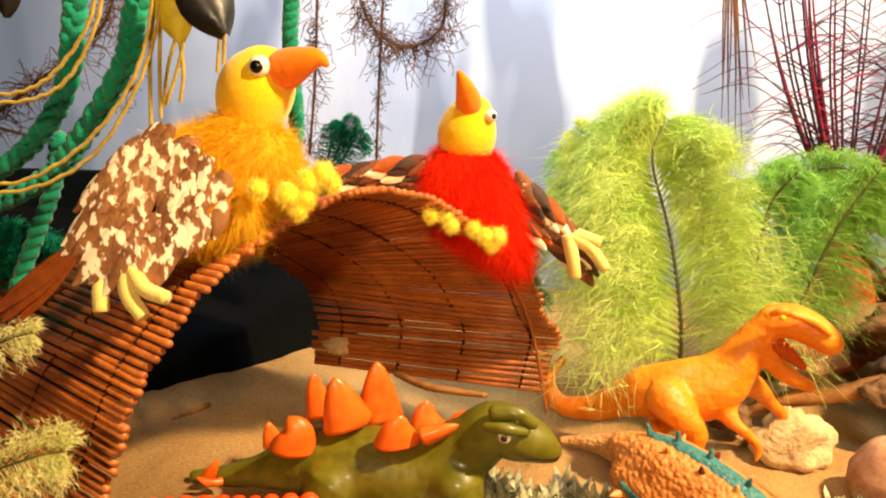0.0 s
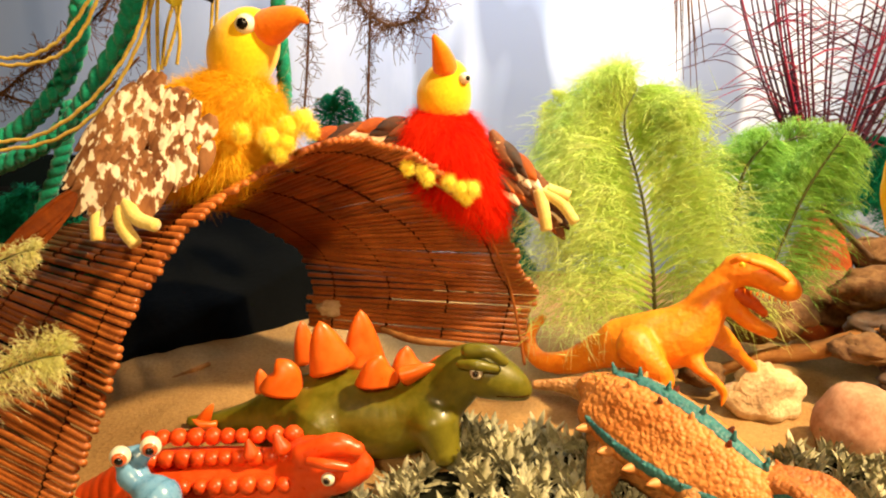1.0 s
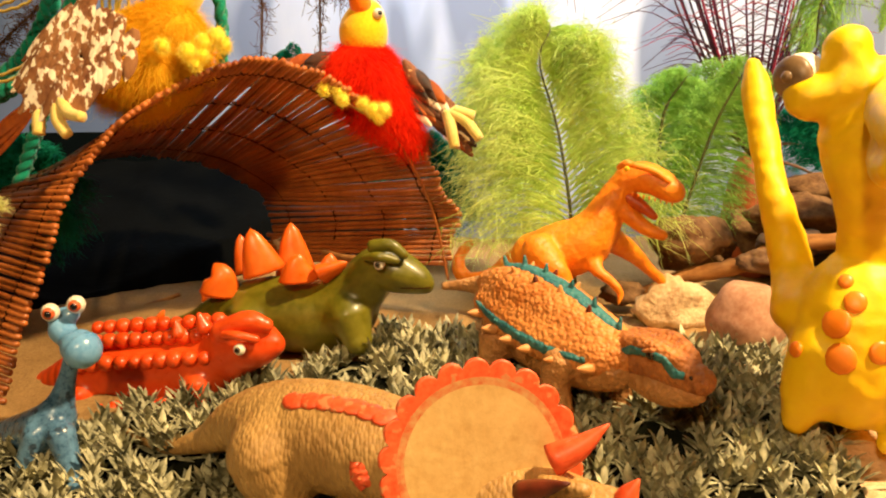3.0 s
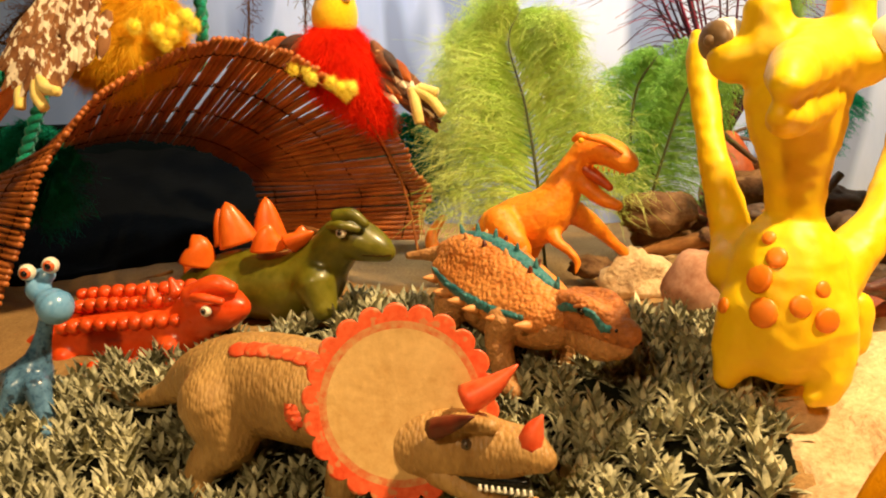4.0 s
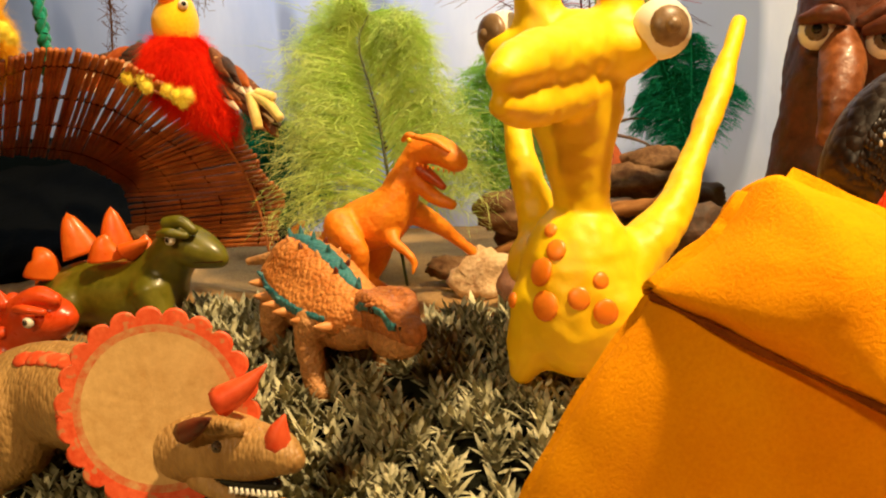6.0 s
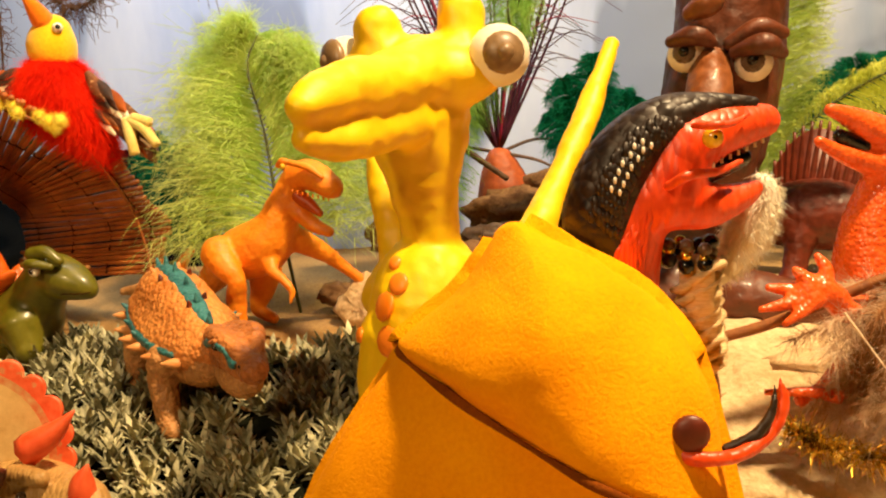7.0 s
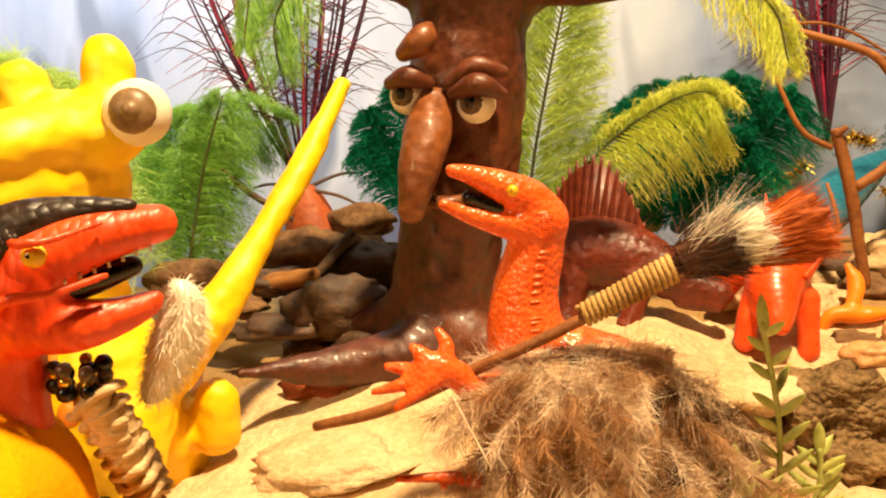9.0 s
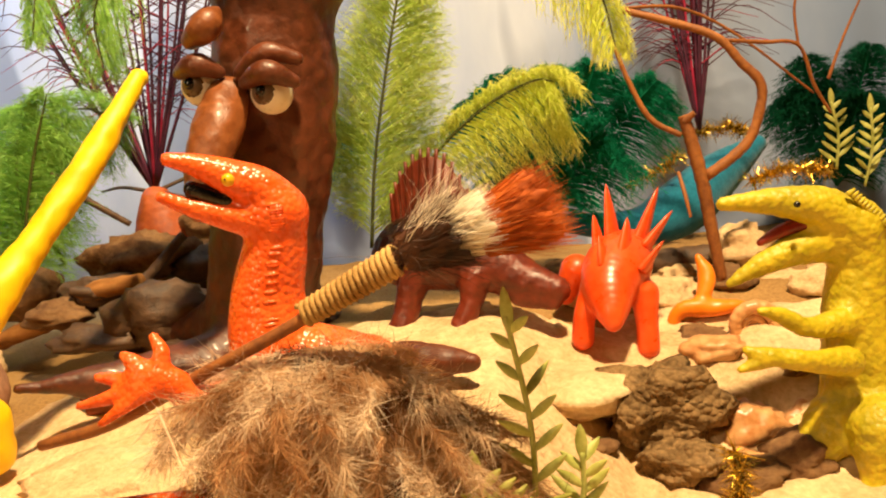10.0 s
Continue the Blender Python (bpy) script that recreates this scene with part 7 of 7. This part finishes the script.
# ---- stones, driftwood, shells ----
rock("limestone_block", (0.2579, 0.6500, 0.0358), (0.030, 0.022, 0.024), ROCK_PALE, "pale pitted limestone block on the sand", 1, 0.35)
rock("boulder", (0.3028, 0.5900, 0.0430), (0.030, 0.026, 0.030), PINK_STONE, "smooth pinkish brown boulder", 2, 0.12)
for n, (c, r, m) in enumerate((
    ((0.2839, 0.7400, 0.0689), (0.035, 0.025, 0.018), ROCK), ((0.3836, 0.7800, 0.0827), (0.06, 0.03, 0.026), ROCK), ((0.2179, 0.6800, 0.0421), (0.018, 0.014, 0.010), ROCK),
    ((0.4239, 0.7600, 0.0710), (0.04, 0.025, 0.02), ROCK_DARK), ((0.4324, 0.5800, 0.0352), (0.035, 0.022, 0.015), RED_STONE), ((0.4270, 0.6600, 0.0555), (0.03, 0.02, 0.015), ROCK_DARK),
    ((0.3782, 0.7200, 0.1038), (0.045, 0.025, 0.020), ROCK), ((0.4220, 0.6450, 0.0703), (0.042, 0.025, 0.022), ROCK_DARK), ((0.3583, 0.6800, 0.0865), (0.03, 0.02, 0.012), ROCK_DARK),
    ((0.2769, 0.7000, 0.0875), (0.035, 0.022, 0.020), ROCK), ((0.4282, 0.7200, 0.0933), (0.03, 0.02, 0.014), ROCK_DARK), ((0.4063, 0.8000, 0.1178), (0.03, 0.02, 0.016), ROCK),
    ((0.3781, 0.6400, 0.0587), (0.035, 0.02, 0.010), ROCK_DARK), ((0.3362, 0.6600, 0.0739), (0.025, 0.02, 0.010), ROCK),
    ((0.8067, 0.6000, -0.0195), (0.020, 0.016, 0.015), SHELL_PINK), ((0.8358, 0.6100, -0.0238), (0.017, 0.014, 0.013), SHELL_PINK), ((0.7627, 0.5700, -0.0267), (0.026, 0.018, 0.012), CORAL),
    ((0.8774, 0.7600, 0.0218), (0.026, 0.02, 0.016), ROCK_PALE), ((0.8458, 0.7800, 0.0573), (0.022, 0.02, 0.018), ROCK_PALE), ((0.7937, 0.6800, 0.0139), (0.018, 0.014, 0.010), ROCK),
    ((0.8655, 0.6600, -0.0099), (0.03, 0.02, 0.012), ROCK_PALE), ((0.8337, 0.6500, -0.0121), (0.018, 0.014, 0.010), ROCK), ((0.8546, 0.6000, -0.0507), (0.03, 0.02, 0.010), ROCK_PALE),
    ((0.6618, 0.8400, 0.0958), (0.02, 0.02, 0.016), ROCK_PALE), ((-0.0947, 0.7200, 0.0767), (0.012, 0.01, 0.008), ROCK_PALE), ((0.7808, 0.7400, 0.0345), (0.03, 0.02, 0.012), ROCK_PALE),
)):
    rock("stone", c, r, m, {ROCK: "rough brown stone among others", ROCK_DARK: "dark wet-looking brown stone", RED_STONE: "flat red-brown stone on the sand", SHELL_PINK: "rounded tan pebble beside the coral", CORAL: "pitted grey-brown stone on sand", ROCK_PALE: "pale cream stone on the sand"}[m], 10 + n)
rock("coral_stone", (0.7508, 0.6000, -0.0022), (0.038, 0.028, 0.026), CORAL, "grey-brown pitted coral stone", 50, 0.5)
for n, (x, y, r1, r2) in enumerate(((0.385, 0.385, 0.055, 0.05), (0.455, 0.49, 0.05, 0.035), (0.51, 0.42, 0.07, 0.04), (0.60, 0.52, 0.065, 0.05), (0.70, 0.62, 0.06, 0.05), (0.44, 0.33, 0.06, 0.05), (0.64, 0.44, 0.05, 0.045), (0.56, 0.34, 0.07, 0.045), (0.72, 0.47, 0.05, 0.05))):
    rock("stone_slab", (x, y, float(ground_z(x, y)) - 0.002), (r1, r2, 0.014), ROCK_PALE, "flat pale sandstone slab", 70 + n, 0.3)


rng = np.random.default_rng(31)
for n in range(46):
    x, y = (rng.uniform(0.70, 1.0), rng.uniform(0.56, 0.84)) if n < 30 else (rng.uniform(0.36, 0.52), rng.uniform(0.62, 0.78))
    if 0.70 < x < 0.76 and 0.62 < y < 0.70:
        continue
    r = rng.uniform(0.006, 0.020)
    m = (ROCK_PALE, ROCK, SHELL_PINK, ROCK_PALE, ROCK)[n % 5] if n < 30 else (ROCK_DARK, ROCK, ROCK_DARK)[n % 3]
    rock("small_stone", (x, y, float(ground_z(x, y)) + r * 0.25), (r * rng.uniform(1, 1.6), r, r * rng.uniform(0.5, 0.8)), m, {ROCK: "small rough brown stone", ROCK_DARK: "small dark brown stone", SHELL_PINK: "small rounded tan pebble", ROCK_PALE: "small pale cream stone"}[m], 120 + n, 0.32)


def stick(points, mat, label):
    return whole("driftwood_stick", tube(points, 30, 10, lumps=0.06), mat, label, "driftwood")


stick([(0.2356, 0.7000, 0.0365, 0.0050), (0.2719, 0.6900, 0.0542, 0.0069), (0.3115, 0.6800, 0.0658, 0.0077), (0.3533, 0.6700, 0.0858, 0.0080), (0.4026, 0.6600, 0.0933, 0.0064)], DRIFT, "long weathered driftwood stick behind the stones")
stick([(-0.2590, 0.6550, 0.0134, 0.0026), (-0.2291, 0.6780, 0.0204, 0.0036), (-0.1983, 0.7020, 0.0305, 0.0019)], DRIFT, "pale driftwood stick leading under the arch")
stick([(-0.0444, 0.6600, 0.0810, 0.0026), (-0.0183, 0.6400, 0.0796, 0.0029), (0.0221, 0.6200, 0.0837, 0.0020)], DRIFT, "thin brown twig on the sand")
stick([(0.3477, 0.6600, 0.0912, 0.0039), (0.3896, 0.6700, 0.0866, 0.0044), (0.4269, 0.6900, 0.1213, 0.0036)], ROCK_DARK, "dark broken stick among stones")
stick([(0.3131, 0.7200, 0.1777, 0.0024), (0.3328, 0.7200, 0.1572, 0.0028), (0.3656, 0.7300, 0.1297, 0.0024)], ROCK_DARK, "dark bent twig by the shrub")


def build_branch():
    a = root("bare_branch_tree", (0.8226, 0.7400, 0.0440), "forked bare brown branch standing as a dead tree", "branch")
    for name, p in (
        ("trunk", [(0.8224, 0.7400, 0.0419, 0.0064), (0.8178, 0.7400, 0.0749, 0.0072), (0.8123, 0.7400, 0.1183, 0.0080), (0.8055, 0.7400, 0.1527, 0.0075), (0.8016, 0.7400, 0.1677, 0.0059)]),
        ("limb", [(0.8157, 0.7400, 0.1213, 0.0063), (0.8369, 0.7400, 0.1347, 0.0063), (0.8507, 0.7400, 0.1498, 0.0058), (0.8588, 0.7400, 0.1818, 0.0058), (0.8448, 0.7400, 0.2017, 0.0053), (0.8281, 0.7400, 0.2219, 0.0049), (0.7957, 0.7450, 0.2373, 0.0046), (0.7624, 0.7500, 0.2502, 0.0038)]),
        ("limb", [(0.7994, 0.7400, 0.1533, 0.0034), (0.7778, 0.7400, 0.1683, 0.0034), (0.7636, 0.7400, 0.1989, 0.0029), (0.7536, 0.7400, 0.2289, 0.0025), (0.7342, 0.7400, 0.2678, 0.0021)]),
        ("twig", [(0.8380, 0.7500, 0.2187, 0.0025), (0.8665, 0.7600, 0.2149, 0.0025), (0.8943, 0.7700, 0.2103, 0.0021), (0.9074, 0.7800, 0.1797, 0.0022), (0.9222, 0.7900, 0.1565, 0.0018)]),
        ("twig", [(0.8943, 0.7700, 0.2103, 0.0017), (0.8926, 0.7700, 0.2355, 0.0017), (0.8964, 0.7700, 0.2556, 0.0013)]),
        ("twig", [(0.7645, 0.7500, 0.2511, 0.0021), (0.8086, 0.7700, 0.2481, 0.0021), (0.8534, 0.7900, 0.2256, 0.0018), (0.9195, 0.8200, 0.1730, 0.0014)]),
        ("twig", [(0.9407, 0.8500, 0.1832, 0.0024), (0.9533, 0.8500, 0.2144, 0.0019), (0.9703, 0.8500, 0.2492, 0.0014)]),
        ("twig", [(0.7963, 0.7450, 0.1260, 0.0021), (0.7985, 0.7350, 0.1095, 0.0025), (0.8006, 0.7300, 0.0929, 0.0017)]),
        ("knot", [(0.8026, 0.7380, 0.1634, 0.0050), (0.8089, 0.7350, 0.1689, 0.0033)]),
    ):
        part(name, tube([(*q[:3], q[3] * 0.64) for q in p], 40, 9, lumps=0.06), BRANCH, a)


build_branch()
cloth = whole("blue_cloth_tent", sculpt([[(0.8853, 0.8700, 0.1336, 0.0080), (0.8478, 0.8600, 0.1106, 0.0200), (0.8088, 0.8400, 0.0863, 0.0246), (0.7683, 0.8300, 0.0766, 0.0147), (0.6912, 0.8300, 0.0880, 0.0069)]], 0.006, 0.0022), BLUE_CLOTH, "teal blue felt shape lying against the backdrop", "cloth")
# Added dark bar fills the black gap below the blue cloth.
whole("dark_filler_bar", tube([(0.7768, 0.8000, 0.0486, 0.0113), (0.8135, 0.8000, 0.0477, 0.0122), (0.8455, 0.8000, 0.0518, 0.0093)], 14, 10, lumps=0.05), ROCK_DARK, "dark bar added for the black under the blue cloth", "driftwood")


def build_ammonite():
    a = root("ammonite_shell", (0.8278, 0.6800, 0.0111), "brown ribbed spiral ammonite shell", "shell")
    c = np.array((0.8283, 0.6800, 0.0200))
    line = []
    for k in range(110):
        b = k * 0.2
        r = 0.0165 * np.exp(-0.115 * b)
        line.append((*(c + r * np.array([np.cos(b), -0.15, np.sin(b)])), max(0.0008, r * 0.36) * (1 + 0.1 * (k % 2))))
    part("whorl", tube(line, 220, 8), SHELL_PINK, a)


build_ammonite()
bone = root("orange_shell_piece", (0.7974, 0.7000, 0.0145), "broken orange-tan shell piece on stones", "shell")
part("ridge", sculpt([[(0.7755, 0.7000, 0.0142, 0.0041), (0.7845, 0.7000, 0.0302, 0.0057), (0.8063, 0.7000, 0.0304, 0.0065), (0.8279, 0.7000, 0.0307, 0.0032)], [(0.7985, 0.7000, 0.0311, 0.0049), (0.8056, 0.7100, 0.0513, 0.0057), (0.8014, 0.7150, 0.0654, 0.0025)]], 0.004, 0.0014, rough=0.001), SPOT_CLAY, bone)


def garland(points, n, seed, label):
    """Tinsel: short flat sparkling blades round a wire."""
    rng = np.random.default_rng(seed)
    q = spline(points, 80)
    a = root("tinsel_garland", tuple(q[0][:3]), label, "garland")
    part("wire", tube([(*p[:3], 0.0005) for p in q], 60, 5), GLITTER, a)
    p = q[rng.integers(0, 80, n), :3]
    part("tinsel", strands(p, rng.normal(0, 1, (n, 3)), 0.011, 0.0007, 0.1, 3, seed=seed), GLITTER, a, kind="stuff")


GOLD_LABEL = "gold and green tinsel garland"
garland([(0.8389, 0.9200, 0.1477), (0.8728, 0.9200, 0.1493), (0.8879, 0.9200, 0.1424)], 500, 3, GOLD_LABEL)
garland([(0.7728, 0.9000, 0.1048), (0.8050, 0.9000, 0.1175), (0.8213, 0.9000, 0.1290)], 400, 4, GOLD_LABEL)
garland([(0.8716, 0.8400, 0.1046), (0.8999, 0.8400, 0.1114), (0.9366, 0.8400, 0.1076)], 600, 5, GOLD_LABEL)
garland([(0.5233, 0.4000, 0.0259), (0.5423, 0.3850, 0.0209), (0.5682, 0.3800, 0.0177), (0.6058, 0.3850, 0.0195)], 900, 6, GOLD_LABEL)
garland([(0.7799, 0.5200, -0.0019), (0.7798, 0.5100, -0.0128), (0.7737, 0.5000, -0.0317)], 350, 7, GOLD_LABEL)


def build_sprig(base, top, seed, leaves, mat, label):
    rng = np.random.default_rng(seed)
    a = root("leafy_sprig", base[:3], label, "plant")
    q = spline([base[:3], (np.array(base[:3]) + np.array(top[:3])) / 2 + np.array([0.004, 0, 0]), top[:3]], 30)
    part("stalk", tube([(*p, 0.0013) for p in q], 20, 6), mat, a)
    for k in range(leaves):
        p = q[int(3 + 26 * k / leaves)]
        side = 1 if k % 2 else -1
        long = 0.019 * (1.1 - 0.6 * k / leaves)
        e = p + np.array([side * long * 0.75, rng.normal(0, 0.005), long * 0.65])
        part("leaf", vane(p, e, 0.0020, (0.1, -1, 0.3), 0.3, 7), mat, a)
    part("leaf", vane(q[-3], q[-1] + np.array([0, 0, 0.012]), 0.0026, (0, -1, 0.2), 0.3, 7), mat, a)


build_sprig((0.6794, 0.4200, 0.0069), (0.6761, 0.4200, 0.1027), 3, 14, PLANT, "pale green leafy plastic sprig standing in front")
build_sprig((0.6652, 0.4000, 0.0183), (0.6591, 0.4000, 0.0442), 4, 8, PLANT, "low green leafy sprig")
build_sprig((0.6907, 0.4300, 0.0010), (0.7012, 0.4300, 0.0405), 5, 10, PLANT, "pale green leafy plastic sprig standing in front")
build_sprig((0.9777, 0.8800, 0.0856), (0.9849, 0.8800, 0.1548), 6, 14, PLANT, "green leafy sprig before the backdrop")
build_sprig((0.9609, 0.9000, 0.1013), (0.9585, 0.9000, 0.1631), 7, 12, PLANT, "green leafy sprig before the backdrop")

# ---- the plastic sedge mat ----


def in_sedge(x, y):
    """How far inside the sedge mat a place lies, in metres."""
    edge = 0.335 - 0.25 * max(0, 0.42 - y) - 0.10 * max(0, y - 0.50) + 0.006 * noise.noise(Vector((x * 30, y * 30, 1)))
    back = (0.575 + 0.02 * np.sin(x * 25) if x > 0.02 else 0.55 + x * 0.5) + 0.008 * noise.noise(Vector((x * 40, y * 40, 5)))
    return min(edge - x, back - y)


def build_sedge():
    rng = np.random.default_rng(9)
    a = root("sedge_mat", (0.05, 0.4, -0.05), "grey-green plastic sedge mat covering the ground", "artificial grass", kind="stuff")
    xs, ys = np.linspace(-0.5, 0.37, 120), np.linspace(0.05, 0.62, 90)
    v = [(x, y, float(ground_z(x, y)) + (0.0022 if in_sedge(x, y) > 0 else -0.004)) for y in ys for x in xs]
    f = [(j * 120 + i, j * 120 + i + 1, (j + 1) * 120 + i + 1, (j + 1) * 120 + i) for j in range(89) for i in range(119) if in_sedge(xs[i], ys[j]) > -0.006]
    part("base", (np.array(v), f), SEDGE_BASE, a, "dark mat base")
    starts, ways = [], []
    for _ in range(9000):
        x, y = rng.uniform(-0.34, 0.36), rng.uniform(0.17, 0.62)
        if in_sedge(x, y) < 0.002 or len(starts) > 1900 * 13:
            continue
        z = float(ground_z(x, y))
        for k in range(13):
            b, up = k * 2.4 + rng.normal(0, 0.3), 0.45 + 0.2 * k + rng.normal(0, 0.15)
            starts.append((x + rng.normal(0, 0.0011), y + rng.normal(0, 0.0011), z + 0.0006 * k))
            ways.append((np.cos(b), np.sin(b), up))
    starts, ways = np.array(starts), np.array(ways)
    ways /= np.linalg.norm(ways, axis=1)[:, None]
    n = len(starts)
    long = rng.uniform(0.014, 0.024, n)[:, None]
    side = np.cross(ways, (0, 0, 1.0))
    side /= np.linalg.norm(side, axis=1)[:, None] + 1e-9
    up = np.cross(side, ways)
    rows = []
    for s, w in ((0, 0.0009), (0.35, 0.0027), (0.7, 0.0019), (1, 0.0001)):
        c = starts + ways * long * s + np.array([0, 0, -0.004]) * s * s
        rows += [c - side * w, c + up * w * 0.5, c + side * w]
    v = np.stack(rows, 1).reshape(-1, 3)
    quad = np.array([(3 * k + j, 3 * k + j + 1, 3 * k + j + 4, 3 * k + j + 3) for k in range(3) for j in range(2)])
    f = (np.arange(n)[:, None, None] * 12 + quad[None]).reshape(-1, 4)
    part("blade", (v, f), MOSS, a, kind="stuff")


build_sedge()
